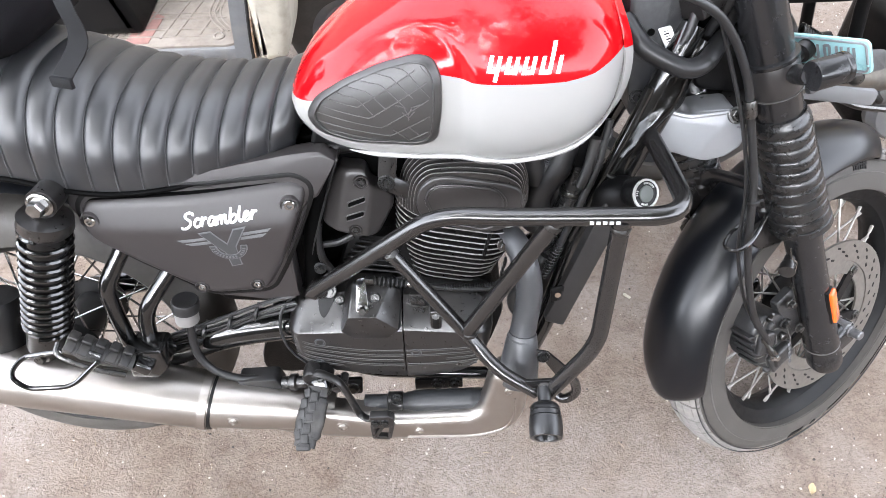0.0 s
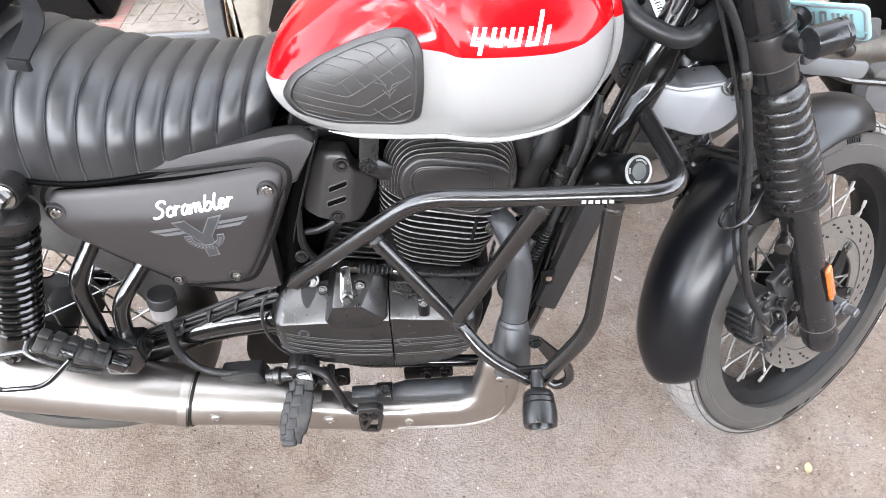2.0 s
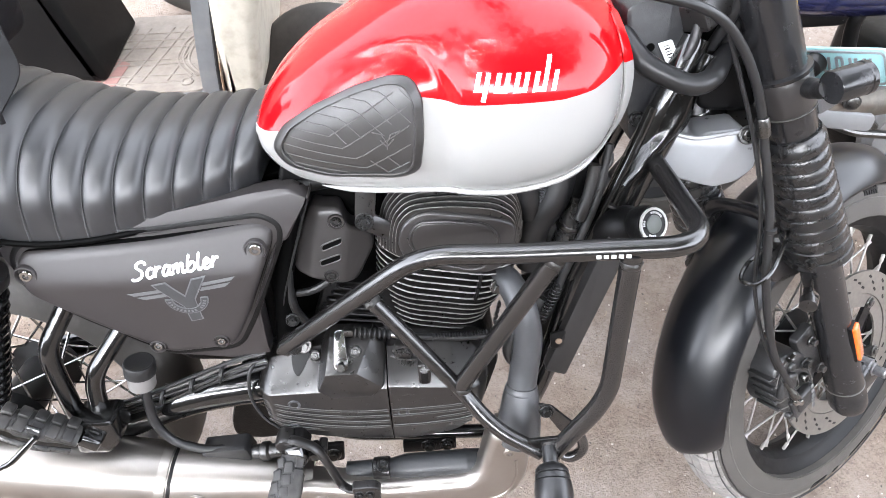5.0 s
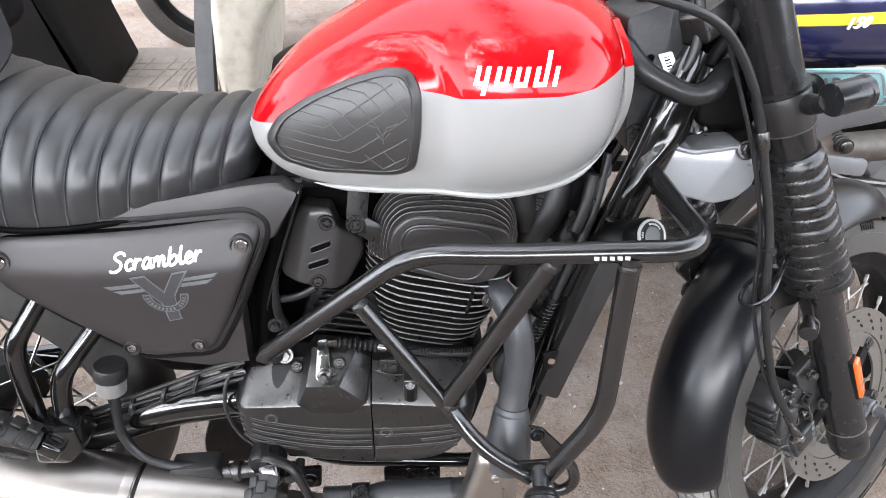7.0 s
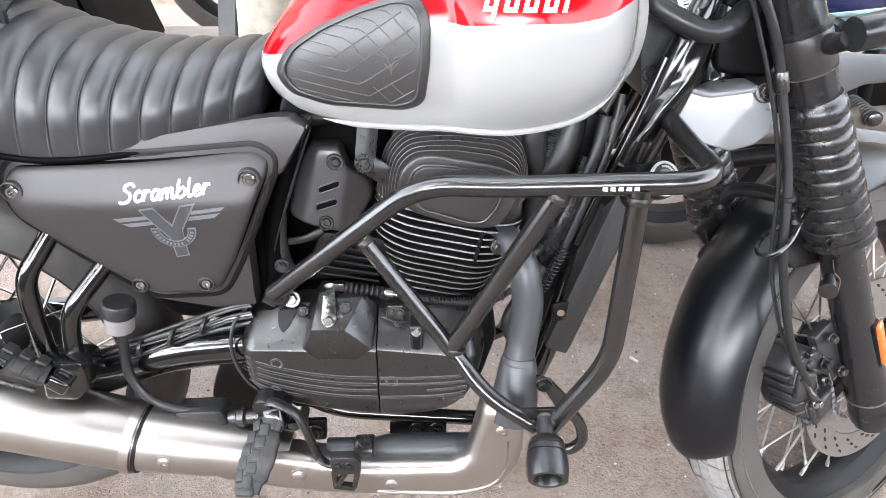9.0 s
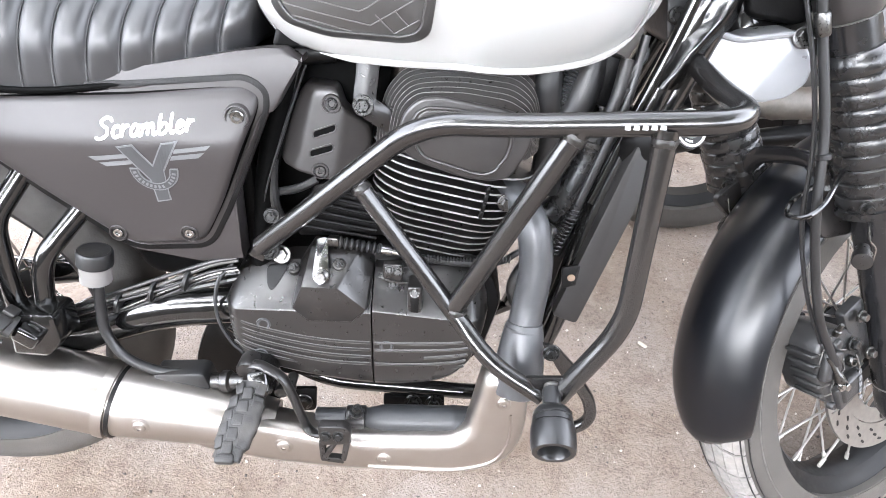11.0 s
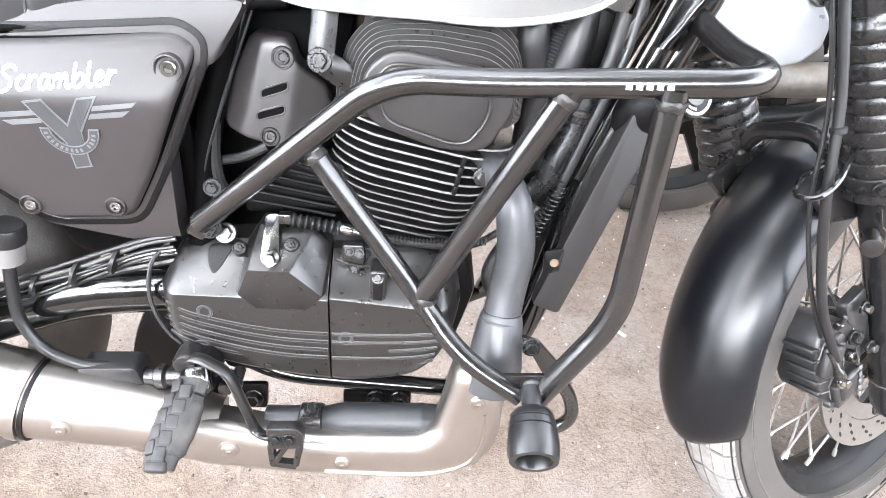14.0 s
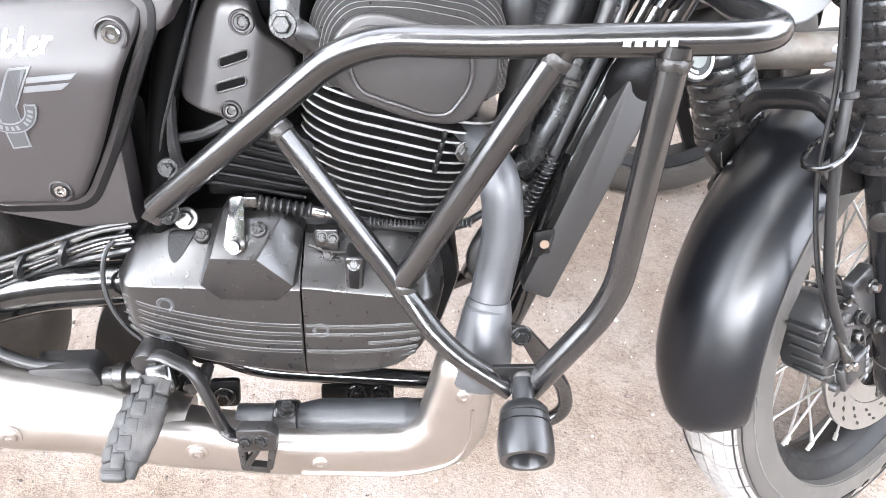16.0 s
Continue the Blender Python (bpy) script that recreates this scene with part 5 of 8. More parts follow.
for p, d, r in (((-0.061, -0.180, 0.641), (0.5, -0.1, -0.8), 0.0122), ((0.1575, -0.2330, 0.7220), (0.45, 0, 0.85), 0.0128), ((0.0495, -0.201, 0.4985), (0.3, 0, 0.9), 0.0132), ((0.2395, -0.252, 0.7275), (0, 0, 1), 0.0128)):
    p, d = Vector(p), Vector(d).normalized()
    bm = turned(p - d * 0.0045, p + d * 0.0045, [(r * 0.88, 0), (r * 0.97, 0.4), (r, 0.75), (r * 0.92, 1.0)], 18)
    for v in bm.verts:
        v.co += 0.0017 * noise.noise_vector(v.co * 260)
    part("weld_bead", bm, weld_grey, guard)
part("guard_foot", plate(round2([(-0.208, 0.535), (-0.190, 0.562), (-0.176, 0.556), (-0.190, 0.525)], 0.004), -0.150, -0.135, 0.003), guard_black, guard)
part("foot_bolt", bolt((-0.182, -0.145, 0.540), (0.1, -1, 0.2), 0.008, 0.008), dark_bolt, guard)
part("foot_bolt", bolt((-0.176, -0.140, 0.585), (0.1, -1, 0.2), 0.0065, 0.008), dark_bolt, guard)
part("gusset", plate(round2([(0.132, 0.443), (0.194, 0.446), (0.182, 0.415), (0.153, 0.414)], 0.003), -0.253, -0.248, 0.001), guard_black, guard)
sa, sb = Vector((0.164, -0.244, 0.430)), Vector((0.160, -0.324, 0.399))
slider = part("guard_slider", turned(sa, sb, [(0.0105, 0), (0.0105, 0.36), (0.01815, 0.4), (0.022, 0.46), (0.02255, 0.52), (0.02145, 0.53), (0.0231, 0.545), (0.02365, 0.62), (0.02255, 0.63), (0.02442, 0.645), (0.02552, 0.8), (0.02508, 0.93), (0.02365, 1.0), (0.01815, 1.0), (0.0165, 0.97), (0.01595, 0.72), (0.0, 0.72)], 36), slider_plastic, bike, "black plastic crash slider on the guard")
part("slider_weld", turned(sa + (sb - sa) * 0.02, sa + (sb - sa) * 0.10, [(0.0105, 0), (0.013, 0.3), (0.0128, 0.7), (0.0108, 1)], 18), weld_grey, slider)
part("guard_stay", plate(round2([(0.156, 0.455), (0.176, 0.449), (0.213, 0.407), (0.202, 0.388), (0.190, 0.398)], 0.004), -0.202, -0.196, 0.0015), guard_black, guard)
part("stay_bolt", bolt((0.168, -0.203, 0.443), (0, -1, 0.2), 0.007, 0.007), dark_bolt, guard)
part("stay_tube", bent([(0.205, -0.190, 0.395), (0.232, -0.172, 0.346), (0.240, -0.168, 0.310), (0.215, -0.165, 0.285), (0.195, -0.14, 0.300)], 0.0085, 0.018, 14), guard_black, guard)
# maker's mark on the guard's top tube, drawn as plain bars
for i in range(5):
    bm = bmesh.new()
    x = 0.1990 + 0.0078 * i
    y, z = -0.2425 - (x - 0.186) * 0.165 - 0.0112, 0.7412 + 0.085 * (x - 0.200)
    bar(bm, (x, y, z), (x + 0.0050, y - 0.0009, z), 0.0042, 0.0010, up=(0, -1, 0.35))
    part("mark_bar", bm, decal_print, guard, "small white printed mark", smooth=False)

# ---- steering: everything on the fork is turned to the machine's left
RAKE, STEER, U0 = radians(24.2), radians(30.0), 0.690
fa = Vector((-math.sin(RAKE), 0, math.cos(RAKE)))
fu0 = Vector((math.cos(RAKE), 0, math.sin(RAKE)))
fu = fu0 * math.cos(STEER) + Vector((0, 1, 0)) * math.sin(STEER)
fv = -fu0 * math.sin(STEER) + Vector((0, 1, 0)) * math.cos(STEER)
FORK = Matrix((fu, fv, fa)).transposed().to_4x4()
FORK.translation = fu0 * U0
LP, LQ = 0.040, 0.103          # the legs' offset ahead of the steering axis and to the sides
HUB = Vector((0.106, 0, -0.020))


def leg(side):
    q = side * LQ
    lower = part("fork_lower", turned((LP, q, 0.345), (LP, q, -0.060), [(0.030, 0), (0.0285, 0.05), (0.0280, 0.55), (0.0295, 0.60), (0.0300, 0.86), (0.0295, 0.90), (0.0305, 0.905), (0.0305, 0.97), (0.026, 1.0)], 28), fork_black, bike, "satin black fork leg", at=FORK)
    part("axle_lug", block((0.075, 0.034, 0.050), 0.012, Matrix.Translation((LP + 0.036, q, -0.020)), seg=3), fork_black, lower, at=FORK)
    prof = []
    n = 10
    for i in range(n):
        f = i / n
        r = 0.0375 + 0.0065 * f
        prof += [(r * 0.955, f), (r * 1.0, f + 0.10 / n), (r * 1.025, f + 0.45 / n), (r * 1.035, f + 0.80 / n), (r * 1.0, f + 0.94 / n)]
    prof = [(0.034, -0.04)] + prof + [(0.046, 1.0), (0.047, 1.05), (0.040, 1.06)]
    part("fork_boot", turned((LP, q, 0.512), (LP, q, 0.318), prof, 32), boot_rubber, bike, "ribbed black rubber fork boot", at=FORK)
    part("leg_ring", turned((LP, q, 0.004), (LP, q, -0.001), [(0.0290, 0), (0.0307, 0.3), (0.0307, 0.7), (0.0290, 1)], 28), dust_line, lower, at=FORK)
    part("boot_clamp", turned((LP, q, 0.316), (LP, q, 0.305), [(0.036, 0), (0.040, 0.2), (0.040, 0.8), (0.036, 1)], 28), fork_black, lower, at=FORK)
    part("boot_clamp_bolt", bolt((LP - 0.044, q - 0.022, 0.330), (-0.5, -1, 0), 0.006, 0.008), dark_bolt, lower, at=FORK)
    up = part("fork_upper", turned((LP, q, 0.500), (LP, q, 0.80), [(0.0310, 0), (0.0310, 1)], 28), fork_black, bike, "black fork upper tube", at=FORK)
    part("signal_collar", turned((LP, q, 0.556), (LP, q, 0.604), [(0.0325, 0), (0.0345, 0.06), (0.0345, 0.9), (0.0325, 1)], 28), moulded_black, up, at=FORK)
    for z in (0.5555, 0.6045):
        part("collar_edge", turned((LP, q, z - 0.0012), (LP, q, z + 0.0012), [(0.0325, 0), (0.0342, 0.3), (0.0342, 0.7), (0.0325, 1)], 28), dust_line, up, at=FORK)
    part("stanchion_ring", turned((LP, q, 0.604), (LP, q, 0.612), [(0.031, 0), (0.0365, 0.2), (0.0365, 0.8), (0.031, 1)], 28), fork_black, up, at=FORK)
    return lower, up


right_lower, right_upper = leg(-1)
left_lower, left_upper = leg(1)
for r in (0.540, 0.720):
    part("fork_clamp", plate(round2([(-0.035, r - 0.018), (0.075, r - 0.018), (0.075, r + 0.018), (-0.035, r + 0.018)], 0.006), -0.085, 0.085, 0.006), engine_black, bike, "black fork yoke", at=FORK)
# reflector
part("side_reflector", block((0.020, 0.008, 0.074), 0.0035, Matrix.Translation((LP + 0.009, -LQ - 0.031, 0.116)) @ Matrix.Rotation(radians(18), 4, "Z"), seg=3), amber, right_lower, "amber side reflector", at=FORK)
part("reflector_back", block((0.023, 0.006, 0.078), 0.002, Matrix.Translation((LP + 0.0075, -LQ - 0.0265, 0.116)) @ Matrix.Rotation(radians(18), 4, "Z")), engine_dark, right_lower, at=FORK)
# axle
part("axle_nut", turned((HUB.x - 0.010, -0.085, HUB.z + 0.010), (HUB.x - 0.010, -0.140, HUB.z + 0.010), [(0.019, 0), (0.019, 0.12), (0.0165, 0.14), (0.0165, 0.55), (0.0120, 0.58), (0.0120, 0.64), (0.0088, 0.66), (0.0088, 0.97), (0.0070, 1), (0, 1)], 12), axle_steel, right_lower, "bright axle nut", at=FORK)

# ---- front wheel
wheel = part("front_wheel", lathe(bmesh.new(), [(0.020, -0.062), (0.034, -0.060), (0.052, -0.050), (0.052, -0.044), (0.026, -0.036), (0.024, 0.03), (0.05, 0.04), (0.05, 0.046), (0.03, 0.058), (0.018, 0.062)], Matrix.Rotation(radians(-90), 4, "X"), 36), rim_black, bike, "spoked front wheel with black rim", at=FORK @ Matrix.Translation(HUB))
WH = FORK @ Matrix.Translation(HUB)
turn_y = Matrix.Rotation(radians(-90), 4, "X")
TR = 0.333


def tyre_profile(R, w, rim):
    pts = []
    for k in range(25):
        a = math.pi * k / 24
        c, s = math.cos(a), math.sin(a)
        y = w * (abs(c) ** 0.75) * (1 if c > 0 else -1)
        r = rim + (R - rim) * (s ** 0.72)
        pts.append((r, -y))
    return pts


part("rim", lathe(bmesh.new(), [(0.262, -0.036), (0.258, -0.039), (0.252, -0.037), (0.246, -0.030), (0.232, -0.024), (0.226, -0.014), (0.222, 0.0), (0.226, 0.014), (0.232, 0.024), (0.246, 0.030), (0.252, 0.037), (0.258, 0.039), (0.262, 0.036), (0.250, 0.0)], turn_y, 96, closed=True), rim_black, wheel, at=WH)
part("tyre", lathe(bmesh.new(), tyre_profile(TR, 0.051, 0.256), turn_y, 96, closed=True), tyre_rubber, wheel, "dusty black road tyre", at=WH)
# dusty tread blocks along the crown, with grooves between
bm = bmesh.new()
NB = 44
for i in range(NB):
    a0 = 2 * math.pi * i / NB
    for s in (-1, 1):
        for j, (y0, y1) in enumerate(((0.0012, 0.0168), (0.0180, 0.0314), (0.0322, 0.041))):
            sk0, sk1 = 0.55 * y0 / 0.05, 0.55 * y1 / 0.05
            d0, d1 = 0.006, 2 * math.pi / NB * (0.965 if (i + j) % 3 else 0.92)
            lo, hi = [], []
            def rad(y):
                return 0.256 + (TR - 0.256) * max(0.0, 1 - (y / 0.051) ** (1 / 0.375 * 1.0)) ** 0.36
            for y, a in ((y0, a0 + d0 + sk0 * 0.12), (y1, a0 + d0 + sk1 * 0.12), (y1, a0 + d1 + sk1 * 0.12), (y0, a0 + d1 + sk0 * 0.12)):
                r = rad(y)
                lo.append(bm.verts.new(((r - 0.002) * math.cos(a), s * y, (r - 0.002) * math.sin(a))))
                hi.append(bm.verts.new(((r + 0.003) * math.cos(a), s * y, (r + 0.003) * math.sin(a))))
            bm.faces.new(hi)
            for k in range(4):
                bm.faces.new((lo[k], lo[(k + 1) % 4], hi[(k + 1) % 4], hi[k]))
part("tyre_tread", bm, tread_rubber, wheel, "grey dusty tread pattern", at=WH, smooth=False)


def wall_y(r):
    """Half width of the tyre's wall at a radius."""
    return 0.051 * math.sqrt(max(0.0, 1 - min(1.0, (r - 0.256) / (TR - 0.256)) ** (2 / 0.72))) ** 0.75


for s_ in (-1, 1):
    radii = list(np.linspace(0.2585, 0.2885, 7))
    prof = [(r, s_ * (wall_y(r) + 0.0016)) for r in radii] + [(r, s_ * (wall_y(r) - 0.003)) for r in radii[::-1]]
    part("bead_ring", lathe(bmesh.new(), prof, turn_y, 96, closed=True), tyre_rubber, wheel, "smooth dusty band next to the rim", at=WH)
    part("bead_line", sweep(bmesh.new(), [Vector((0.2893 * math.cos(k * math.pi / 48), s_ * (wall_y(0.2893) + 0.0004), 0.2893 * math.sin(k * math.pi / 48))) for k in range(97)], 0.0010, 6), dusty_relief, wheel, at=WH)
weight_at = WH @ Matrix.Rotation(2.62, 4, "Y") @ Matrix.Translation((0.2640, -0.0425, 0))
part("wheel_weight", block((0.006, 0.0035, 0.030), 0.0012, Matrix.Rotation(radians(20), 4, "Z")), decal_print, wheel, "pale wheel weight clipped to the rim", at=weight_at)
for r_, y_ in ((0.311, 0.0470), (0.322, 0.0420)):
    for s_ in (-1, 1):
        part("sidewall_ring", sweep(bmesh.new(), [Vector((r_ * math.cos(k * math.pi / 48), s_ * y_, r_ * math.sin(k * math.pi / 48))) for k in range(97)], 0.0012, 6), rubber, wheel, at=WH)
# unreadable sidewall writing as raised bars
for start, count, hgt in ((-2.02, 3, 0.017), (-1.80, 1, 0.012), (-1.62, 5, 0.012), (-1.25, 8, 0.010), (-0.75, 9, 0.010), (0.3, 6, 0.014), (1.0, 3, 0.017), (2.35, 6, 0.012)):
    bm = bmesh.new()
    for i in range(count):
        a = start + 0.045 * i
        r = 0.3035
        for w_ in (-0.011, 0.011):
            aa = a + w_
            bar(bm, ((r - hgt / 2) * math.cos(aa), -wall_y(r - hgt / 2) - 0.0004, (r - hgt / 2) * math.sin(aa)), ((r + hgt / 2) * math.cos(aa), -wall_y(r + hgt / 2) - 0.0004, (r + hgt / 2) * math.sin(aa)), 0.004, 0.003, up=(0, 1, 0))
        a2 = a + 0.0225
        bar(bm, (r * math.cos(a - 0.024), -wall_y(r) - 0.0004, r * math.sin(a - 0.024)), (r * math.cos(a2), -wall_y(r) - 0.0004, r * math.sin(a2)), 0.003, 0.002, up=(0, 1, 0))
    part("sidewall_bars", bm, bead_black, wheel, "raised bars on the tyre wall", at=WH, smooth=False)
for i in range(36):
    a = 2 * math.pi * i / 36
    side_s = -1 if i % 2 else 1
    off = 0.42 if (i // 2) % 2 else -0.42
    p0 = Vector((0.046 * math.cos(a + off * 2.2), side_s * 0.046, 0.046 * math.sin(a + off * 2.2)))
    p1 = Vector((0.228 * math.cos(a), side_s * 0.006, 0.228 * math.sin(a)))
    bm = bmesh.new()
    sweep(bm, [p0, p1], 0.0020, 8)
    m, ln = axis_frame(p1 + (p0 - p1).normalized() * 0.020, p1)
    lathe(bm, [(0.0022, 0), (0.0034, 0.002), (0.0034, 0.02)], m, 8)
    part("spoke", bm, spoke_steel, wheel, at=WH)
# brake disc on the right
disc = part("brake_disc", lathe(bmesh.new(), [(0.118, -0.0025), (0.160, -0.0025), (0.160, 0.0025), (0.118, 0.0025)], Matrix.Translation((0, -0.058, 0)) @ turn_y, 96, closed=True), disc_steel, bike, "drilled steel brake disc", at=WH)
part("disc_carrier", lathe(bmesh.new(), [(0.092, -0.002), (0.117, -0.002), (0.117, 0.002), (0.092, 0.002)], Matrix.Translation((0, -0.057, 0)) @ turn_y, 64, closed=True), disc_steel, disc, at=WH)
for i in range(5):
    a = 2 * math.pi * i / 5 + 0.3
    bm = bmesh.new()
    bar(bm, (0.04 * math.cos(a), -0.055, 0.04 * math.sin(a)), (0.100 * math.cos(a + 0.25), -0.057, 0.100 * math.sin(a + 0.25)), 0.022, 0.006, up=(0, 1, 0))
    part("carrier_arm", bm, rim_black, disc, at=WH)
    part("carrier_bolt", bolt((0.104 * math.cos(a + 0.25), -0.060, 0.104 * math.sin(a + 0.25)), (0, -1, 0), 0.007, 0.005), zinc, disc, at=WH)
# slots are dark plates on the disc, coloured as the shade in holes
bm = bmesh.new()
for i in range(60):
    a = 2 * math.pi * i / 60
    r = (0.129, 0.139, 0.149)[i % 3]
    m = Matrix.Translation((r * math.cos(a), -0.0606, r * math.sin(a))) @ Matrix.Rotation(-a + radians(20), 4, "Y")
    plate(round2([(-0.0022, -0.005), (0.0022, -0.005), (0.0022, 0.005), (-0.0022, 0.005)], 0.002, 2), -0.0003, 0.0003, 0.0001, m=m, bm=bm, seg=1)
part("disc_slots", bm, engine_dark, disc, at=WH, smooth=False)
# caliper
CALIPER = FORK @ Matrix.Translation((-0.016, -0.012, 0.028)) @ Matrix.Scale(0.86, 4)
cal = part("brake_caliper", plate(round2([(-0.101, 0.085), (-0.092, 0.142), (-0.058, 0.165), (-0.008, 0.130), (0.008, 0.060), (-0.015, -0.002), (-0.068, 0.006), (-0.097, 0.040)], 0.014), -0.098, -0.030, 0.008, seg=3), caliper_black, bike, "black brake caliper with ribs", at=CALIPER)
for i in range(5):
    part("caliper_rib", block((0.030, 0.046, 0.006), 0.002, Matrix.Translation((-0.091, -0.074, 0.050 + 0.021 * i)) @ Matrix.Rotation(radians(25), 4, "Y")), caliper_black, cal, at=CALIPER)
part("caliper_bridge", block((0.052, 0.02, 0.040), 0.006, Matrix.Translation((-0.045, -0.104, 0.040)), seg=3), caliper_black, cal, at=CALIPER)
part("caliper_bridge", block((0.040, 0.016, 0.050), 0.006, Matrix.Translation((-0.075, -0.103, 0.105)) @ Matrix.Rotation(radians(30), 4, "Y"), seg=3), caliper_black, cal, at=CALIPER)
for p, r in (((-0.018, -0.102, 0.108), 0.010), ((0.006, -0.106, 0.150), 0.009), ((0.012, -0.106, 0.070), 0.009)):
    part("caliper_bolt", bolt(p, (0, -1, 0), r * 0.8, 0.010), dark_bolt if p[0] < 0 else zinc, cal, at=CALIPER)
part("caliper_mount", plate(round2([(-0.02, 0.165), (0.030, 0.170), (0.030, 0.05), (-0.01, 0.05)], 0.008), -0.096, -0.080, 0.004), caliper_black, cal, at=CALIPER)
part("banjo", turned((-0.082, -0.108, 0.130), (-0.073, -0.116, 0.076), [(0.0042, 0), (0.0052, 0.1), (0.0052, 0.6), (0.0078, 0.7), (0.0078, 0.95), (0.005, 1)], 14), zinc, cal, "dull metal hose fitting", at=CALIPER)
part("banjo_bolt", bolt((-0.072, -0.116, 0.068), (0, -1, 0), 0.007, 0.010), chrome, cal, at=CALIPER)
part("caliper_seam", sweep(bmesh.new(), [Vector((x, -0.0985, z)) for x, z in ((-0.078, 0.008), (-0.080, 0.052), (-0.066, 0.066), (-0.064, 0.098), (-0.052, 0.118))], 0.0013, 6), dust_line, cal, at=CALIPER)
part("caliper_seam", sweep(bmesh.new(), [Vector((x, -0.0985, z)) for x, z in ((-0.072, 0.010), (-0.030, 0.014), (-0.026, 0.048))], 0.0013, 6), dust_line, cal, at=CALIPER)
for pts in (((-0.086, 0.006), (-0.058, 0.003), (-0.056, 0.030)), ((-0.050, 0.118), (-0.030, 0.104), (-0.012, 0.120)), ((-0.066, 0.066), (-0.042, 0.070), (-0.040, 0.098)), ((-0.094, 0.120), (-0.078, 0.140), (-0.058, 0.150)), ((-0.012, 0.020), (-0.006, 0.050), (-0.010, 0.080))):
    part("caliper_edge", sweep(bmesh.new(), [Vector((x, -0.0990, z)) for x, z in pts], 0.0011, 6), dusty_relief, cal, at=CALIPER)
face = part("caliper_face", block((0.034, 0.012, 0.046), 0.004, Matrix.Translation((-0.062, -0.1035, 0.034)) @ Matrix.Rotation(radians(-4), 4, "Y"), seg=3), caliper_black, cal, at=CALIPER)
part("face_edge", sweep(bmesh.new(), [Vector((x, -0.1098, z)) for x, z in ((-0.078, 0.013), (-0.047, 0.011), (-0.0455, 0.055), (-0.0765, 0.057))], 0.0009, 6), dusty_relief, face, at=CALIPER)
for x0, z0, x1, z1 in ((-0.096, 0.052, -0.080, 0.046), (-0.098, 0.073, -0.080, 0.067), (-0.098, 0.094, -0.078, 0.088), (-0.096, 0.115, -0.074, 0.109), (-0.088, 0.135, -0.066, 0.129)):
    part("rib_edge", sweep(bmesh.new(), [Vector((x0, -0.0975, z0)), Vector((x1, -0.0990, z1))], 0.0012, 6), dusty_relief, cal, at=CALIPER)
for x, z, r in ((-0.048, 0.128, 0.0075), (-0.020, 0.050, 0.0065), (-0.083, 0.022, 0.0055), (-0.004, 0.098, 0.006)):
    boss = part("cast_boss", turned((x, -0.094, z), (x, -0.104, z), [(r * 1.4, 0), (r * 1.3, 0.6), (r * 1.1, 0.95), (r, 1.0), (0, 1.0)], 16), caliper_black, cal, at=CALIPER)
    part("boss_screw", bolt((x, -0.104, z), (0, -1, 0), r * 0.62, 0.003), zinc, boss, at=CALIPER)
part("bleed_nipple", turned((-0.050, -0.100, 0.150), (-0.046, -0.112, 0.172), [(0.006, 0), (0.006, 0.4), (0.004, 0.45), (0.004, 0.9), (0.003, 1)], 10), zinc, cal, at=CALIPER)
part("pad_pin", turned((-0.030, -0.100, 0.082), (-0.030, -0.110, 0.082), [(0.010, 0), (0.010, 0.6), (0.008, 1), (0.005, 1), (0.005, 0.6), (0, 0.6)], 18), zinc, cal, at=CALIPER)
bm = bmesh.new()
for i in range(5):
    bar(bm, (-0.036 + 0.002 * i, -0.1155, 0.012 + 0.012 * i), (-0.036 + 0.002 * i, -0.1155, 0.020 + 0.012 * i), 0.007, 0.001)
part("caliper_mark", bm, badge_grey, cal, "pale cast mark", at=CALIPER, smooth=False)

# ---- front fender
def fender_mesh():
    bm = bmesh.new()
    a0, a1, na, nq = radians(50), radians(169), 60, 26
    outer, inner = [], []
    for i in range(na + 1):
        a = a0 + (a1 - a0) * i / na
        end = min(1.0, min(i, na - i) / 9.0)
        wq = 0.073 * (0.55 + 0.45 * math.sqrt(max(0, 1 - (1 - end) ** 2)))
        row_o, row_i = [], []
        for j in range(nq + 1):
            t = math.sin((-1 + 2 * j / nq) * math.pi / 2 * 0.98)
            q = wq * t
            r = 0.376 - 0.064 * (1 - math.sqrt(max(0.0, 1 - 0.96 * t * t))) - 0.010 * (1 - end) ** 2
            if i in (0, na):
                r -= 0.004
            row_o.append(bm.verts.new((HUB.x + r * math.cos(a), q, HUB.z + r * math.sin(a))))
            r2 = r - 0.003
            row_i.append(bm.verts.new((HUB.x + r2 * math.cos(a), q * 0.97, HUB.z + r2 * math.sin(a))))
        outer.append(row_o)
        inner.append(row_i)
    for rows in (outer, inner):
        for a, b in zip(rows, rows[1:]):
            for k in range(nq):
                bm.faces.new((a[k], a[k + 1], b[k + 1], b[k]))
    for k in range(nq):
        bm.faces.new((outer[0][k], outer[0][k + 1], inner[0][k + 1], inner[0][k]))
        bm.faces.new((outer[-1][k], outer[-1][k + 1], inner[-1][k + 1], inner[-1][k]))
    for a, b, c, d in zip(outer, outer[1:], inner, inner[1:]):
        bm.faces.new((a[0], b[0], d[0], c[0]))
        bm.faces.new((a[nq], b[nq], d[nq], c[nq]))
    return bm


fender = part("front_fender", fender_mesh(), fender_black, bike, "matte black front fender, lightly scuffed", at=FORK, sharp=60)
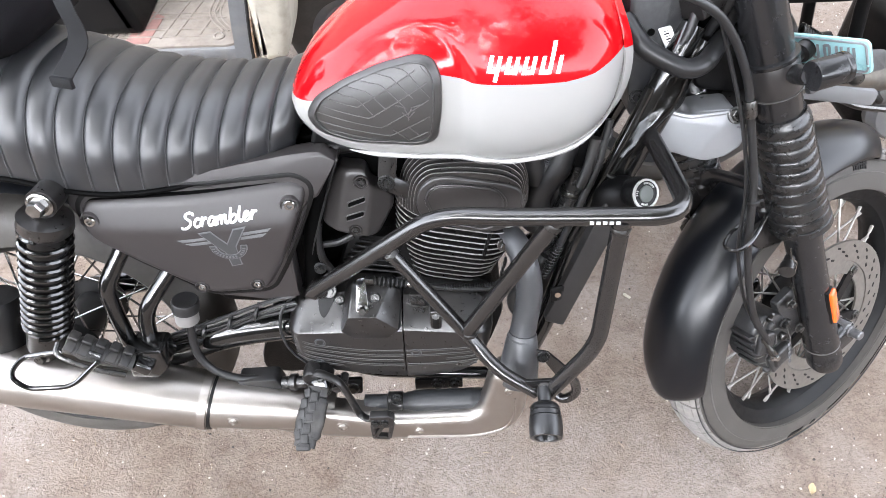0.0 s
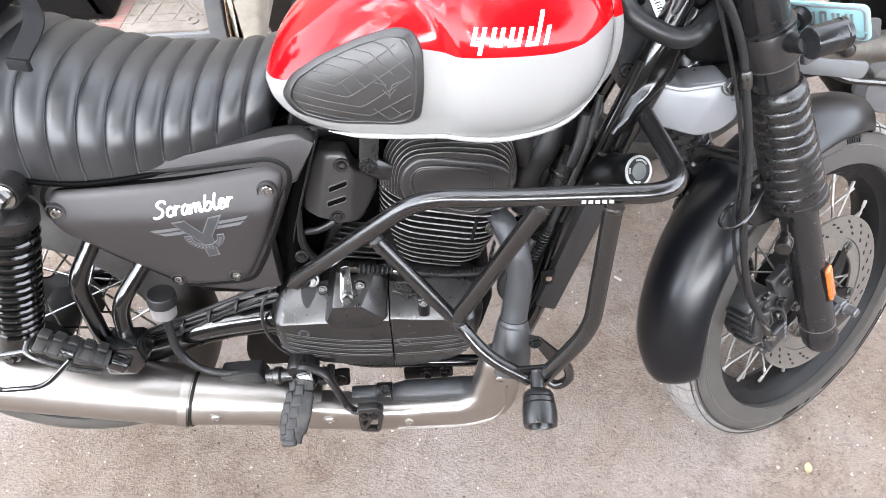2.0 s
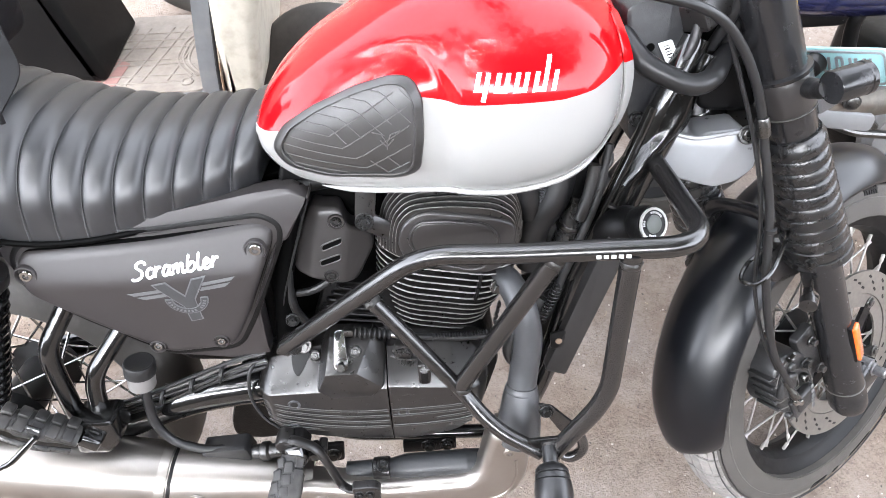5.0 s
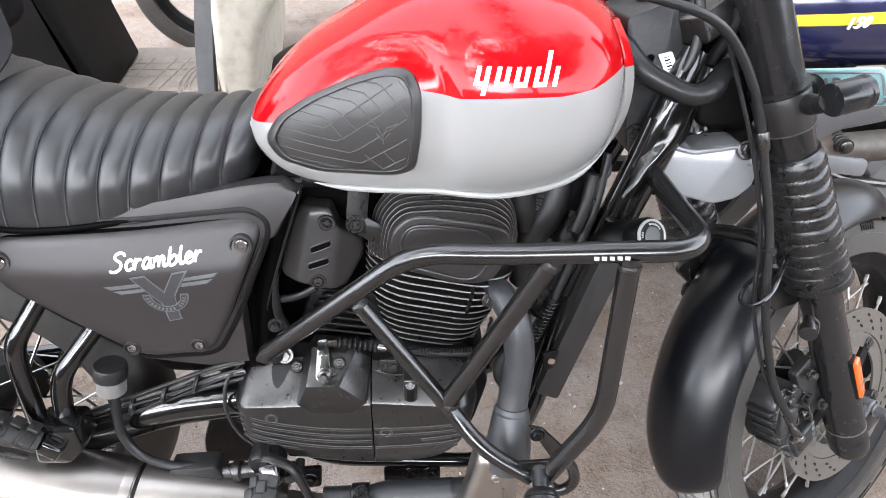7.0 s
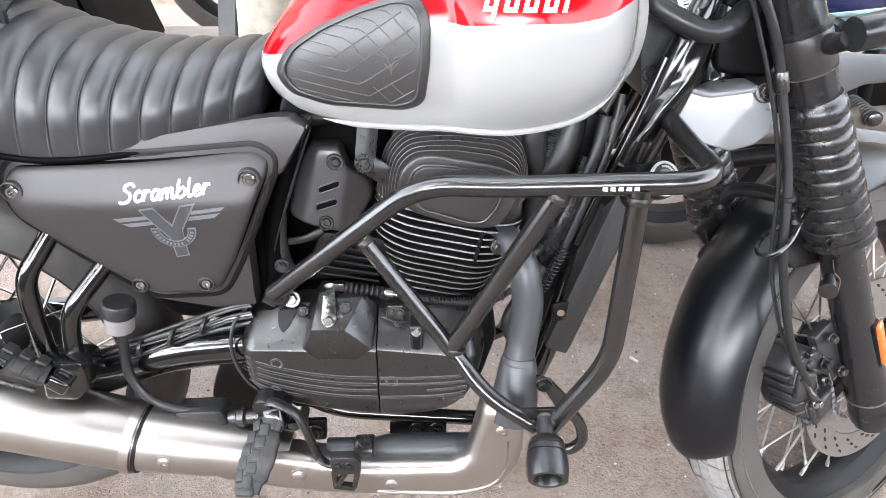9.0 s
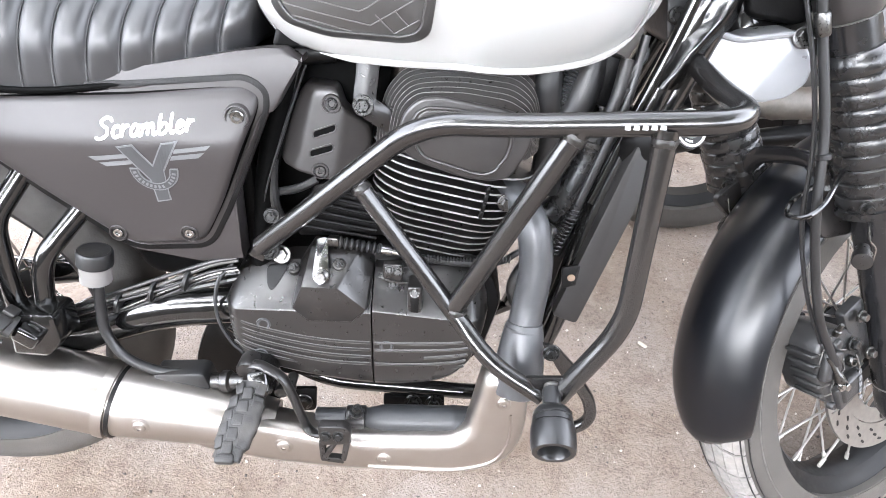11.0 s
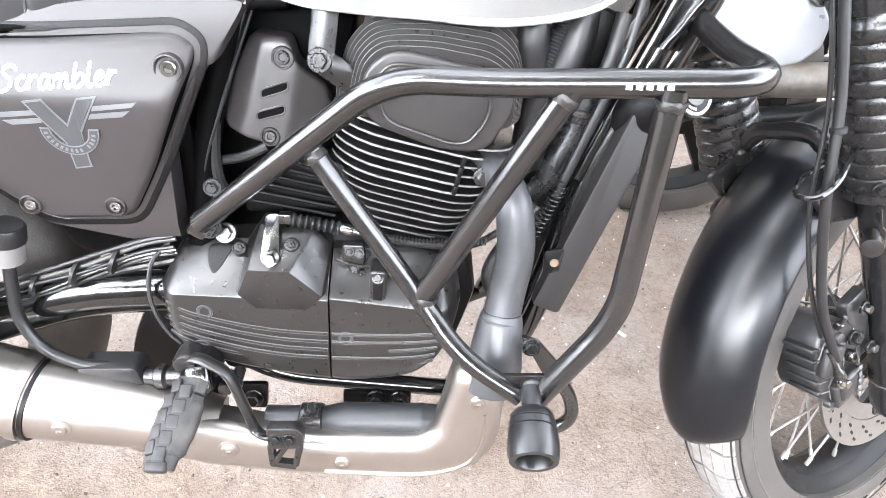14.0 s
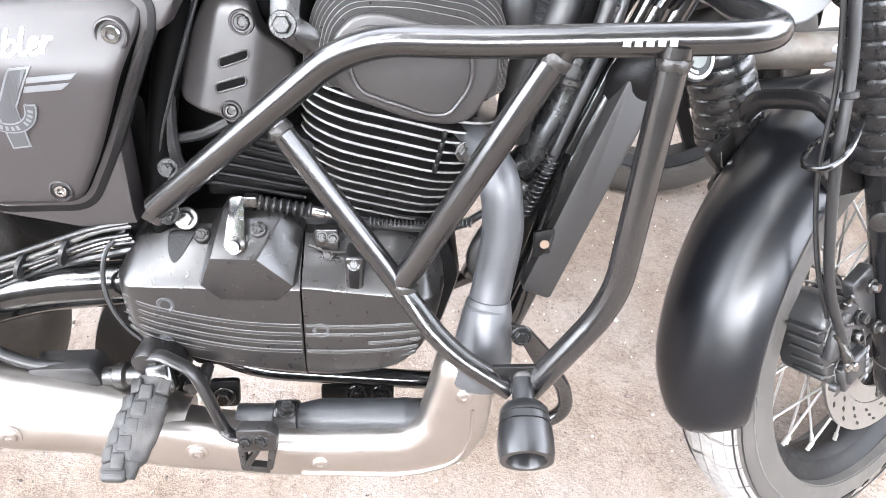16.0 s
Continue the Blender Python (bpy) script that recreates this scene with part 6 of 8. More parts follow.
brace = part("fork_brace", tube([(0.02, 0.090, 0.318), (0.02, 0.074, 0.338), (0.02, 0.050, 0.362), (0.02, 0.026, 0.374), (0.02, -0.030, 0.376), (0.02, -0.048, 0.362), (0.02, -0.072, 0.335), (0.02, -0.090, 0.310)], 0.013, 12, 5, squash=(1.0, 0.55)), fork_black, bike, "black fork brace over the fender", at=FORK)
for q in (0.070, -0.062):
    part("brace_stud", turned((0.020, q, 0.322), (0.016, q, 0.372), [(0.013, 0), (0.013, 0.35), (0.009, 0.45), (0.009, 0.75), (0.006, 0.8), (0.006, 1.0)], 14), engine_black, brace, at=FORK)
part("fender_stay", plate(round2([(-0.045, 0.330), (0.05, 0.335), (0.060, 0.290), (0.03, 0.26), (-0.025, 0.285)], 0.012), -0.078, -0.070, 0.003), engine_black, fender, at=FORK)
part("fender_stay", plate(round2([(-0.045, 0.330), (0.05, 0.335), (0.060, 0.290), (0.03, 0.26), (-0.025, 0.285)], 0.012), 0.070, 0.078, 0.003), engine_black, fender, at=FORK)
for q in (-0.103, 0.103):
    part("bleed_lug", turned((-0.004, q - 0.010, 0.268), (-0.034, q - 0.028, 0.270), [(0.008, 0), (0.008, 0.5), (0.012, 0.55), (0.012, 0.95), (0.007, 1.0)], 16), engine_black, right_lower if q < 0 else left_lower, at=FORK)
    part("wire_clip", tube([(-0.022, q - 0.034, 0.318), (-0.026, q - 0.036, 0.300), (-0.021, q - 0.038, 0.286), (-0.026, q - 0.036, 0.270)], 0.0014, 6), chrome, right_lower if q < 0 else left_lower, at=FORK)
# brake hose, its clip and guide loop
hose = part("brake_hose", tube([(-0.115, -0.085, 0.80), (-0.060, -0.115, 0.745), (-0.032, -0.120, 0.690), (-0.022, -0.120, 0.618), (-0.028, -0.118, 0.556), (-0.047, -0.118, 0.455), (-0.077, -0.116, 0.370), (-0.090, -0.112, 0.295), (-0.094, -0.108, 0.210), (-0.080, -0.108, 0.125)], 0.0056, 12), hose_black, bike, "black brake hose", at=FORK)
part("hose_clip", turned((-0.024, -0.119, 0.585), (-0.0275, -0.118, 0.560), [(0.0075, 0), (0.0085, 0.1), (0.0085, 0.9), (0.0075, 1)], 18), zinc, hose, "bright metal hose clip", at=FORK)
part("hose_tie", turned((-0.053, -0.118, 0.432), (-0.055, -0.118, 0.424), [(0.006, 0), (0.0085, 0.2), (0.0085, 0.8), (0.006, 1)], 14), hose_black, hose, at=FORK)
part("hose_line", tube([(-0.030, -0.107, 0.70), (-0.035, -0.110, 0.56), (-0.052, -0.108, 0.45), (-0.085, -0.100, 0.35), (-0.096, -0.098, 0.25), (-0.085, -0.095, 0.16)], 0.0028, 8), hose_black, hose, at=FORK)
part("guide_loop", tube([(0.000, -0.098, 0.375), (-0.040, -0.118, 0.385), (-0.082, -0.130, 0.382), (-0.106, -0.124, 0.378), (-0.110, -0.104, 0.380), (-0.085, -0.096, 0.385), (-0.040, -0.095, 0.380)], 0.0030, 8), tube_black, hose, at=FORK)

# ---- turn signal and the teal plate
sig = part("turn_signal", turned((0.013, -0.183, 0.6075), (0.055, -0.196, 0.596), [(0.0, 0), (0.0182, 0.0), (0.0192, 0.04), (0.0192, 0.80), (0.0180, 0.82), (0.0196, 0.85), (0.0196, 0.97), (0.018, 1.0), (0, 1.0)], 32), fork_black, bike, "black cylindrical turn signal", at=FORK)
part("signal_stem", tube([(0.045, -0.125, 0.585), (0.030, -0.155, 0.592), (0.020, -0.175, 0.602)], [0.0125, 0.0110, 0.0105], 16), rubber, sig, at=FORK)
PLATE = FORK @ Matrix.Translation((0.113, 0, 0)) @ Matrix.Rotation(radians(90), 4, "Z")
plate_ob = part("front_plate", plate(round2([(-0.186, 0.544), (0.12, 0.544), (0.12, 0.594), (-0.186, 0.594)], 0.010), 0.0, -0.004, 0.0015), teal_plastic, bike, "pale teal plastic plate ahead of the fork", at=PLATE)
bm = bmesh.new()
for i in range(7):
    x = -0.165 + 0.017 * i
    for k, (dx, h) in enumerate(((0.0, 0.020), (0.007, 0.020))):
        bar(bm, (x + dx, 0.0008, 0.572 - h / 2), (x + dx, 0.0008, 0.572 + h / 2), 0.003, 0.002)
    bar(bm, (x, 0.0008, 0.562 + 0.01 * (i % 3)), (x + 0.007, 0.0008, 0.562 + 0.01 * (i % 3)), 0.003, 0.002)
part("plate_bars", bm, silver_paint, plate_ob, "pale raised bars on the plate", at=PLATE, smooth=False)
part("plate_rim", sweep(bmesh.new(), [Vector((x, 0.0008, z)) for x, z in round2([(-0.182, 0.548), (0.116, 0.548), (0.116, 0.590), (-0.182, 0.590)], 0.008)] + [Vector((-0.182, 0.0008, 0.56))], 0.0016, 6), silver_paint, plate_ob, at=PLATE)
part("plate_mount", turned((0.112, -0.098, 0.575), (0.085, -0.098, 0.575), [(0.014, 0), (0.014, 0.5), (0.009, 0.6), (0.009, 1)], 18), rubber, plate_ob, "black rubber mount", at=FORK)

# ---- frame round the steering head
gusset_grey = surface("scuffed_gusset", (0.013, 0.0135, 0.015), 0.4, vary=0.3, scale=60, bump=0.3, bump_scale=500, stain=(0.06, 0.06, 0.06), stain_scale=30, stain_amount=0.4)
frame_main = part("frame_downtube", bent([(0.350, -0.062, 0.915), (0.319, -0.080, 0.850), (0.290, -0.080, 0.768), (0.259, -0.084, 0.686), (0.222, -0.092, 0.580), (0.190, -0.098, 0.440), (0.150, -0.10, 0.325)], 0.0175, 0.05, 24), tube_black, bike, "gloss black steel frame tube")
part("frame_tube", bent([(0.365, -0.062, 0.895), (0.340, -0.078, 0.842), (0.311, -0.078, 0.764), (0.288, -0.080, 0.706)], 0.0150, 0.04, 20), tube_black, frame_main)
part("frame_tube", bent([(0.300, -0.088, 0.842), (0.276, -0.092, 0.768), (0.244, -0.094, 0.686), (0.212, -0.100, 0.600)], 0.0075, 0.04, 14), tube_black, frame_main)
part("tube_tie", turned((0.253, -0.086, 0.672), (0.250, -0.086, 0.664), [(0.020, 0), (0.0225, 0.3), (0.0225, 0.7), (0.020, 1)], 20), hose_black, frame_main)
part("frame_downtube_far", bent([(0.362, 0.030, 0.900), (0.341, 0.058, 0.850), (0.280, 0.062, 0.708), (0.225, 0.075, 0.560), (0.196, 0.090, 0.440), (0.150, 0.10, 0.325)], 0.0185, 0.05, 14), tube_black, bike, "gloss black steel frame tube")
SHELL_Z = [0.872, 0.850, 0.817, 0.797, 0.766, 0.743]
SHELL_L = [0.322, 0.312, 0.296, 0.287, 0.272, 0.262]
SHELL_R = [0.357, 0.354, 0.348, 0.332, 0.313, 0.300]
bm = bmesh.new()
grid = []
for i in range(37):
    f = i / 36
    z = 0.868 - 0.125 * f
    lo_x, hi_x = smooth_between(-z, [-v for v in SHELL_Z], SHELL_L), smooth_between(-z, [-v for v in SHELL_Z], SHELL_R)
    row = []
    for k in range(19):
        g = k / 18
        wave = 0.0022 * math.sin(9.0 * g + 5.0 * f) * math.sin(math.pi * g) + 0.0012 * noise.noise(Vector((g * 3.0, f * 7.0, 2.7)))
        row.append(bm.verts.new((lo_x + (hi_x - lo_x) * g, -0.076 - 0.024 * math.sin(math.pi * (0.10 + 0.84 * g)) ** 0.8 - wave - 0.006 * f, z - 0.006 * (g - 0.5))))
    grid.append(row)
for a, b in zip(grid, grid[1:]):
    for k in range(18):
        bm.faces.new((a[k], a[k + 1], b[k + 1], b[k]))
bmesh.ops.solidify(bm, geom=bm.faces[:], thickness=-0.003)
part("gusset_shell", bm, tube_black, frame_main, "gloss black pressed gusset over the down tubes")
part("wiring_cover", plate(round2([(0.378, 0.815), (0.452, 0.806), (0.462, 0.850), (0.440, 0.945), (0.398, 0.955), (0.368, 0.885)], 0.014), -0.040, 0.030, 0.008, seg=3), engine_dark, bike, "black wiring cover ahead of the steering head")
head_tube = part("steering_head", turned((0.408, 0, 0.765), (0.318, 0, 0.985), [(0.034, 0), (0.040, 0.03), (0.040, 0.14), (0.032, 0.17), (0.030, 0.19), (0.030, 0.34), (0.033, 0.36), (0.028, 0.40), (0.028, 0.84), (0.034, 0.88), (0.034, 1.0)], 28), tube_black, bike, "black steering head tube")
part("head_gusset", plate(round2([(0.262, 0.955), (0.318, 0.975), (0.352, 0.872), (0.320, 0.838), (0.303, 0.775), (0.283, 0.79), (0.272, 0.86)], 0.008), -0.062, 0.062, 0.004), gusset_grey, head_tube, "dusty grey-black steel gusset plate")
part("gusset_bolt", bolt((0.290, -0.064, 0.818), (0, -1, 0.2), 0.007, 0.007), dark_bolt, head_tube)
# no hole is cut; a near-black disc stands for its shade
part("gusset_hole", turned((0.296, -0.0625, 0.908), (0.296, -0.0635, 0.908), [(0, 0), (0.005, 0), (0.005, 1), (0, 1)], 16), panel_shade, head_tube)
part("backbone", bent([(0.33, 0, 0.92), (0.10, 0, 0.93), (-0.18, 0, 0.80)], 0.022, 0.06, 14), tube_black, bike, "black frame backbone under the tank")
for s in (-1, 1):
    part("seat_rail", bent([(-0.10, s * 0.085, 0.770), (-0.20, s * 0.095, 0.760), (-0.50, s * 0.105, 0.735), (-0.80, s * 0.10, 0.79)], 0.012, 0.05, 12), engine_dark, bike, "black frame rail under the seat")
    part("lower_frame_rail", bent([(0.150, s * 0.10, 0.325), (0.10, s * 0.105, 0.296), (-0.14, s * 0.11, 0.315), (-0.26, s * 0.10, 0.40)], 0.0115, 0.05, 12), tube_black, bike, "gloss black lower frame rail")
# radiator
cap_green = surface("cap_green", (0.030, 0.036, 0.030), 0.4, vary=0.2, scale=60)
radiator_grey = surface("radiator_grey", (0.009, 0.0082, 0.008), 0.5, vary=0.12, scale=40, bump=0.15, bump_scale=700)
rad = part("radiator", plate(round2([(0.252, 0.684), (0.284, 0.670), (0.211, 0.436), (0.178, 0.448)], 0.006), -0.128, 0.128, 0.003), radiator_grey, bike, "flat black radiator in front of the engine")
part("radiator_tank", bent([(0.275, -0.10, 0.69), (0.262, -0.10, 0.645), (0.205, -0.10, 0.455)], 0.014, 0.02, 12), engine_dark, rad)
part("radiator_cap", turned((0.288, -0.128, 0.700), (0.298, -0.150, 0.712), [(0.0, 0), (0.0225, 0), (0.0240, 0.3), (0.0240, 0.8), (0.0228, 1.0), (0.0, 1.0)], 28), engine_dark, bike, "dark round radiator cap with a pale ring")
part("filler_neck", turned((0.262, -0.085, 0.668), (0.290, -0.132, 0.702), [(0.0, 0), (0.030, 0), (0.031, 0.4), (0.027, 0.7), (0.023, 0.8), (0.023, 1.0), (0, 1.0)], 24), engine_dark, rad)
capm, _ = axis_frame((0.298, -0.1505, 0.7125), (0.308, -0.1725, 0.7245))
part("cap_face", lathe(bmesh.new(), [(0.0, 0), (0.0190, 0), (0.0190, 0.0018), (0.0, 0.0018)], capm, 28), engine_dark, rad)
part("cap_centre", lathe(bmesh.new(), [(0.0, 0), (0.0118, 0), (0.0118, 0.0032), (0.0100, 0.0036), (0.0, 0.0030)], capm, 28), cap_green, rad, "dark green-grey cap centre")
part("cap_ring", lathe(bmesh.new(), [(0.0183, 0.0), (0.0183, 0.0030), (0.0212, 0.0030), (0.0212, 0.0)], capm, 32, True), decal_print, rad, "pale ring printed on the cap")
for a0, count in ((0.4, 7), (2.6, 3), (4.0, 4)):
    for i in range(count):
        a = a0 + 0.19 * i
        bm = bmesh.new()
        bar(bm, capm @ Vector((0.0150 * math.cos(a), 0.0150 * math.sin(a), 0.0022)), capm @ Vector((0.0150 * math.cos(a + 0.12), 0.0150 * math.sin(a + 0.12), 0.0022)), 0.0026, 0.0010, up=capm.to_3x3() @ Vector((0, 0, 1)))
        part("cap_bar", bm, decal_print, rad, smooth=False)
rust_brown = surface("dusty_brown_plastic", (0.030, 0.020, 0.016), 0.6, vary=0.4, scale=60, bump=0.3, bump_scale=300)
# clutter between cylinder and frame
def hose(name, r, mat, *pts):
    part(name, tube(pts, r, 12, 8), mat, bike, "black rubber hose" if "hose" in name else "black sheathed cable")


hose("intake_hose", 0.017, hose_black, (0.155, -0.06, 0.80), (0.150, -0.075, 0.74), (0.158, -0.07, 0.69))
hose("coolant_hose", 0.020, rubber, (0.205, -0.060, 0.80), (0.190, -0.075, 0.72), (0.165, -0.07, 0.67), (0.160, -0.06, 0.60))
hose("wiring_sheath", 0.0055, hose_black, (0.250, -0.095, 0.80), (0.238, -0.105, 0.73), (0.215, -0.110, 0.66), (0.190, -0.110, 0.58))
hose("coolant_hose", 0.013, rubber, (0.175, -0.09, 0.56), (0.150, -0.10, 0.52), (0.13, -0.10, 0.47), (0.150, -0.10, 0.43))
hose("wiring_loom", 0.013, hose_black, (0.262, -0.055, 0.925), (0.278, -0.086, 0.902), (0.304, -0.098, 0.886), (0.336, -0.104, 0.874), (0.363, -0.096, 0.878), (0.390, -0.06, 0.890), (0.43, -0.02, 0.90))
hose("wiring_loom", 0.0065, hose_black, (0.322, -0.075, 0.876), (0.338, -0.078, 0.905), (0.346, -0.072, 0.945), (0.340, -0.06, 0.99))
hose("control_cable", 0.007, hose_black, (0.375, -0.05, 0.90), (0.39, -0.07, 0.96), (0.375, -0.08, 1.02))
hose("control_cable", 0.010, hose_black, (0.40, -0.04, 0.90), (0.415, -0.045, 0.96), (0.42, -0.04, 1.04))
hose("sensor_lead", 0.008, rubber, (0.232, -0.10, 0.775), (0.226, -0.105, 0.735), (0.216, -0.108, 0.700))
part("relay_box", block((0.046, 0.050, 0.034), 0.006, Matrix.Translation((0.206, -0.045, 0.745)) @ Matrix.Rotation(radians(8), 4, "Y"), seg=3), rust_brown, bike, "dusty brown plastic relay box under the tank")
braid_m, braid_l = axis_frame((0.186, -0.070, 0.775), (0.165, -0.074, 0.700))
braid = []
for i in range(22):
    braid += [(0.0108, braid_l * i / 22), (0.0122, braid_l * (i + 0.5) / 22)]
part("braided_hose", lathe(bmesh.new(), braid + [(0.0108, braid_l)], braid_m, 14), gusset_grey, bike, "grey braided hose beside the cylinder head")
coil = part("ignition_coil", block((0.05, 0.05, 0.06), 0.008, Matrix.Translation((0.215, -0.055, 0.745)) @ Matrix.Rotation(radians(20), 4, "Y")), engine_dark, bike, "black electrical housing beside the frame")
part("coil_connector", turned((0.243, -0.088, 0.752), (0.230, -0.092, 0.705), [(0.006, 0), (0.010, 0.1), (0.010, 0.5), (0.0085, 0.55), (0.0085, 1)], 16), rubber, coil, "black plug connector")
part("bracket_tab", plate(round2([(0.183, 0.520), (0.207, 0.526), (0.204, 0.495), (0.186, 0.490)], 0.003), -0.128, -0.124, 0.001), engine_dark, frame_main)
part("tab_hole", turned((0.196, -0.1275, 0.507), (0.196, -0.1295, 0.507), [(0.0, 0), (0.005, 0), (0.005, 1), (0, 1)], 14), twig_brown, frame_main, "rusty hole in the tab")
part("sticker", plate(round2([(0.3045, 0.912), (0.3205, 0.916), (0.3375, 0.884), (0.3225, 0.879)], 0.002), -0.0650, -0.0620, 0.0004), decal_white, head_tube, "white label with dark print")
bm = bmesh.new()
for i in range(8):
    f = i / 7
    a, b = Vector((0.311, -0.0653, 0.9085)).lerp(Vector((0.3245, -0.0653, 0.8845)), f), Vector((0.3175, -0.0653, 0.9105)).lerp(Vector((0.3305, -0.0653, 0.8865)), f)
    bar(bm, a, b, 0.0016 if i % 2 else 0.0008, 0.0005)
part("sticker_bars", bm, engine_dark, head_tube, smooth=False)
# silver cowl under the yoke
COWL = [(0.320, 0.776), (0.330, 0.803), (0.357, 0.799), (0.366, 0.796), (0.376, 0.802), (0.420, 0.809), (0.444, 0.775), (0.442, 0.752), (0.424, 0.735), (0.396, 0.728), (0.340, 0.741)]
cowl = part("silver_cowl", domed(dense(round2(COWL, 0.006), 0.006), lambda x, z: -0.094 + 0.25 * max(0, 0.395 + 0.55 * (z - 0.76) - x) + 0.12 * max(0, z - 0.785), 0.05, 0.004), silver_paint, bike, "silver painted cowl under the fork yoke", sharp=18)
part("cowl_lip", tube([(0.333, -0.082, 0.803), (0.358, -0.088, 0.798), (0.377, -0.093, 0.801), (0.420, -0.096, 0.808)], 0.0035, 8), silver_paint, cowl)
part("cowl_screw", bolt((0.421, -0.099, 0.803), (0, -1, 0.3), 0.008, 0.006), zinc, cowl)
part("silver_bracket", plate(round2([(0.153, 0.525), (0.281, 0.460), (0.322, 0.436), (0.316, 0.404), (0.273, 0.422), (0.200, 0.454), (0.145, 0.466)], 0.008), -0.064, -0.056, 0.003), header_grey, bike, "dull grey bracket ahead of the fork leg", at=FORK)

part("coolant_hose", tube([(0.226, -0.055, 0.72), (0.219, -0.060, 0.671), (0.216, -0.060, 0.646), (0.201, -0.060, 0.607), (0.180, -0.058, 0.570), (0.150, -0.050, 0.545)], 0.0205, 16, 6), boot_rubber, bike, "thick grey-black coolant hose")
part("hose_clamp", turned((0.2185, -0.060, 0.668), (0.2178, -0.060, 0.660), [(0.0205, 0), (0.0217, 0.2), (0.0217, 0.8), (0.0205, 1)], 22), zinc, bike, "thin steel hose clamp")
part("breather_hose", tube([(0.252, -0.092, 0.785), (0.250, -0.098, 0.775), (0.241, -0.100, 0.765), (0.235, -0.100, 0.738), (0.231, -0.100, 0.700), (0.224, -0.098, 0.668)], 0.0052, 10, 6), hose_black, bike, "thin black breather hose")
part("hose_joint", turned((0.2365, -0.100, 0.745), (0.2320, -0.100, 0.706), [(0.0062, 0), (0.0090, 0.04), (0.0090, 0.16), (0.0078, 0.2), (0.0078, 0.9), (0.0060, 1)], 16), rubber, bike, "black rubber hose joint")
part("rubber_band", turned((0.2688, -0.0832, 0.7110), (0.2668, -0.0834, 0.7056), [(0.0195, 0), (0.0225, 0.2), (0.0225, 0.8), (0.0195, 1)], 24), rubber, bike, "black rubber band round the frame tube")

# ---- foot controls
PA, PB = Vector((-0.203, -0.196, 0.373)), Vector((-0.221, -0.277, 0.322))
peg = part("footpeg", tube([PA, PA.lerp(PB, 0.25), PA.lerp(PB, 0.5), PA.lerp(PB, 0.75), PB], [0.0170, 0.0215, 0.0228, 0.0215, 0.0168], 20, 4, squash=(0.60, 1.08)), peg_rubber, bike, "grey rubber rider footpeg with worn blocks")
slope = math.degrees(math.atan2(PA.z - PB.z, PA.y - PB.y))
up_n = Vector((0, -math.sin(radians(slope)), math.cos(radians(slope))))
for i in range(5):
    f = 0.10 + 0.175 * i
    half = between(f, [0, 0.25, 0.75, 1.0], [0.0170, 0.0205, 0.0195, 0.0150])
    for k in (-1, 0, 1):
        c = PA.lerp(PB, f + (0.07 if k == 0 else 0.0)) + Vector((k * half * 0.72, 0, 0)) + up_n * (0.0118 - 0.0042 * abs(k))
        part("peg_block", block((half * 0.72, 0.0158, 0.0050), 0.0024, Matrix.Translation(c) @ Matrix.Rotation(radians(slope), 4, "X") @ Matrix.Rotation(radians(30 * k), 4, "Y") @ Matrix.Rotation(radians(-9 * k), 4, "Z"), seg=3), peg_rubber, peg)
tip = part("peg_tip", block((0.024, 0.013, 0.013), 0.0045, Matrix.Translation(PB + Vector((0, -0.003, 0.005))) @ Matrix.Rotation(radians(slope), 4, "X"), seg=3), peg_rubber, peg)
for d in (-0.003, 0.001):
    part("tip_rib", block((0.017, 0.0018, 0.0018), 0.0006, Matrix.Translation(PB + Vector((0, -0.003 + d, 0.0118 + 0.6 * d))) @ Matrix.Rotation(radians(slope), 4, "X")), peg_rubber, tip)
clevis = part("peg_clevis", block((0.028, 0.024, 0.034), 0.006, Matrix.Translation((-0.198, -0.192, 0.372)) @ Matrix.Rotation(radians(-28), 4, "X") @ Matrix.Rotation(radians(-12), 4, "Y"), seg=3), tube_black, peg, "glossy black clevis")
part("clevis_pin", bolt((-0.196, -0.204, 0.366), (0, -0.9, 0.35), 0.0068, 0.006), dark_bolt, clevis)
for x, z in ((-0.166, 0.352), (-0.178, 0.346)):
    part("bracket_bolt", turned((x, -0.150, z), (x, -0.178, z - 0.004), [(0.007, 0), (0.007, 0.7), (0.0085, 0.72), (0.0085, 0.95), (0.006, 1.0)], 14), engine_black, peg)
part("peg_mount", plate(round2([(-0.222, 0.388), (-0.190, 0.396), (-0.178, 0.372), (-0.198, 0.352), (-0.226, 0.362)], 0.008), -0.186, -0.160, 0.005), engine_dark, peg)
pedal = part("brake_pedal", sweep(bmesh.new(), fillet([(-0.222, -0.182, 0.388), (-0.201, -0.186, 0.399), (-0.168, -0.190, 0.381), (-0.158, -0.193, 0.357), (-0.140, -0.199, 0.302), (-0.124, -0.208, 0.300), (-0.108, -0.214, 0.312)], [0, 0.012, 0.012, 0.015, 0.010, 0.01, 0], 5), 0.0078, 12, squash=(0.62, 1.05)), engine_black, bike, "black brake pedal with a cast pad")
part("pedal_boss", turned((-0.214, -0.165, 0.388), (-0.214, -0.192, 0.388), [(0.014, 0), (0.0145, 0.2), (0.0145, 0.85), (0.012, 1.0), (0, 1.0)], 20), engine_black, pedal)
pad_ = part("pedal_pad", plate(round2([(-0.118, 0.341), (-0.084, 0.342), (-0.076, 0.333), (-0.078, 0.313), (-0.116, 0.310)], 0.005), -0.236, -0.222, 0.0025), engine_black, pedal)
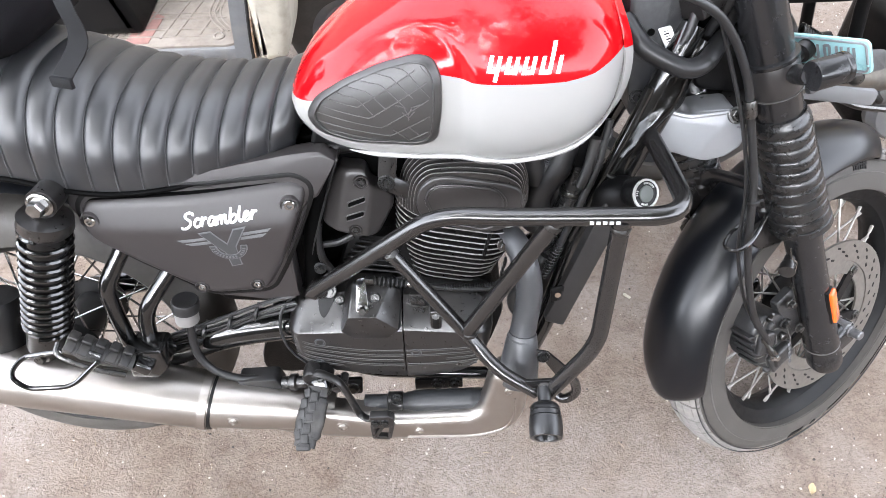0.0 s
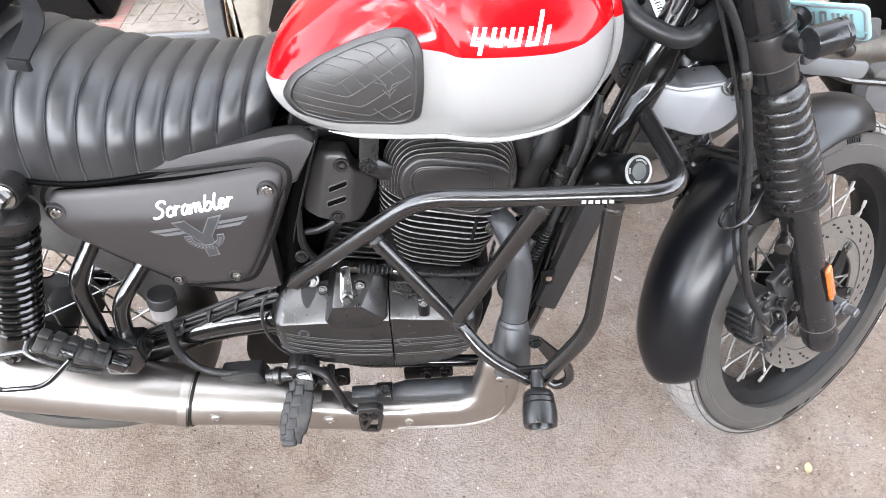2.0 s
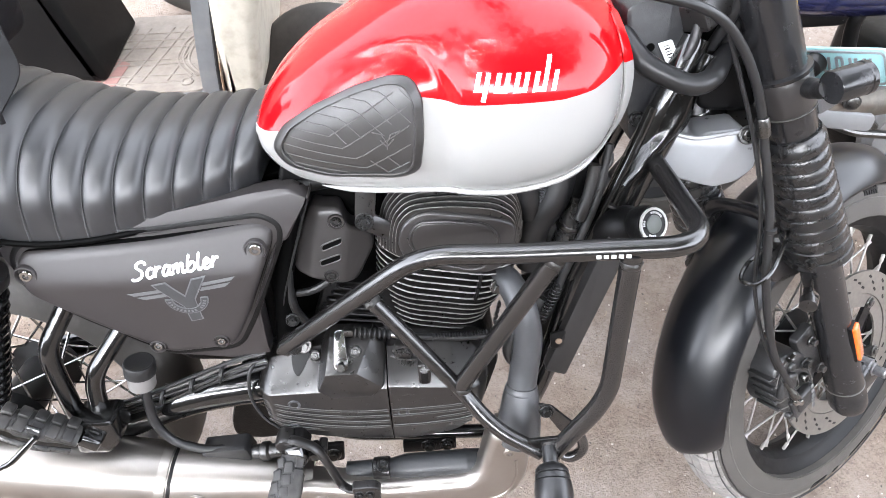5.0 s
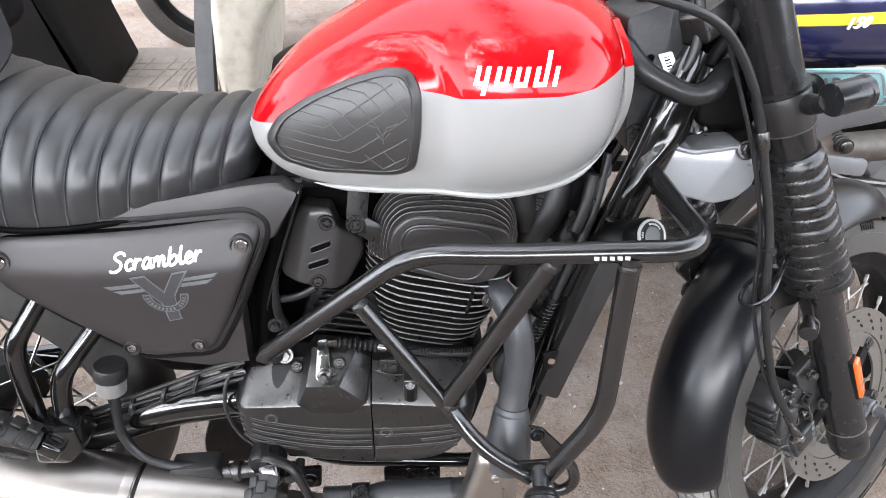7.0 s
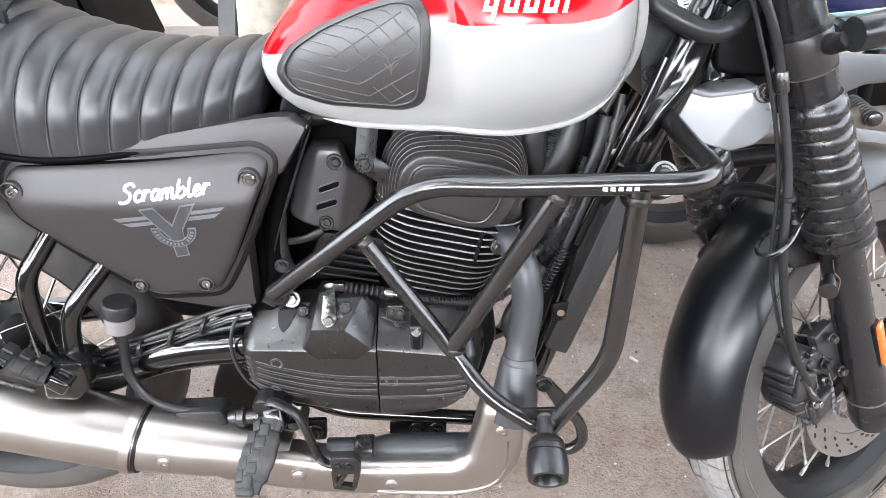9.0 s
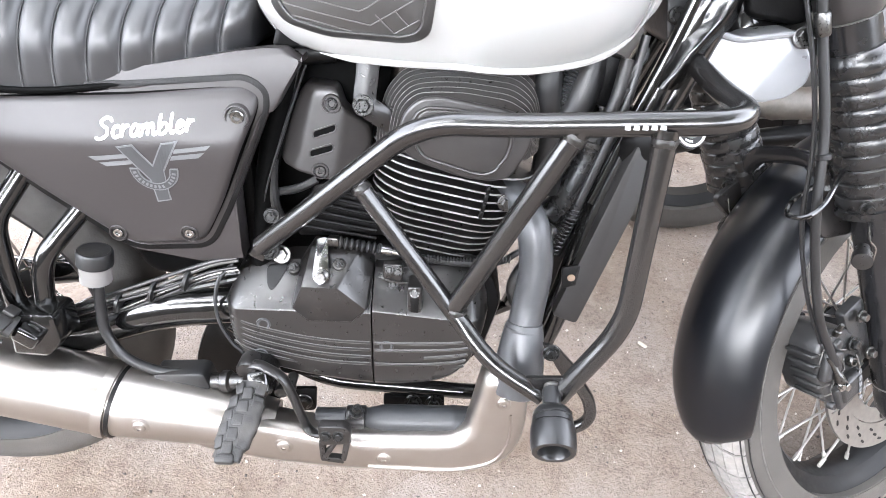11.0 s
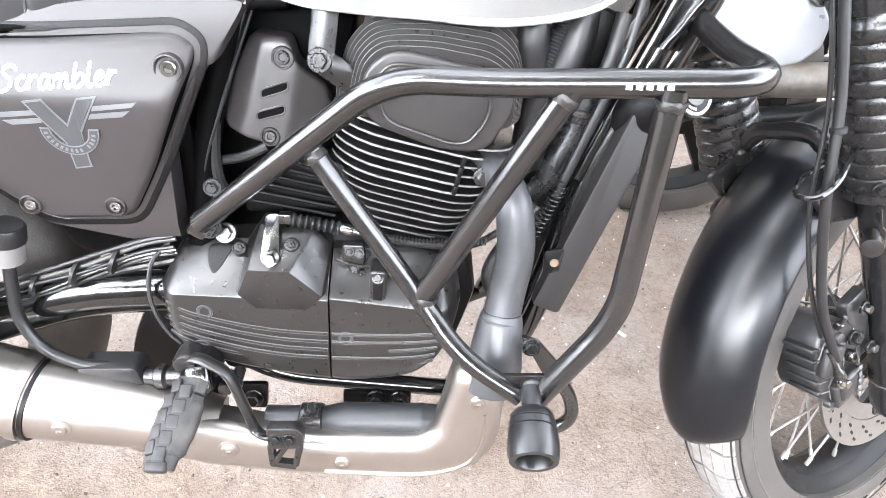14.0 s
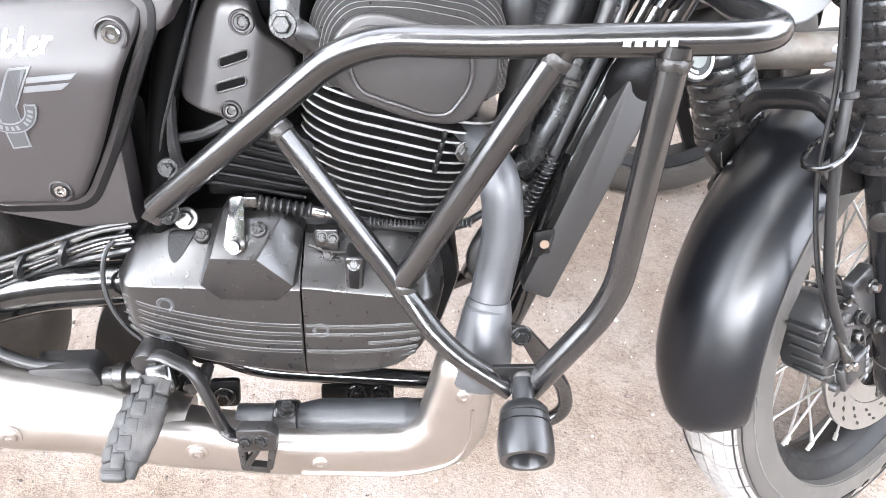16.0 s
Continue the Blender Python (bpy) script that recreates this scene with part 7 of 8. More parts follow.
for foot in ([(-0.118, 0.316), (-0.110, 0.314), (-0.110, 0.284), (-0.117, 0.286)], [(-0.086, 0.316), (-0.077, 0.316), (-0.084, 0.284), (-0.091, 0.283)],
             [(-0.117, 0.291), (-0.087, 0.288), (-0.087, 0.279), (-0.116, 0.283)], [(-0.101, 0.314), (-0.093, 0.314), (-0.108, 0.287), (-0.115, 0.288)]):
    part("pad_bar", plate(round2(foot, 0.002), -0.2355, -0.2265, 0.0016), engine_black, pad_)
for x in (-0.108, -0.092):
    part("pedal_bolt", bolt((x, -0.236, 0.327), (0, -1, 0.2), 0.0050, 0.005), dark_bolt, pad_)
mc = part("brake_cylinder", plate(round2([(-0.350, 0.362), (-0.280, 0.366), (-0.272, 0.340), (-0.285, 0.325), (-0.350, 0.340)], 0.008), -0.172, -0.140, 0.006), rubber, bike, "black rear brake master cylinder")
part("pushrod", turned((-0.275, -0.158, 0.343), (-0.210, -0.165, 0.352), [(0.011, 0), (0.011, 0.2), (0.015, 0.25), (0.015, 0.4), (0.011, 0.45), (0.009, 1.0)], 16), engine_black, mc)
res = part("fluid_reservoir", turned((-0.405, -0.150, 0.490), (-0.401, -0.150, 0.516), [(0.016, 0), (0.0185, 0.06), (0.0190, 1.0)], 28), fluid_white, bike, "small translucent brake fluid reservoir with black cap")
part("reservoir_cap", turned((-0.401, -0.150, 0.515), (-0.397, -0.150, 0.536), [(0.0205, 0), (0.0215, 0.06), (0.0215, 0.80), (0.0200, 0.95), (0.018, 0.97), (0.0165, 0.93), (0.0, 0.93)], 32), rubber, res)
part("reservoir_stay", tube([(-0.375, -0.135, 0.545), (-0.352, -0.125, 0.560)], 0.006, 10), engine_black, res)
part("reservoir_hose", tube([(-0.403, -0.150, 0.490), (-0.407, -0.152, 0.450), (-0.405, -0.156, 0.415), (-0.385, -0.160, 0.381), (-0.347, -0.162, 0.362), (-0.310, -0.160, 0.357)], 0.0068, 12), hose_black, res)
# swing arm
swing = part("swing_arm", sweep(bmesh.new(), spline([(-0.235, -0.115, 0.440), (-0.315, -0.118, 0.433), (-0.370, -0.119, 0.421), (-0.420, -0.120, 0.404), (-0.490, -0.122, 0.379), (-0.600, -0.122, 0.352), (-0.72, -0.122, 0.338)], 5), 0.0265, 14, squash=(1.0, 0.75)), tube_black, bike, "gloss black swing arm")
part("swing_arm_far", sweep(bmesh.new(), spline([(-0.235, 0.115, 0.440), (-0.315, 0.118, 0.433), (-0.370, 0.119, 0.421), (-0.420, 0.120, 0.404), (-0.490, 0.122, 0.379), (-0.600, 0.122, 0.352), (-0.72, 0.122, 0.338)], 5), 0.0265, 12, squash=(1.0, 0.75)), tube_black, bike, "gloss black swing arm")
for i, off in enumerate((0.028, 0.040)):
    part("brake_line", tube([(-0.235, -0.118, 0.455 + off), (-0.330, -0.122, 0.430 + off), (-0.430, -0.125, 0.395 + off), (-0.52, -0.125, 0.36 + off)], 0.0045, 8), hose_black, swing)
part("swing_pivot_cover", plate(round2([(-0.300, 0.440), (-0.235, 0.445), (-0.225, 0.255), (-0.305, 0.250), (-0.345, 0.262), (-0.346, 0.292), (-0.332, 0.335), (-0.306, 0.385)], 0.02), -0.055, 0.05, 0.01), engine_dark, bike, "black gearbox end cover")
# added backing plate that keeps the gap under the cover dark
part("gap_backing", plate(round2([(-0.215, 0.640), (-0.430, 0.640), (-0.415, 0.530), (-0.375, 0.458), (-0.215, 0.445)], 0.02), -0.070, 0.070, 0.01), engine_dark, bike, "dark plate added to fill the gap under the side cover")
rng = random.Random(4)
for i in range(5):
    lift, out = 0.030 + 0.006 * i, 0.004 * (i % 3)
    pts = [(-0.232, -0.118 - out, 0.462 + lift), (-0.268, -0.124 - out, 0.456 + lift), (-0.330, -0.126 - out, 0.431 + lift + rng.uniform(-0.004, 0.004)), (-0.390, -0.130 - out, 0.408 + lift + rng.uniform(-0.005, 0.005)), (-0.450, -0.130, 0.386 + lift), (-0.520, -0.126, 0.356 + lift)]
    part("brake_line", tube(pts, rng.choice((0.0022, 0.0030, 0.0036)), 8), (hose_black, zinc, hose_black, dust_line, hose_black)[i], swing)
for f in (0.2, 0.45, 0.7):
    c = Vector((-0.262, -0.124, 0.497)).lerp(Vector((-0.450, -0.130, 0.427)), f)
    part("cable_tie", turned(c + Vector((0.003, 0, -0.001)), c - Vector((0.003, 0, -0.001)), [(0.012, 0), (0.0165, 0.2), (0.0165, 0.8), (0.012, 1)], 14), hose_black, swing)
part("switch_wire", tube([(-0.240, -0.118, 0.505), (-0.256, -0.132, 0.488), (-0.261, -0.142, 0.458), (-0.256, -0.148, 0.430), (-0.243, -0.150, 0.402), (-0.229, -0.150, 0.384), (-0.227, -0.152, 0.360), (-0.236, -0.152, 0.345), (-0.262, -0.148, 0.340)], 0.0026, 8), hose_black, bike, "thin black switch wire behind the clutch cover")
# pillion hanger, peg and guard loop
hang = part("pillion_hanger", bent([(-0.470, -0.125, 0.632), (-0.507, -0.156, 0.575), (-0.510, -0.158, 0.535), (-0.505, -0.165, 0.420)], 0.0128, 0.03, 16), tube_black, bike, "gloss black tubular pillion footrest hanger")
part("hanger_tube", bent([(-0.410, -0.125, 0.585), (-0.456, -0.156, 0.530), (-0.467, -0.158, 0.500), (-0.474, -0.165, 0.420)], 0.0128, 0.03, 16), tube_black, hang)
part("hanger_block", plate(round2([(-0.500, 0.466), (-0.442, 0.466), (-0.440, 0.425), (-0.462, 0.402), (-0.507, 0.404)], 0.008), -0.195, -0.150, 0.006), tube_black, hang)
part("hanger_bolt", bolt((-0.474, -0.196, 0.440), (0, -1, 0.1), 0.009, 0.006), dark_bolt, hang)
RA, RB = Vector((-0.487, -0.200, 0.452)), Vector((-0.566, -0.216, 0.512))
rp = part("pillion_peg", tube([RA, RA.lerp(RB, 0.33), RA.lerp(RB, 0.66), RB], [0.0165, 0.0185, 0.0185, 0.0150], 18, 4, squash=(0.72, 1.20)), peg_rubber, bike, "folded rubber pillion footpeg with worn blocks")
tilt = math.degrees(math.atan2(RB.z - RA.z, RA.x - RB.x))
for i in range(5):
    for k in (-1, 1):
        c = RA.lerp(RB, 0.10 + 0.20 * i) + Vector((0.005, -0.010 * k - 0.004, 0.0125 - 0.003 * (k == 1)))
        part("peg_block", block((0.0150, 0.019, 0.0075), 0.0022, Matrix.Translation(c) @ Matrix.Rotation(radians(tilt), 4, "Y") @ Matrix.Rotation(radians(10 * k), 4, "X")), peg_rubber, rp)
part("peg_rail", tube([RA + Vector((-0.008, -0.020, -0.010)), RA.lerp(RB, 0.5) + Vector((-0.008, -0.024, -0.011)), RB + Vector((-0.006, -0.018, -0.008)), RB + Vector((-0.012, 0.0, 0.0))], 0.0040, 8), zinc, rp)
part("peg_clevis", block((0.030, 0.030, 0.022), 0.005, Matrix.Translation(RA + Vector((0.012, 0.004, -0.012))) @ Matrix.Rotation(radians(tilt), 4, "Y"), seg=3), tube_black, rp)
part("silencer_guard", bent([(-0.515, -0.225, 0.490), (-0.545, -0.222, 0.505), (-0.640, -0.222, 0.490), (-0.652, -0.250, 0.478), (-0.632, -0.254, 0.452), (-0.560, -0.254, 0.455), (-0.512, -0.240, 0.495)], 0.0038, 0.02, 10), tube_black, bike, "thin black wire guard over the silencer")
# rear shock absorber
SA, SB = Vector((-0.533, -0.160, 0.735)), Vector((-0.650, -0.165, 0.430))
shock = part("shock_absorber", turned(SA, SB, [(0.012, 0), (0.012, 0.07), (0.036, 0.09), (0.037, 0.14), (0.033, 0.16), (0.024, 0.17), (0.022, 0.75), (0.030, 0.78), (0.031, 0.90), (0.018, 0.93), (0.014, 1.0)], 28), engine_black, bike, "black rear shock absorber with coil spring")
m, ln = axis_frame(SA, SB)
coil_pts = []
for k in range(13 * 16 + 1):
    a = 2 * math.pi * k / 16
    f = k / (13 * 16)
    coil_pts.append(m @ Vector((0.0325 * math.cos(a), 0.0325 * math.sin(a), ln * (0.155 + 0.62 * (f ** 0.85)))))
part("coil_spring", sweep(bmesh.new(), coil_pts, 0.0048, 8), tube_black, shock)
part("shock_bolt", bolt(SA + Vector((0, -0.014, 0)), (0, -1, 0.1), 0.012, 0.018), chrome, shock)
part("shock_eye", turned(SA + Vector((0, -0.012, 0)), SA + Vector((0, 0.02, 0)), [(0.021, 0), (0.021, 1)], 22), engine_black, shock)
part("shock_foot_nut", bolt(SB + Vector((0, -0.012, 0.012)), (0, -1, 0.2), 0.009, 0.012), zinc, shock)
part("axle_adjuster", turned((-0.715, -0.130, 0.535), (-0.730, -0.150, 0.430), [(0.036, 0), (0.038, 0.06), (0.038, 0.3), (0.030, 0.32), (0.032, 0.9), (0.025, 1)], 24), rubber, bike, "black ribbed damper body")

# ---- rear wheel
RW = Matrix.Translation((-0.692, 0, 0.350))
rw = part("rear_wheel", lathe(bmesh.new(), [(0.02, -0.08), (0.05, -0.078), (0.06, -0.06), (0.035, -0.05), (0.035, 0.05), (0.06, 0.06), (0.05, 0.078), (0.02, 0.08)], turn_y, 32), rim_black, bike, "spoked rear wheel with black rim", at=RW)
part("rim", lathe(bmesh.new(), [(0.236, -0.052), (0.230, -0.055), (0.222, -0.050), (0.210, -0.040), (0.204, -0.02), (0.200, 0.0), (0.204, 0.02), (0.210, 0.040), (0.222, 0.050), (0.230, 0.055), (0.236, 0.052), (0.222, 0)], turn_y, 80, closed=True), rim_black, rw, at=RW)
part("tyre", lathe(bmesh.new(), tyre_profile(0.295, 0.058, 0.230), turn_y, 80, closed=True), tyre_rubber, rw, "dusty black rear tyre", at=RW)
for i in range(36):
    a = 2 * math.pi * i / 36
    s = -1 if i % 2 else 1
    off = 0.42 if (i // 2) % 2 else -0.42
    bm = bmesh.new()
    sweep(bm, [Vector((0.055 * math.cos(a + off * 2.2), s * 0.06, 0.055 * math.sin(a + off * 2.2))), Vector((0.205 * math.cos(a), s * 0.008, 0.205 * math.sin(a)))], 0.0022, 6)
    part("spoke", bm, chrome, rw, at=RW)
bm = bmesh.new()
n = 40
rows = []
for i in range(n + 1):
    a = radians(62 + 90 * i / n)
    row = []
    for r, y in ((0.352, -0.082), (0.356, -0.078), (0.366, -0.05), (0.370, 0.0), (0.366, 0.05), (0.356, 0.078), (0.352, 0.082), (0.353, 0.0)):
        row.append(bm.verts.new((r * math.cos(a), y, r * math.sin(a))))
    rows.append(row)
for a, b in zip(rows, rows[1:]):
    for k in range(8):
        bm.faces.new((a[k], a[(k + 1) % 8], b[(k + 1) % 8], b[k]))
bm.faces.new(rows[0]); bm.faces.new(rows[-1])
part("inner_fender", bm, fender_black, bike, "dusty black plastic inner rear fender", at=RW)
part("side_stand", bent([(-0.10, 0.13, 0.30), (-0.16, 0.22, 0.10), (-0.17, 0.30, 0.086)], 0.011, 0.02, 12), tube_black, bike, "black side stand")
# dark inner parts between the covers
# air box and rear tube: deep shade is put into their black
part("air_box", plate(round2([(-0.30, 0.54), (-0.30, 0.74), (-0.13, 0.785), (-0.03, 0.775), (-0.06, 0.60), (-0.16, 0.53)], 0.02), -0.060, 0.07, 0.01), panel_shade, bike, "black air box behind the side cover, coloured near black for shade")
part("rear_frame_plate", bent([(-0.150, -0.095, 0.775), (-0.190, -0.100, 0.62), (-0.212, -0.105, 0.44), (-0.215, -0.10, 0.36)], 0.014, 0.04, 12), panel_shade, bike, "black frame tube behind the engine, with shade put into its colour")
part("throttle_body", turned((-0.09, -0.02, 0.70), (0.0, -0.01, 0.68), [(0.03, 0), (0.034, 0.2), (0.034, 0.5), (0.026, 0.6), (0.026, 1)], 20), engine_dark, bike, "dark throttle body behind the cylinder")
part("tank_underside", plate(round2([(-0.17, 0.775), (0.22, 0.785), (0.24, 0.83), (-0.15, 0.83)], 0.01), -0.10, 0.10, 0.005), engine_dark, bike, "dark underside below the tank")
part("front_engine_hose", tube([(0.150, -0.02, 0.74), (0.190, -0.02, 0.70), (0.200, -0.03, 0.60), (0.180, -0.03, 0.50)], 0.026, 14), rubber, bike, "thick black coolant hose")

# steel spring round the cable in front of the cylinder
sp, sp0, sp1 = [], Vector((0.196, -0.112, 0.600)), Vector((0.172, -0.112, 0.535))
spm, spl = axis_frame(sp0, sp1)
for k in range(12 * 10 + 1):
    a = 2 * math.pi * k / 10
    sp.append(spm @ Vector((0.0068 * math.cos(a), 0.0068 * math.sin(a), spl * k / 120)))
part("cable_spring", sweep(bmesh.new(), sp, 0.0013, 6), dark_bolt, bike, "steel spring wrapped round a cable")
part("hose_seam", tube([(0.176, -0.112, 0.560), (0.166, -0.116, 0.535), (0.152, -0.118, 0.505)], 0.0007, 5), dust_line, bike)

for x, z in ((-0.128, 0.352), (-0.098, 0.350)):
    part("mount_plate_bolt", bolt((x, -0.128, z), (0, -1, 0.1), 0.0075, 0.008), dark_bolt, bike)
rail_plate = part("rail_bracket", plate(round2([(-0.048, 0.296), (-0.048, 0.270), (0.040, 0.273), (0.040, 0.298)], 0.004), -0.119, -0.113, 0.0015), engine_dark, bike, "black bracket bolted under the frame rail")
for x in (-0.005, 0.025):
    part("rail_bolt", bolt((x, -0.119, 0.286), (0, -1, 0.1), 0.0085, 0.009), dark_bolt, rail_plate)
tab = part("pedal_bracket", plate(round2([(-0.178, 0.306), (-0.143, 0.308), (-0.146, 0.268), (-0.181, 0.266)], 0.006), -0.124, -0.117, 0.0015), engine_dark, bike, "black bracket behind the brake pedal")
part("bracket_bolt", bolt((-0.162, -0.124, 0.284), (0, -1, 0.1), 0.0085, 0.009), zinc, tab)
part("bracket_arm", plate(round2([(-0.222, 0.320), (-0.200, 0.322), (-0.198, 0.268), (-0.208, 0.256), (-0.220, 0.262)], 0.008), -0.124, -0.117, 0.0015), engine_dark, tab)
part("peg_bracket", plate(round2([(-0.205, 0.385), (-0.165, 0.372), (-0.120, 0.360), (-0.085, 0.362), (-0.085, 0.338), (-0.120, 0.330), (-0.190, 0.335)], 0.008), -0.126, -0.112, 0.003), engine_dark, bike, "black footpeg bracket plate")

# ---------------------------------------------------------------- things behind the motorcycle
# ---- bag on the rear of the seat
bag = thing("travel_bag", LEAN @ pose(-0.655, -0.005, 0.890), "black nylon bag resting on the rear of the seat", "bag")
bm = bmesh.new()
bmesh.ops.create_icosphere(bm, subdivisions=5, radius=1)
for v in bm.verts:
    p = v.co.copy()
    s = Vector((math.copysign(abs(p.x) ** 0.6, p.x) * 0.165, math.copysign(abs(p.y) ** 0.6, p.y) * 0.130, math.copysign(abs(p.z) ** 0.65, p.z) * 0.090))
    s += 0.012 * noise.noise_vector(s * 11) + 0.004 * noise.noise_vector(s * 34)
    v.co = s + Vector((0, 0, 0.098))
part("bag_body", bm, bag_nylon, bag, sharp=180)


def ribbon(pts, w, across, th=0.0016):
    bm = bmesh.new()
    pts = spline(pts, 6)
    ac = Vector(across).normalized() * w / 2
    rows = []
    for i, p in enumerate(pts):
        t = (pts[min(i + 1, len(pts) - 1)] - pts[max(i - 1, 0)]).normalized()
        n = t.cross(ac).normalized() * th
        rows.append([bm.verts.new(q) for q in (p - ac, p + ac, p + ac + n, p - ac + n)])
    for a, b in zip(rows, rows[1:]):
        for k in range(4):
            bm.faces.new((a[k], a[(k + 1) % 4], b[(k + 1) % 4], b[k]))
    bm.faces.new(rows[0][::-1])
    bm.faces.new(rows[-1])
    return bm


part("bag_strap", ribbon([(0.14, -0.02, 0.18), (0.195, -0.07, 0.150), (0.223, -0.105, 0.089), (0.228, -0.112, 0.049), (0.198, -0.125, 0.008)], 0.030, (0.9, -0.35, -0.1)), webbing, bag, "dark webbing strap with a stitched end")
part("strap_end", block((0.034, 0.006, 0.014), 0.0015, Matrix.Translation((0.196, -0.128, 0.002)) @ Matrix.Rotation(radians(-20), 4, "Z")), webbing, bag)

rusty_steel = surface("rusty_silencer_steel", (0.085, 0.077, 0.066), 0.55, metal=0.4, vary=0.4, scale=40, bump=0.3, bump_scale=300, stain=(0.07, 0.045, 0.03), stain_scale=18, stain_amount=0.7)
# ---- parked scooter
rust_paint = surface("rusty_chipped_edge", (0.16, 0.10, 0.06), 0.8, vary=0.5, scale=60, bump=0.3, stain=(0.36, 0.33, 0.28), stain_scale=30, stain_amount=0.8)
scooter = thing("scooter", pose(-0.78, 1.20, 0), "worn cream scooter with dusty floor mat, parked behind the motorcycle", "scooter")
part("footboard", plate(round2([(-0.36, 0.26), (0.24, 0.26), (0.24, 0.305), (-0.36, 0.305)], 0.01), -0.215, 0.215, 0.008), grey_plastic, scooter, "dusty grey footboard")
mat_bm = plate(round2([(-0.22, -0.205), (0.20, -0.205), (0.205, 0.205), (-0.22, 0.205)], 0.03, 5), -0.312, -0.305, 0.003, m=Matrix.Rotation(radians(-90), 4, "X") @ Matrix.Scale(-1, 4, (0, 0, 1)))
for v in mat_bm.verts:
    v.co.z = abs(v.co.z)
fmat = part("floor_mat", mat_bm, mat_rubber, scooter, "dusty moulded rubber floor mat with raised lines")


def mat_line(pts, w=0.0035, mat_=None):
    return part("mat_ridge", sweep(bmesh.new(), [Vector((x, y, 0.3125)) for x, y in pts], w, 6, squash=(0.6, 1.0)), mat_ or mat_rubber, fmat)


random.seed(5)
for y in (-0.16, -0.125, -0.07, -0.045, 0.02, 0.06, 0.10):
    mat_line([(-0.15 + random.uniform(-0.03, 0.03), y), (0.13 + random.uniform(-0.04, 0.03), y)])
for x in (-0.13, -0.09, -0.02, 0.02, 0.09):
    mat_line([(x, -0.17 + random.uniform(0, 0.03)), (x + 0.07, 0.13)])
for k in (0.0, 0.016, 0.032):
    mat_line(fillet([(-0.20 + k, -0.20, 0), (-0.155 + k, -0.05, 0), (-0.19 + k, 0.20, 0)], 0.1, 6) and [(p.x, p.y) for p in fillet([(-0.20 + k, -0.20, 0), (-0.155 + k, -0.05, 0), (-0.19 + k, 0.20, 0)], 0.1, 6)], 0.004)
    mat_line([(p.x, p.y) for p in fillet([(0.19 - k, -0.14, 0), (0.125 - k, -0.06, 0), (0.135 - k, 0.06, 0), (0.19 - k, 0.12, 0)], 0.06, 6)], 0.004)
part("mat_patch", plate([(-0.09, 0.02), (-0.035, 0.06), (-0.05, 0.19), (-0.12, 0.19)], -0.3135, -0.312, 0.0005, m=Matrix.Rotation(radians(-90), 4, "X") @ Matrix.Scale(-1, 4, (0, 0, 1))), mat_red, fmat)
for ob in scooter.children_recursive:
    if ob.name.startswith("mat_patch"):
        for v in ob.data.vertices:
            v.co.z = abs(v.co.z)
part("mat_stud", lathe(bmesh.new(), [(0.017, 0.0), (0.017, 0.004), (0.012, 0.006), (0.010, 0.002), (0, 0.002)], Matrix.Translation((0.150, -0.165, 0.311)), 20), mat_rubber, fmat)


def shell(rows, th, axis=(1, 0, 0)):
    """A curved sheet of some thickness through rows of points."""
    bm = bmesh.new()
    off = Vector(axis) * th
    A = [[bm.verts.new(Vector(p)) for p in r] for r in rows]
    B = [[bm.verts.new(Vector(p) + off) for p in r] for r in rows]
    n, m_ = len(A), len(A[0])
    for G_ in (A, B):
        for i in range(n - 1):
            for k in range(m_ - 1):
                bm.faces.new((G_[i][k], G_[i][k + 1], G_[i + 1][k + 1], G_[i + 1][k]))
    for i in range(n - 1):
        bm.faces.new((A[i][0], A[i + 1][0], B[i + 1][0], B[i][0]))
        bm.faces.new((A[i][-1], A[i + 1][-1], B[i + 1][-1], B[i][-1]))
    for k in range(m_ - 1):
        bm.faces.new((A[0][k], A[0][k + 1], B[0][k + 1], B[0][k]))
        bm.faces.new((A[-1][k], A[-1][k + 1], B[-1][k + 1], B[-1][k]))
    return bm


def shield_rows(dx, w):
    rows = []
    for i in range(15):
        f = i / 14
        z = 0.27 + 0.75 * f
        x = 0.205 + 0.16 * f ** 1.4 + dx
        ww = w * (1 - 0.25 * f)
        rows.append([(x + 0.05 * (1 - abs(t) ** 2.2), ww * t, z) for t in np.linspace(-1, 1, 15)])
    return rows


part("inner_panel", shell(shield_rows(0.0, 0.232), 0.045), grey_plastic, scooter, "dusty grey plastic inner panel")
part("shield_edge", tube([(r[0][0] + 0.049, r[0][1] - 0.001, r[0][2]) for r in shield_rows(0.0, 0.236)], 0.0050, 8, 2), rubber, scooter)
part("chipped_edge", tube([(r[0][0] + 0.057, r[0][1] - 0.001, r[0][2]) for r in shield_rows(0.0, 0.236)], 0.0035, 8, 2), rust_paint, scooter)
APRON = [(0.265, 0.26), (0.350, 0.27), (0.378, 0.38), (0.392, 0.50), (0.420, 0.57), (0.480, 0.66), (0.520, 0.75), (0.58, 0.95), (0.38, 0.98), (0.300, 0.62), (0.270, 0.45)]
part("front_apron", plate(dense(round2(APRON, 0.02, 4), 0.03), -0.232, 0.232, 0.030, seg=5), cream_paint, scooter, "rust-stained cream front apron")
SW = Matrix.Translation((0.52, 0, 0.215))
sw = part("front_wheel", lathe(bmesh.new(), tyre_profile(0.215, 0.045, 0.13), turn_y, 48, closed=True), tyre_rubber, scooter, at=SW)
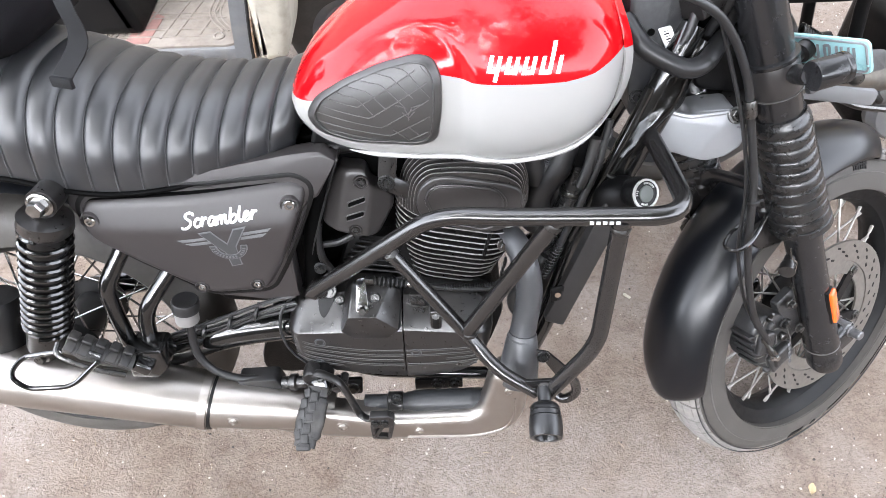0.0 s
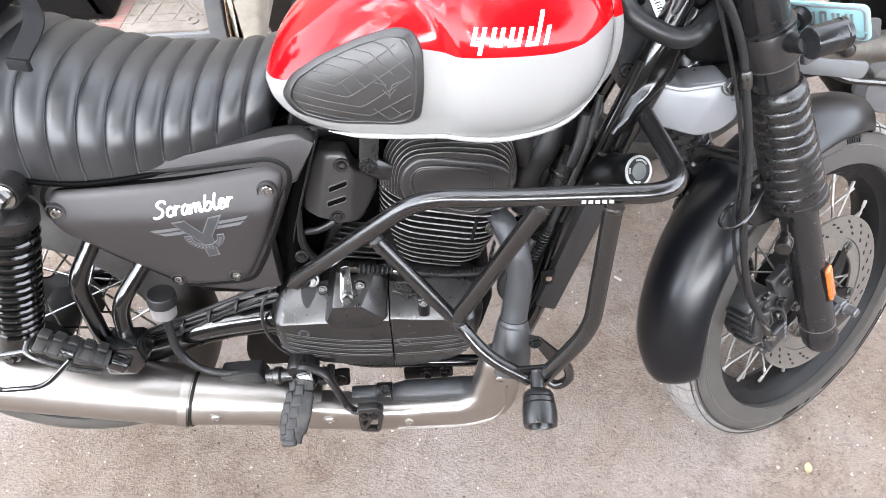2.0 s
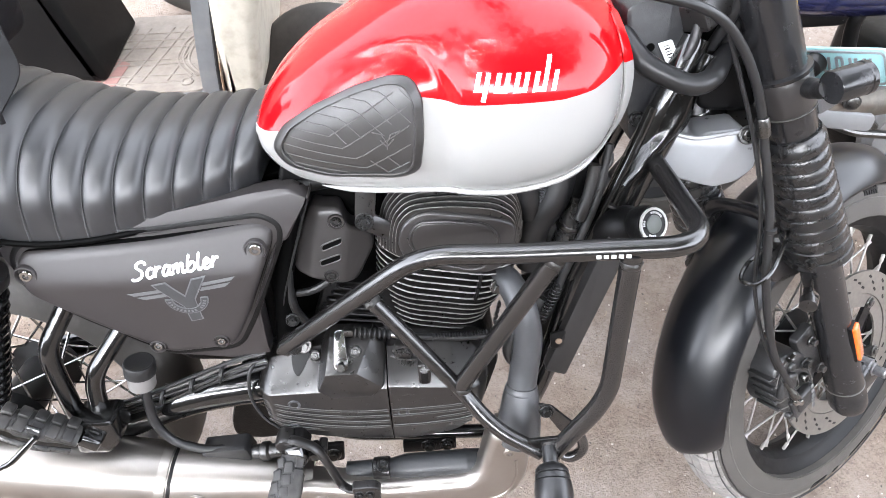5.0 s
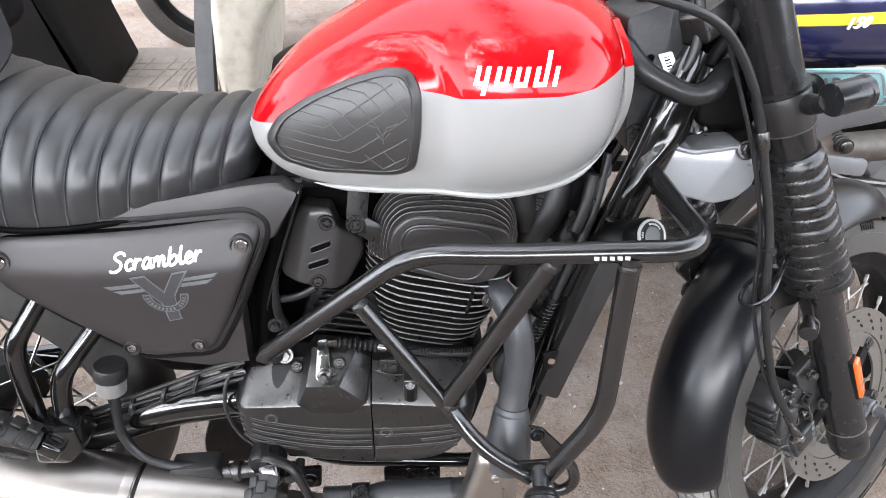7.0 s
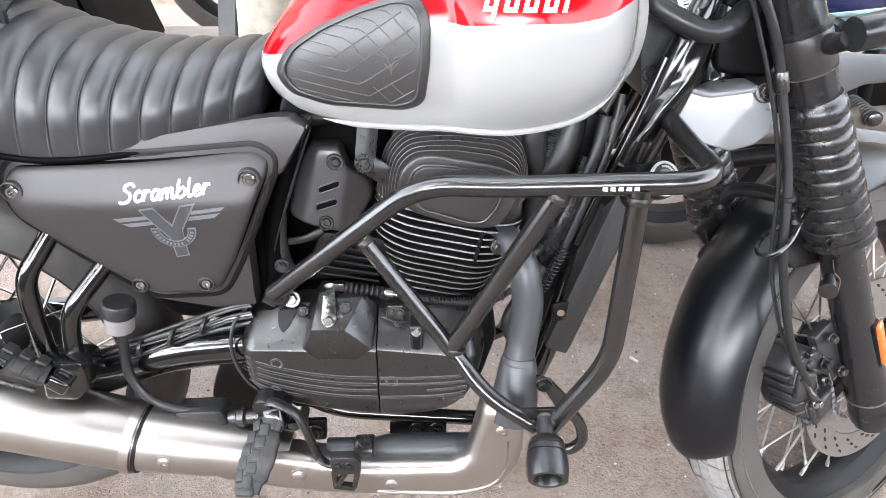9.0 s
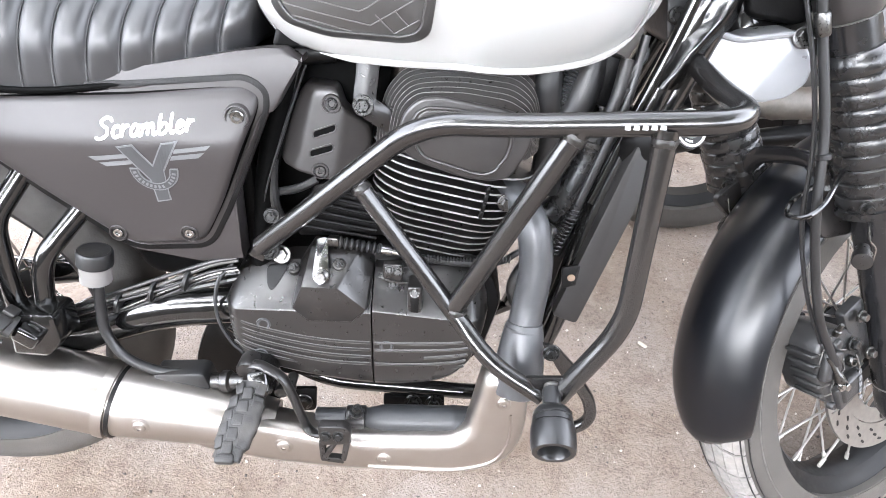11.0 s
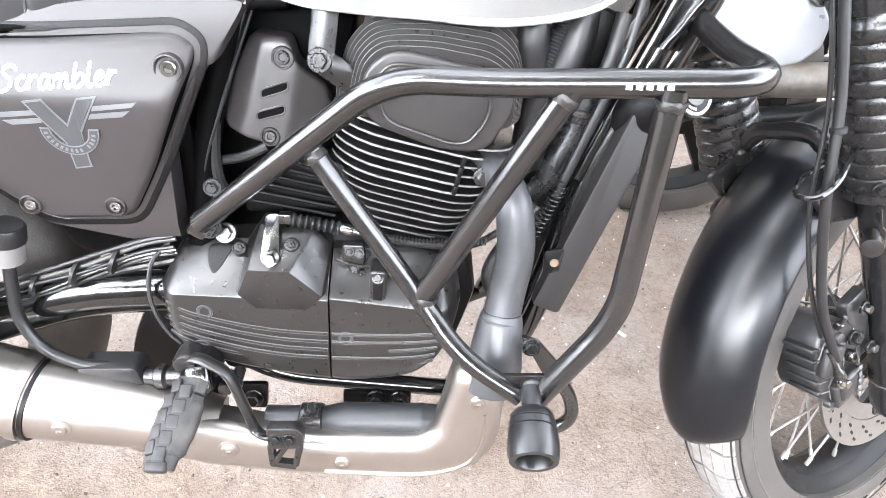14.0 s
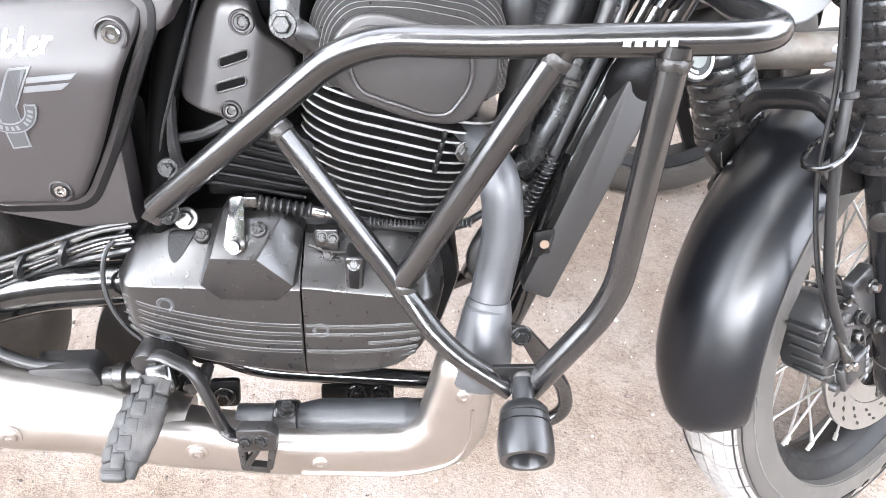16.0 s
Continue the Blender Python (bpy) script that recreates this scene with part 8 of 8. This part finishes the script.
part("wheel_disc", lathe(bmesh.new(), [(0, -0.03), (0.05, -0.034), (0.10, -0.02), (0.135, -0.035), (0.135, 0.035), (0.10, 0.02), (0.05, 0.034), (0, 0.03)], turn_y, 36), grey_plastic, sw, at=SW)
# dark body under the scooter's seat
part("underseat_body", plate(round2([(-0.070, 0.31), (-0.100, 0.47), (-0.120, 0.63), (-0.130, 0.80), (-0.52, 0.80), (-0.52, 0.31)], 0.02, 4), -0.155, 0.155, 0.03, seg=4), engine_dark, scooter, "black plastic body under the scooter seat")
bmesh_seat = block((0.62, 0.27, 0.13), 0.05, Matrix.Translation((-0.42, 0, 0.80)), seg=4)
part("scooter_seat", bmesh_seat, seat_vinyl, scooter, "black scooter seat")
RSW = Matrix.Translation((-0.72, 0, 0.215))
part("rear_wheel", lathe(bmesh.new(), tyre_profile(0.215, 0.05, 0.13), turn_y, 48, closed=True), tyre_rubber, scooter, at=RSW)
part("rear_body", block((0.62, 0.30, 0.42), 0.08, Matrix.Translation((-0.62, 0.0, 0.55)), seg=4), engine_dark, scooter)

# ---- wheel of a further two-wheeler beyond the scooter
far = thing("parked_motorbike", pose(-0.80, 2.0, 0, 0, 0, 4), "dark motorbike parked beyond the scooter", "motorcycle")
for x in (0.0, 1.25):
    FW = Matrix.Translation((x, 0, 0.285))
    w2 = part("wheel", lathe(bmesh.new(), tyre_profile(0.285, 0.055, 0.205), turn_y, 64, closed=True), tyre_rubber, far, at=FW)
    part("rim", lathe(bmesh.new(), [(0.210, -0.03), (0.205, -0.036), (0.180, -0.025), (0.172, 0.0), (0.180, 0.025), (0.205, 0.036), (0.210, 0.03)], turn_y, 64, closed=True), rim_black, w2, "black wheel rim", at=FW)
    part("hub", lathe(bmesh.new(), [(0, -0.05), (0.045, -0.05), (0.045, 0.05), (0, 0.05)], turn_y, 24), engine_dark, w2, at=FW)
    for i in range(3):
        a = 2 * math.pi * i / 3 + 0.5
        part("wheel_arm", sweep(bmesh.new(), [(0.04 * math.cos(a), 0, 0.04 * math.sin(a)), (0.18 * math.cos(a), 0, 0.18 * math.sin(a))], 0.018, 8), rim_black, w2, at=FW)
for s in (-1, 1):
    part("fork_leg", tube([(0, s * 0.08, 0.285), (0.22, s * 0.08, 0.80)], 0.02, 12), engine_dark, far)
part("body", block((0.75, 0.24, 0.30), 0.08, Matrix.Translation((0.66, 0, 0.55)), seg=4), engine_dark, far)
part("tank", block((0.42, 0.26, 0.20), 0.07, Matrix.Translation((0.50, 0, 0.80)), seg=4), engine_dark, far)
part("seat", block((0.62, 0.24, 0.10), 0.04, Matrix.Translation((1.02, 0, 0.77)), seg=3), seat_vinyl, far)

# ---- navy motorbike beside the front wheel
navy = thing("navy_motorbike", pose(0.62, 0.74, 0, -6), "navy blue motorbike with a yellow stripe, parked behind", "motorcycle")
for x, fw in ((0.0, False), (1.30, True)):
    FW = Matrix.Translation((x, 0, 0.30))
    w2 = part("wheel", lathe(bmesh.new(), tyre_profile(0.302, 0.052, 0.225), turn_y, 64, closed=True), tyre_rubber, navy, "dusty tyre", at=FW)
    part("rim", lathe(bmesh.new(), [(0.228, -0.034), (0.222, -0.037), (0.200, -0.02), (0.200, 0.02), (0.222, 0.037), (0.228, 0.034)], turn_y, 64, closed=True), rim_black, w2, at=FW)
    part("hub", lathe(bmesh.new(), [(0, -0.06), (0.06, -0.06), (0.06, 0.06), (0, 0.06)], turn_y, 24), engine_dark, w2, at=FW)
    for i in range(6):
        a = 2 * math.pi * i / 6
        bm = bmesh.new()
        bar(bm, (0.04 * math.cos(a), 0, 0.04 * math.sin(a)), (0.21 * math.cos(a), 0, 0.21 * math.sin(a)), 0.03, 0.03)
        part("wheel_arm", bm, engine_dark, w2, at=FW)
sil = part("silencer", turned((0.0, -0.245, 0.448), (0.52, -0.21, 0.470), [(0.011, 0.012), (0.014, 0.0), (0.020, 0.015), (0.027, 0.06), (0.031, 0.085), (0.030, 0.10), (0.032, 0.25), (0.034, 0.98), (0.02, 1.0)], 32), rusty_steel, navy, "dull metal silencer with a dark outlet")
# near-black disc painted as the shade inside the pipe
part("outlet", turned((-0.001, -0.2451, 0.448), (0.02, -0.2437, 0.449), [(0, 0), (0.0115, 0.0), (0.0115, 1), (0, 1)], 20), panel_shade, sil)
part("silencer_cover", plate(round2([(0.14, 0.44), (0.34, 0.41), (0.34, 0.45), (0.16, 0.48)], 0.015), -0.265, -0.24, 0.006), silver_paint, sil)
part("engine_block", block((0.34, 0.26, 0.30), 0.04, Matrix.Translation((0.60, 0, 0.36)), seg=3), engine_dark, navy)
part("engine_cover", turned((0.52, -0.13, 0.33), (0.52, -0.17, 0.33), [(0.10, 0), (0.10, 0.5), (0.085, 1.0), (0, 1.0)], 32), grey_plastic, navy)
ribs = [(0.012, 0.0)]
for k in range(9):
    ribs += [(0.0165, 0.05 + 0.1 * k), (0.0165, 0.09 + 0.1 * k), (0.0135, 0.10 + 0.1 * k), (0.0135, 0.14 + 0.1 * k)]
peg2 = part("footpeg", turned((0.286, -0.150, 0.475), (0.267, -0.272, 0.489), ribs + [(0.0165, 0.96), (0.016, 1.0), (0, 1.0)], 20), rubber, navy, "ribbed rubber footpeg")
part("peg_end", turned((0.267, -0.272, 0.489), (0.2663, -0.2765, 0.4895), [(0.0, 0), (0.0125, 0), (0.0125, 0.7), (0.010, 1.0), (0.0, 1.0)], 20), zinc, peg2)
part("kick_lever", bent([(0.42, -0.17, 0.36), (0.33, -0.20, 0.44), (0.30, -0.24, 0.46)], 0.010, 0.02, 10), zinc, navy)
part("foot_lever", bent([(0.24, -0.15, 0.40), (0.36, -0.19, 0.36), (0.48, -0.20, 0.35), (0.49, -0.24, 0.36)], 0.009, 0.02, 10), zinc, navy)
bm = bmesh.new()
coil2 = []
for k in range(9 * 12 + 1):
    a = 2 * math.pi * k / 12
    coil2.append(Vector((0.17 + 0.055 * k / 108, -0.17 - 0.016 * math.cos(a), 0.545 + 0.016 * math.sin(a) - 0.03 * k / 108)))
part("return_spring", sweep(bm, coil2, 0.0035, 6), dark_bolt, navy)
for s in (-1, 1):
    part("swing_arm", tube([(0.0, s * 0.12, 0.30), (0.42, s * 0.11, 0.36)], 0.022, 12), engine_dark, navy)
    part("frame_tube", bent([(0.35, s * 0.12, 0.38), (0.30, s * 0.12, 0.62), (0.92, s * 0.05, 0.78)], 0.015, 0.05, 12), engine_dark, navy)
    part("fork_leg", tube([(1.30, s * 0.10, 0.30), (1.05, s * 0.10, 0.92)], 0.024, 14), engine_dark, navy)
tank_rows = []
for i in range(24):
    f = i / 23
    x = 0.20 + 0.72 * f
    w = 0.15 * math.sin(math.pi * min(1, 0.12 + 0.75 * f)) ** 0.6
    zc, h = 0.735 + 0.05 * f, 0.10 + 0.035 * math.sin(math.pi * f)
    tank_rows.append([(x, -w * math.cos(a), zc + h * math.sin(a)) for a in np.linspace(-1.2, math.pi + 1.2, 23)])
NAVY_OFF = Vector((-0.14, -0.065, -0.027))
navy_tank = part("fuel_tank", shell(tank_rows, 0.004, (0, 0, -1)), navy_paint, navy, "glossy navy blue tank")
navy_tank.matrix_basis = Matrix.Translation(NAVY_OFF)


def navy_decal(x0, x1, z0, z1, mat, name):
    bm = bmesh.new()
    for k in range(10):
        pass
    rows = []
    for x in np.linspace(x0, x1, 10):
        f = (x - 0.20) / 0.72
        w = 0.15 * math.sin(math.pi * min(1, 0.12 + 0.75 * f)) ** 0.6
        zc, h = 0.735 + 0.05 * f, 0.10 + 0.035 * math.sin(math.pi * f)
        row = []
        for z in np.linspace(z0 + 0.10 * (x - x0), z1 + 0.10 * (x - x0), 4):
            sa = max(-0.99, min(0.99, (z - zc) / h))
            row.append((x, -w * math.sqrt(1 - sa * sa) - 0.0025, z))
        rows.append(row)
    bm.free()
    ob = part(name, shell(rows, 0.001, (0, 1, 0)), mat, navy)
    ob.matrix_basis = Matrix.Translation(NAVY_OFF)
    return ob


navy_decal(0.27, 0.62, 0.730, 0.752, yellow_decal, "yellow_stripe")
num = lettering("150", 0.030, pose(0.345, -0.152, 0.738, 90, -6, 0), decal_white, navy, "number_lettering", shear=0.35, spacing=1.0, extrude=0.003)
num.matrix_basis = Matrix.Translation(NAVY_OFF) @ num.matrix_basis
part("seat", block((0.62, 0.25, 0.10), 0.04, Matrix.Translation((-0.22, -0.03, 0.74)), seg=3), seat_vinyl, navy)
part("tail", block((0.55, 0.18, 0.12), 0.05, Matrix.Translation((-0.16, 0, 0.66)), seg=3), navy_paint, navy)
part("side_panel", plate(round2([(0.02, 0.58), (0.30, 0.58), (0.27, 0.70), (0.0, 0.70)], 0.03), -0.13, 0.13, 0.02), engine_dark, navy)

# ---- tree that overhangs the parking place, behind the viewer; it is seen in the tank's paint
bark = surface("tree_bark", (0.11, 0.085, 0.065), 0.9, vary=0.4, scale=25, bump=0.8, bump_scale=60)
foliage = surface("tree_leaf", (0.055, 0.085, 0.030), 0.55, vary=0.4, scale=3)
tree = thing("tree", pose(1.9, -5.6, 0), "leafy tree overhanging the parking place", "tree")
part("trunk", tube([(0, 0, -0.1), (-0.05, 0.05, 1.5), (-0.25, 0.3, 3.2), (-0.7, 0.8, 4.6)], [0.22, 0.17, 0.14, 0.10], 16, 6), bark, tree)
random.seed(31)
tips = []
for k in range(26):
    a, r = 2.15 + 0.115 * (k - 13), random.uniform(1.8, 8.2)
    tip = Vector((-0.7 + r * math.cos(a), 0.8 + r * math.sin(a) * 0.95, random.uniform(4.9, 6.2)))
    mid = Vector((-0.5, 0.55, 4.0)).lerp(tip, 0.5) + Vector((0, 0, 0.35))
    part("limb", tube([(-0.5, 0.55, 4.0), mid, tip], [0.075, 0.045, 0.015], 8, 6), bark, tree)
    tips += [tip, mid, mid.lerp(tip, 0.5)]
leaves = bmesh.new()
for k in range(24000):
    c = random.choice(tips) + Vector((random.gauss(0, 0.50), random.gauss(0, 0.50), random.gauss(0, 0.25)))
    m = Matrix.Translation(c) @ pose(0, 0, 0, random.uniform(-50, 50), random.uniform(-50, 50), random.uniform(0, 360))
    w = random.uniform(0.035, 0.06)
    q = [leaves.verts.new(m @ Vector(p)) for p in ((-2.2 * w, 0, 0), (0, -w, 0.008), (2.4 * w, 0, 0), (0, w, 0.008))]
    leaves.faces.new(q)
part("crown", leaves, foliage, tree, "uneven crown of small green leaves", smooth=False)

# ---------------------------------------------------------------- litter on the ground
random.seed(11)
stick_t = thing("paper_stub", pose(0.470, 0.315, 0.006, 0, 0, -42), "small pale paper stub lying on the ground", "litter")
part("stub", block((0.021, 0.0075, 0.005), 0.002), paper_cream, stick_t)
twig = thing("twig", pose(0.44, 0.125, 0.003), "thin dry brown twig lying on the ground", "twig")
part("twig_stem", tube([(-0.03, 0.02, 0.001), (0, 0, 0.003), (0.045, -0.025, 0.001)], 0.0009, 6), twig_brown, twig)
leaf = thing("dry_leaf", pose(0.770, -0.172, 0.003, 3, 4, 65), "small dry yellow leaf on the ground", "leaf")
part("blade", shell([[(x, 0.008 * math.sin(math.pi * (x + 0.014) / 0.028) * t, 0.003 * abs(t)) for t in (-1, -0.5, 0, 0.5, 1)] for x in np.linspace(-0.0135, 0.0135, 9)], 0.0006, (0, 0, 1)), leaf_yellow, leaf)
# loose grit, far too many to count
def scatter(count, sizes, seed, height):
    random.seed(seed)
    bm = bmesh.new()
    centres = [(random.uniform(-1.4, 1.5), random.uniform(-0.6, 1.6)) for _ in range(36)]
    for k in range(count):
        if random.random() < 0.6:
            cx, cy = random.choice(centres)
            x, y = random.gauss(cx, 0.14), random.gauss(cy, 0.14)
        else:
            x, y = random.uniform(-1.4, 1.5), random.uniform(-0.6, 1.6)
        r = random.choice(sizes) * random.uniform(0.7, 1.2)
        m = pose(x, y, height + r * 0.25, random.uniform(0, 360), random.uniform(0, 360), random.uniform(0, 360)) @ Matrix.Diagonal((r, r * random.uniform(0.5, 1), r * random.uniform(0.4, 0.9), 1))
        vs = [bm.verts.new(m @ Vector(p)) for p in ((1, 0, 0), (-1, 0, 0), (0, 1, 0), (0, -1, 0), (0, 0, 1), (0, 0, -1))]
        for a, b, c in ((0, 2, 4), (2, 1, 4), (1, 3, 4), (3, 0, 4), (2, 0, 5), (1, 2, 5), (3, 1, 5), (0, 3, 5)):
            bm.faces.new((vs[a], vs[b], vs[c]))
    return bm


grit_mat = surface("pale_grit", (0.40, 0.36, 0.31), 0.9, vary=0.4, scale=60)
grit = mesh_object("loose_grit", scatter(3800, (0.0010, 0.0013, 0.0016, 0.002, 0.0025, 0.004), 11, 0.002), grit_mat, smooth=False)
tagged(grit, "pale loose grit and pebbles scattered on the ground", "grit", kind="stuff")
dark_grit_mat = surface("dark_grit", (0.05, 0.042, 0.035), 0.9, vary=0.5, scale=60)
dark_grit = mesh_object("dark_debris", scatter(2600, (0.0010, 0.0013, 0.0018, 0.0024, 0.0036), 23, 0.002), dark_grit_mat, smooth=False)
tagged(dark_grit, "dark specks of debris scattered on the ground", "debris", kind="stuff")
crumb_mat = surface("brown_soil", (0.125, 0.092, 0.068), 0.95, vary=0.4, scale=60)
crumbs = mesh_object("soil_crumbs", scatter(4200, (0.0009, 0.0012, 0.0016, 0.0022, 0.0030), 41, 0.002), crumb_mat, smooth=False)
tagged(crumbs, "brown crumbs of dry soil scattered on the ground", "soil", kind="stuff")
# bits of dry straw
random.seed(57)
bm = bmesh.new()
for k in range(150):
    x, y, a, ln = random.uniform(-1.3, 1.4), random.uniform(-0.5, 1.4), random.uniform(0, math.pi), random.uniform(0.006, 0.018)
    bend = random.uniform(-0.3, 0.3)
    p, q = Vector((x, y, 0.0035)), Vector((x + ln * math.cos(a), y + ln * math.sin(a), 0.0045))
    mid = (p + q) / 2 + Vector((-math.sin(a), math.cos(a), 0.2)) * bend * ln * 0.4
    sweep(bm, [p, mid, q], 0.00055, 4)
straw_mat = surface("dry_straw", (0.30, 0.235, 0.155), 0.85, vary=0.4, scale=40)
tagged(mesh_object("loose_straw", bm, straw_mat), "thin bits of dry straw lying on the ground", "straw", kind="stuff")
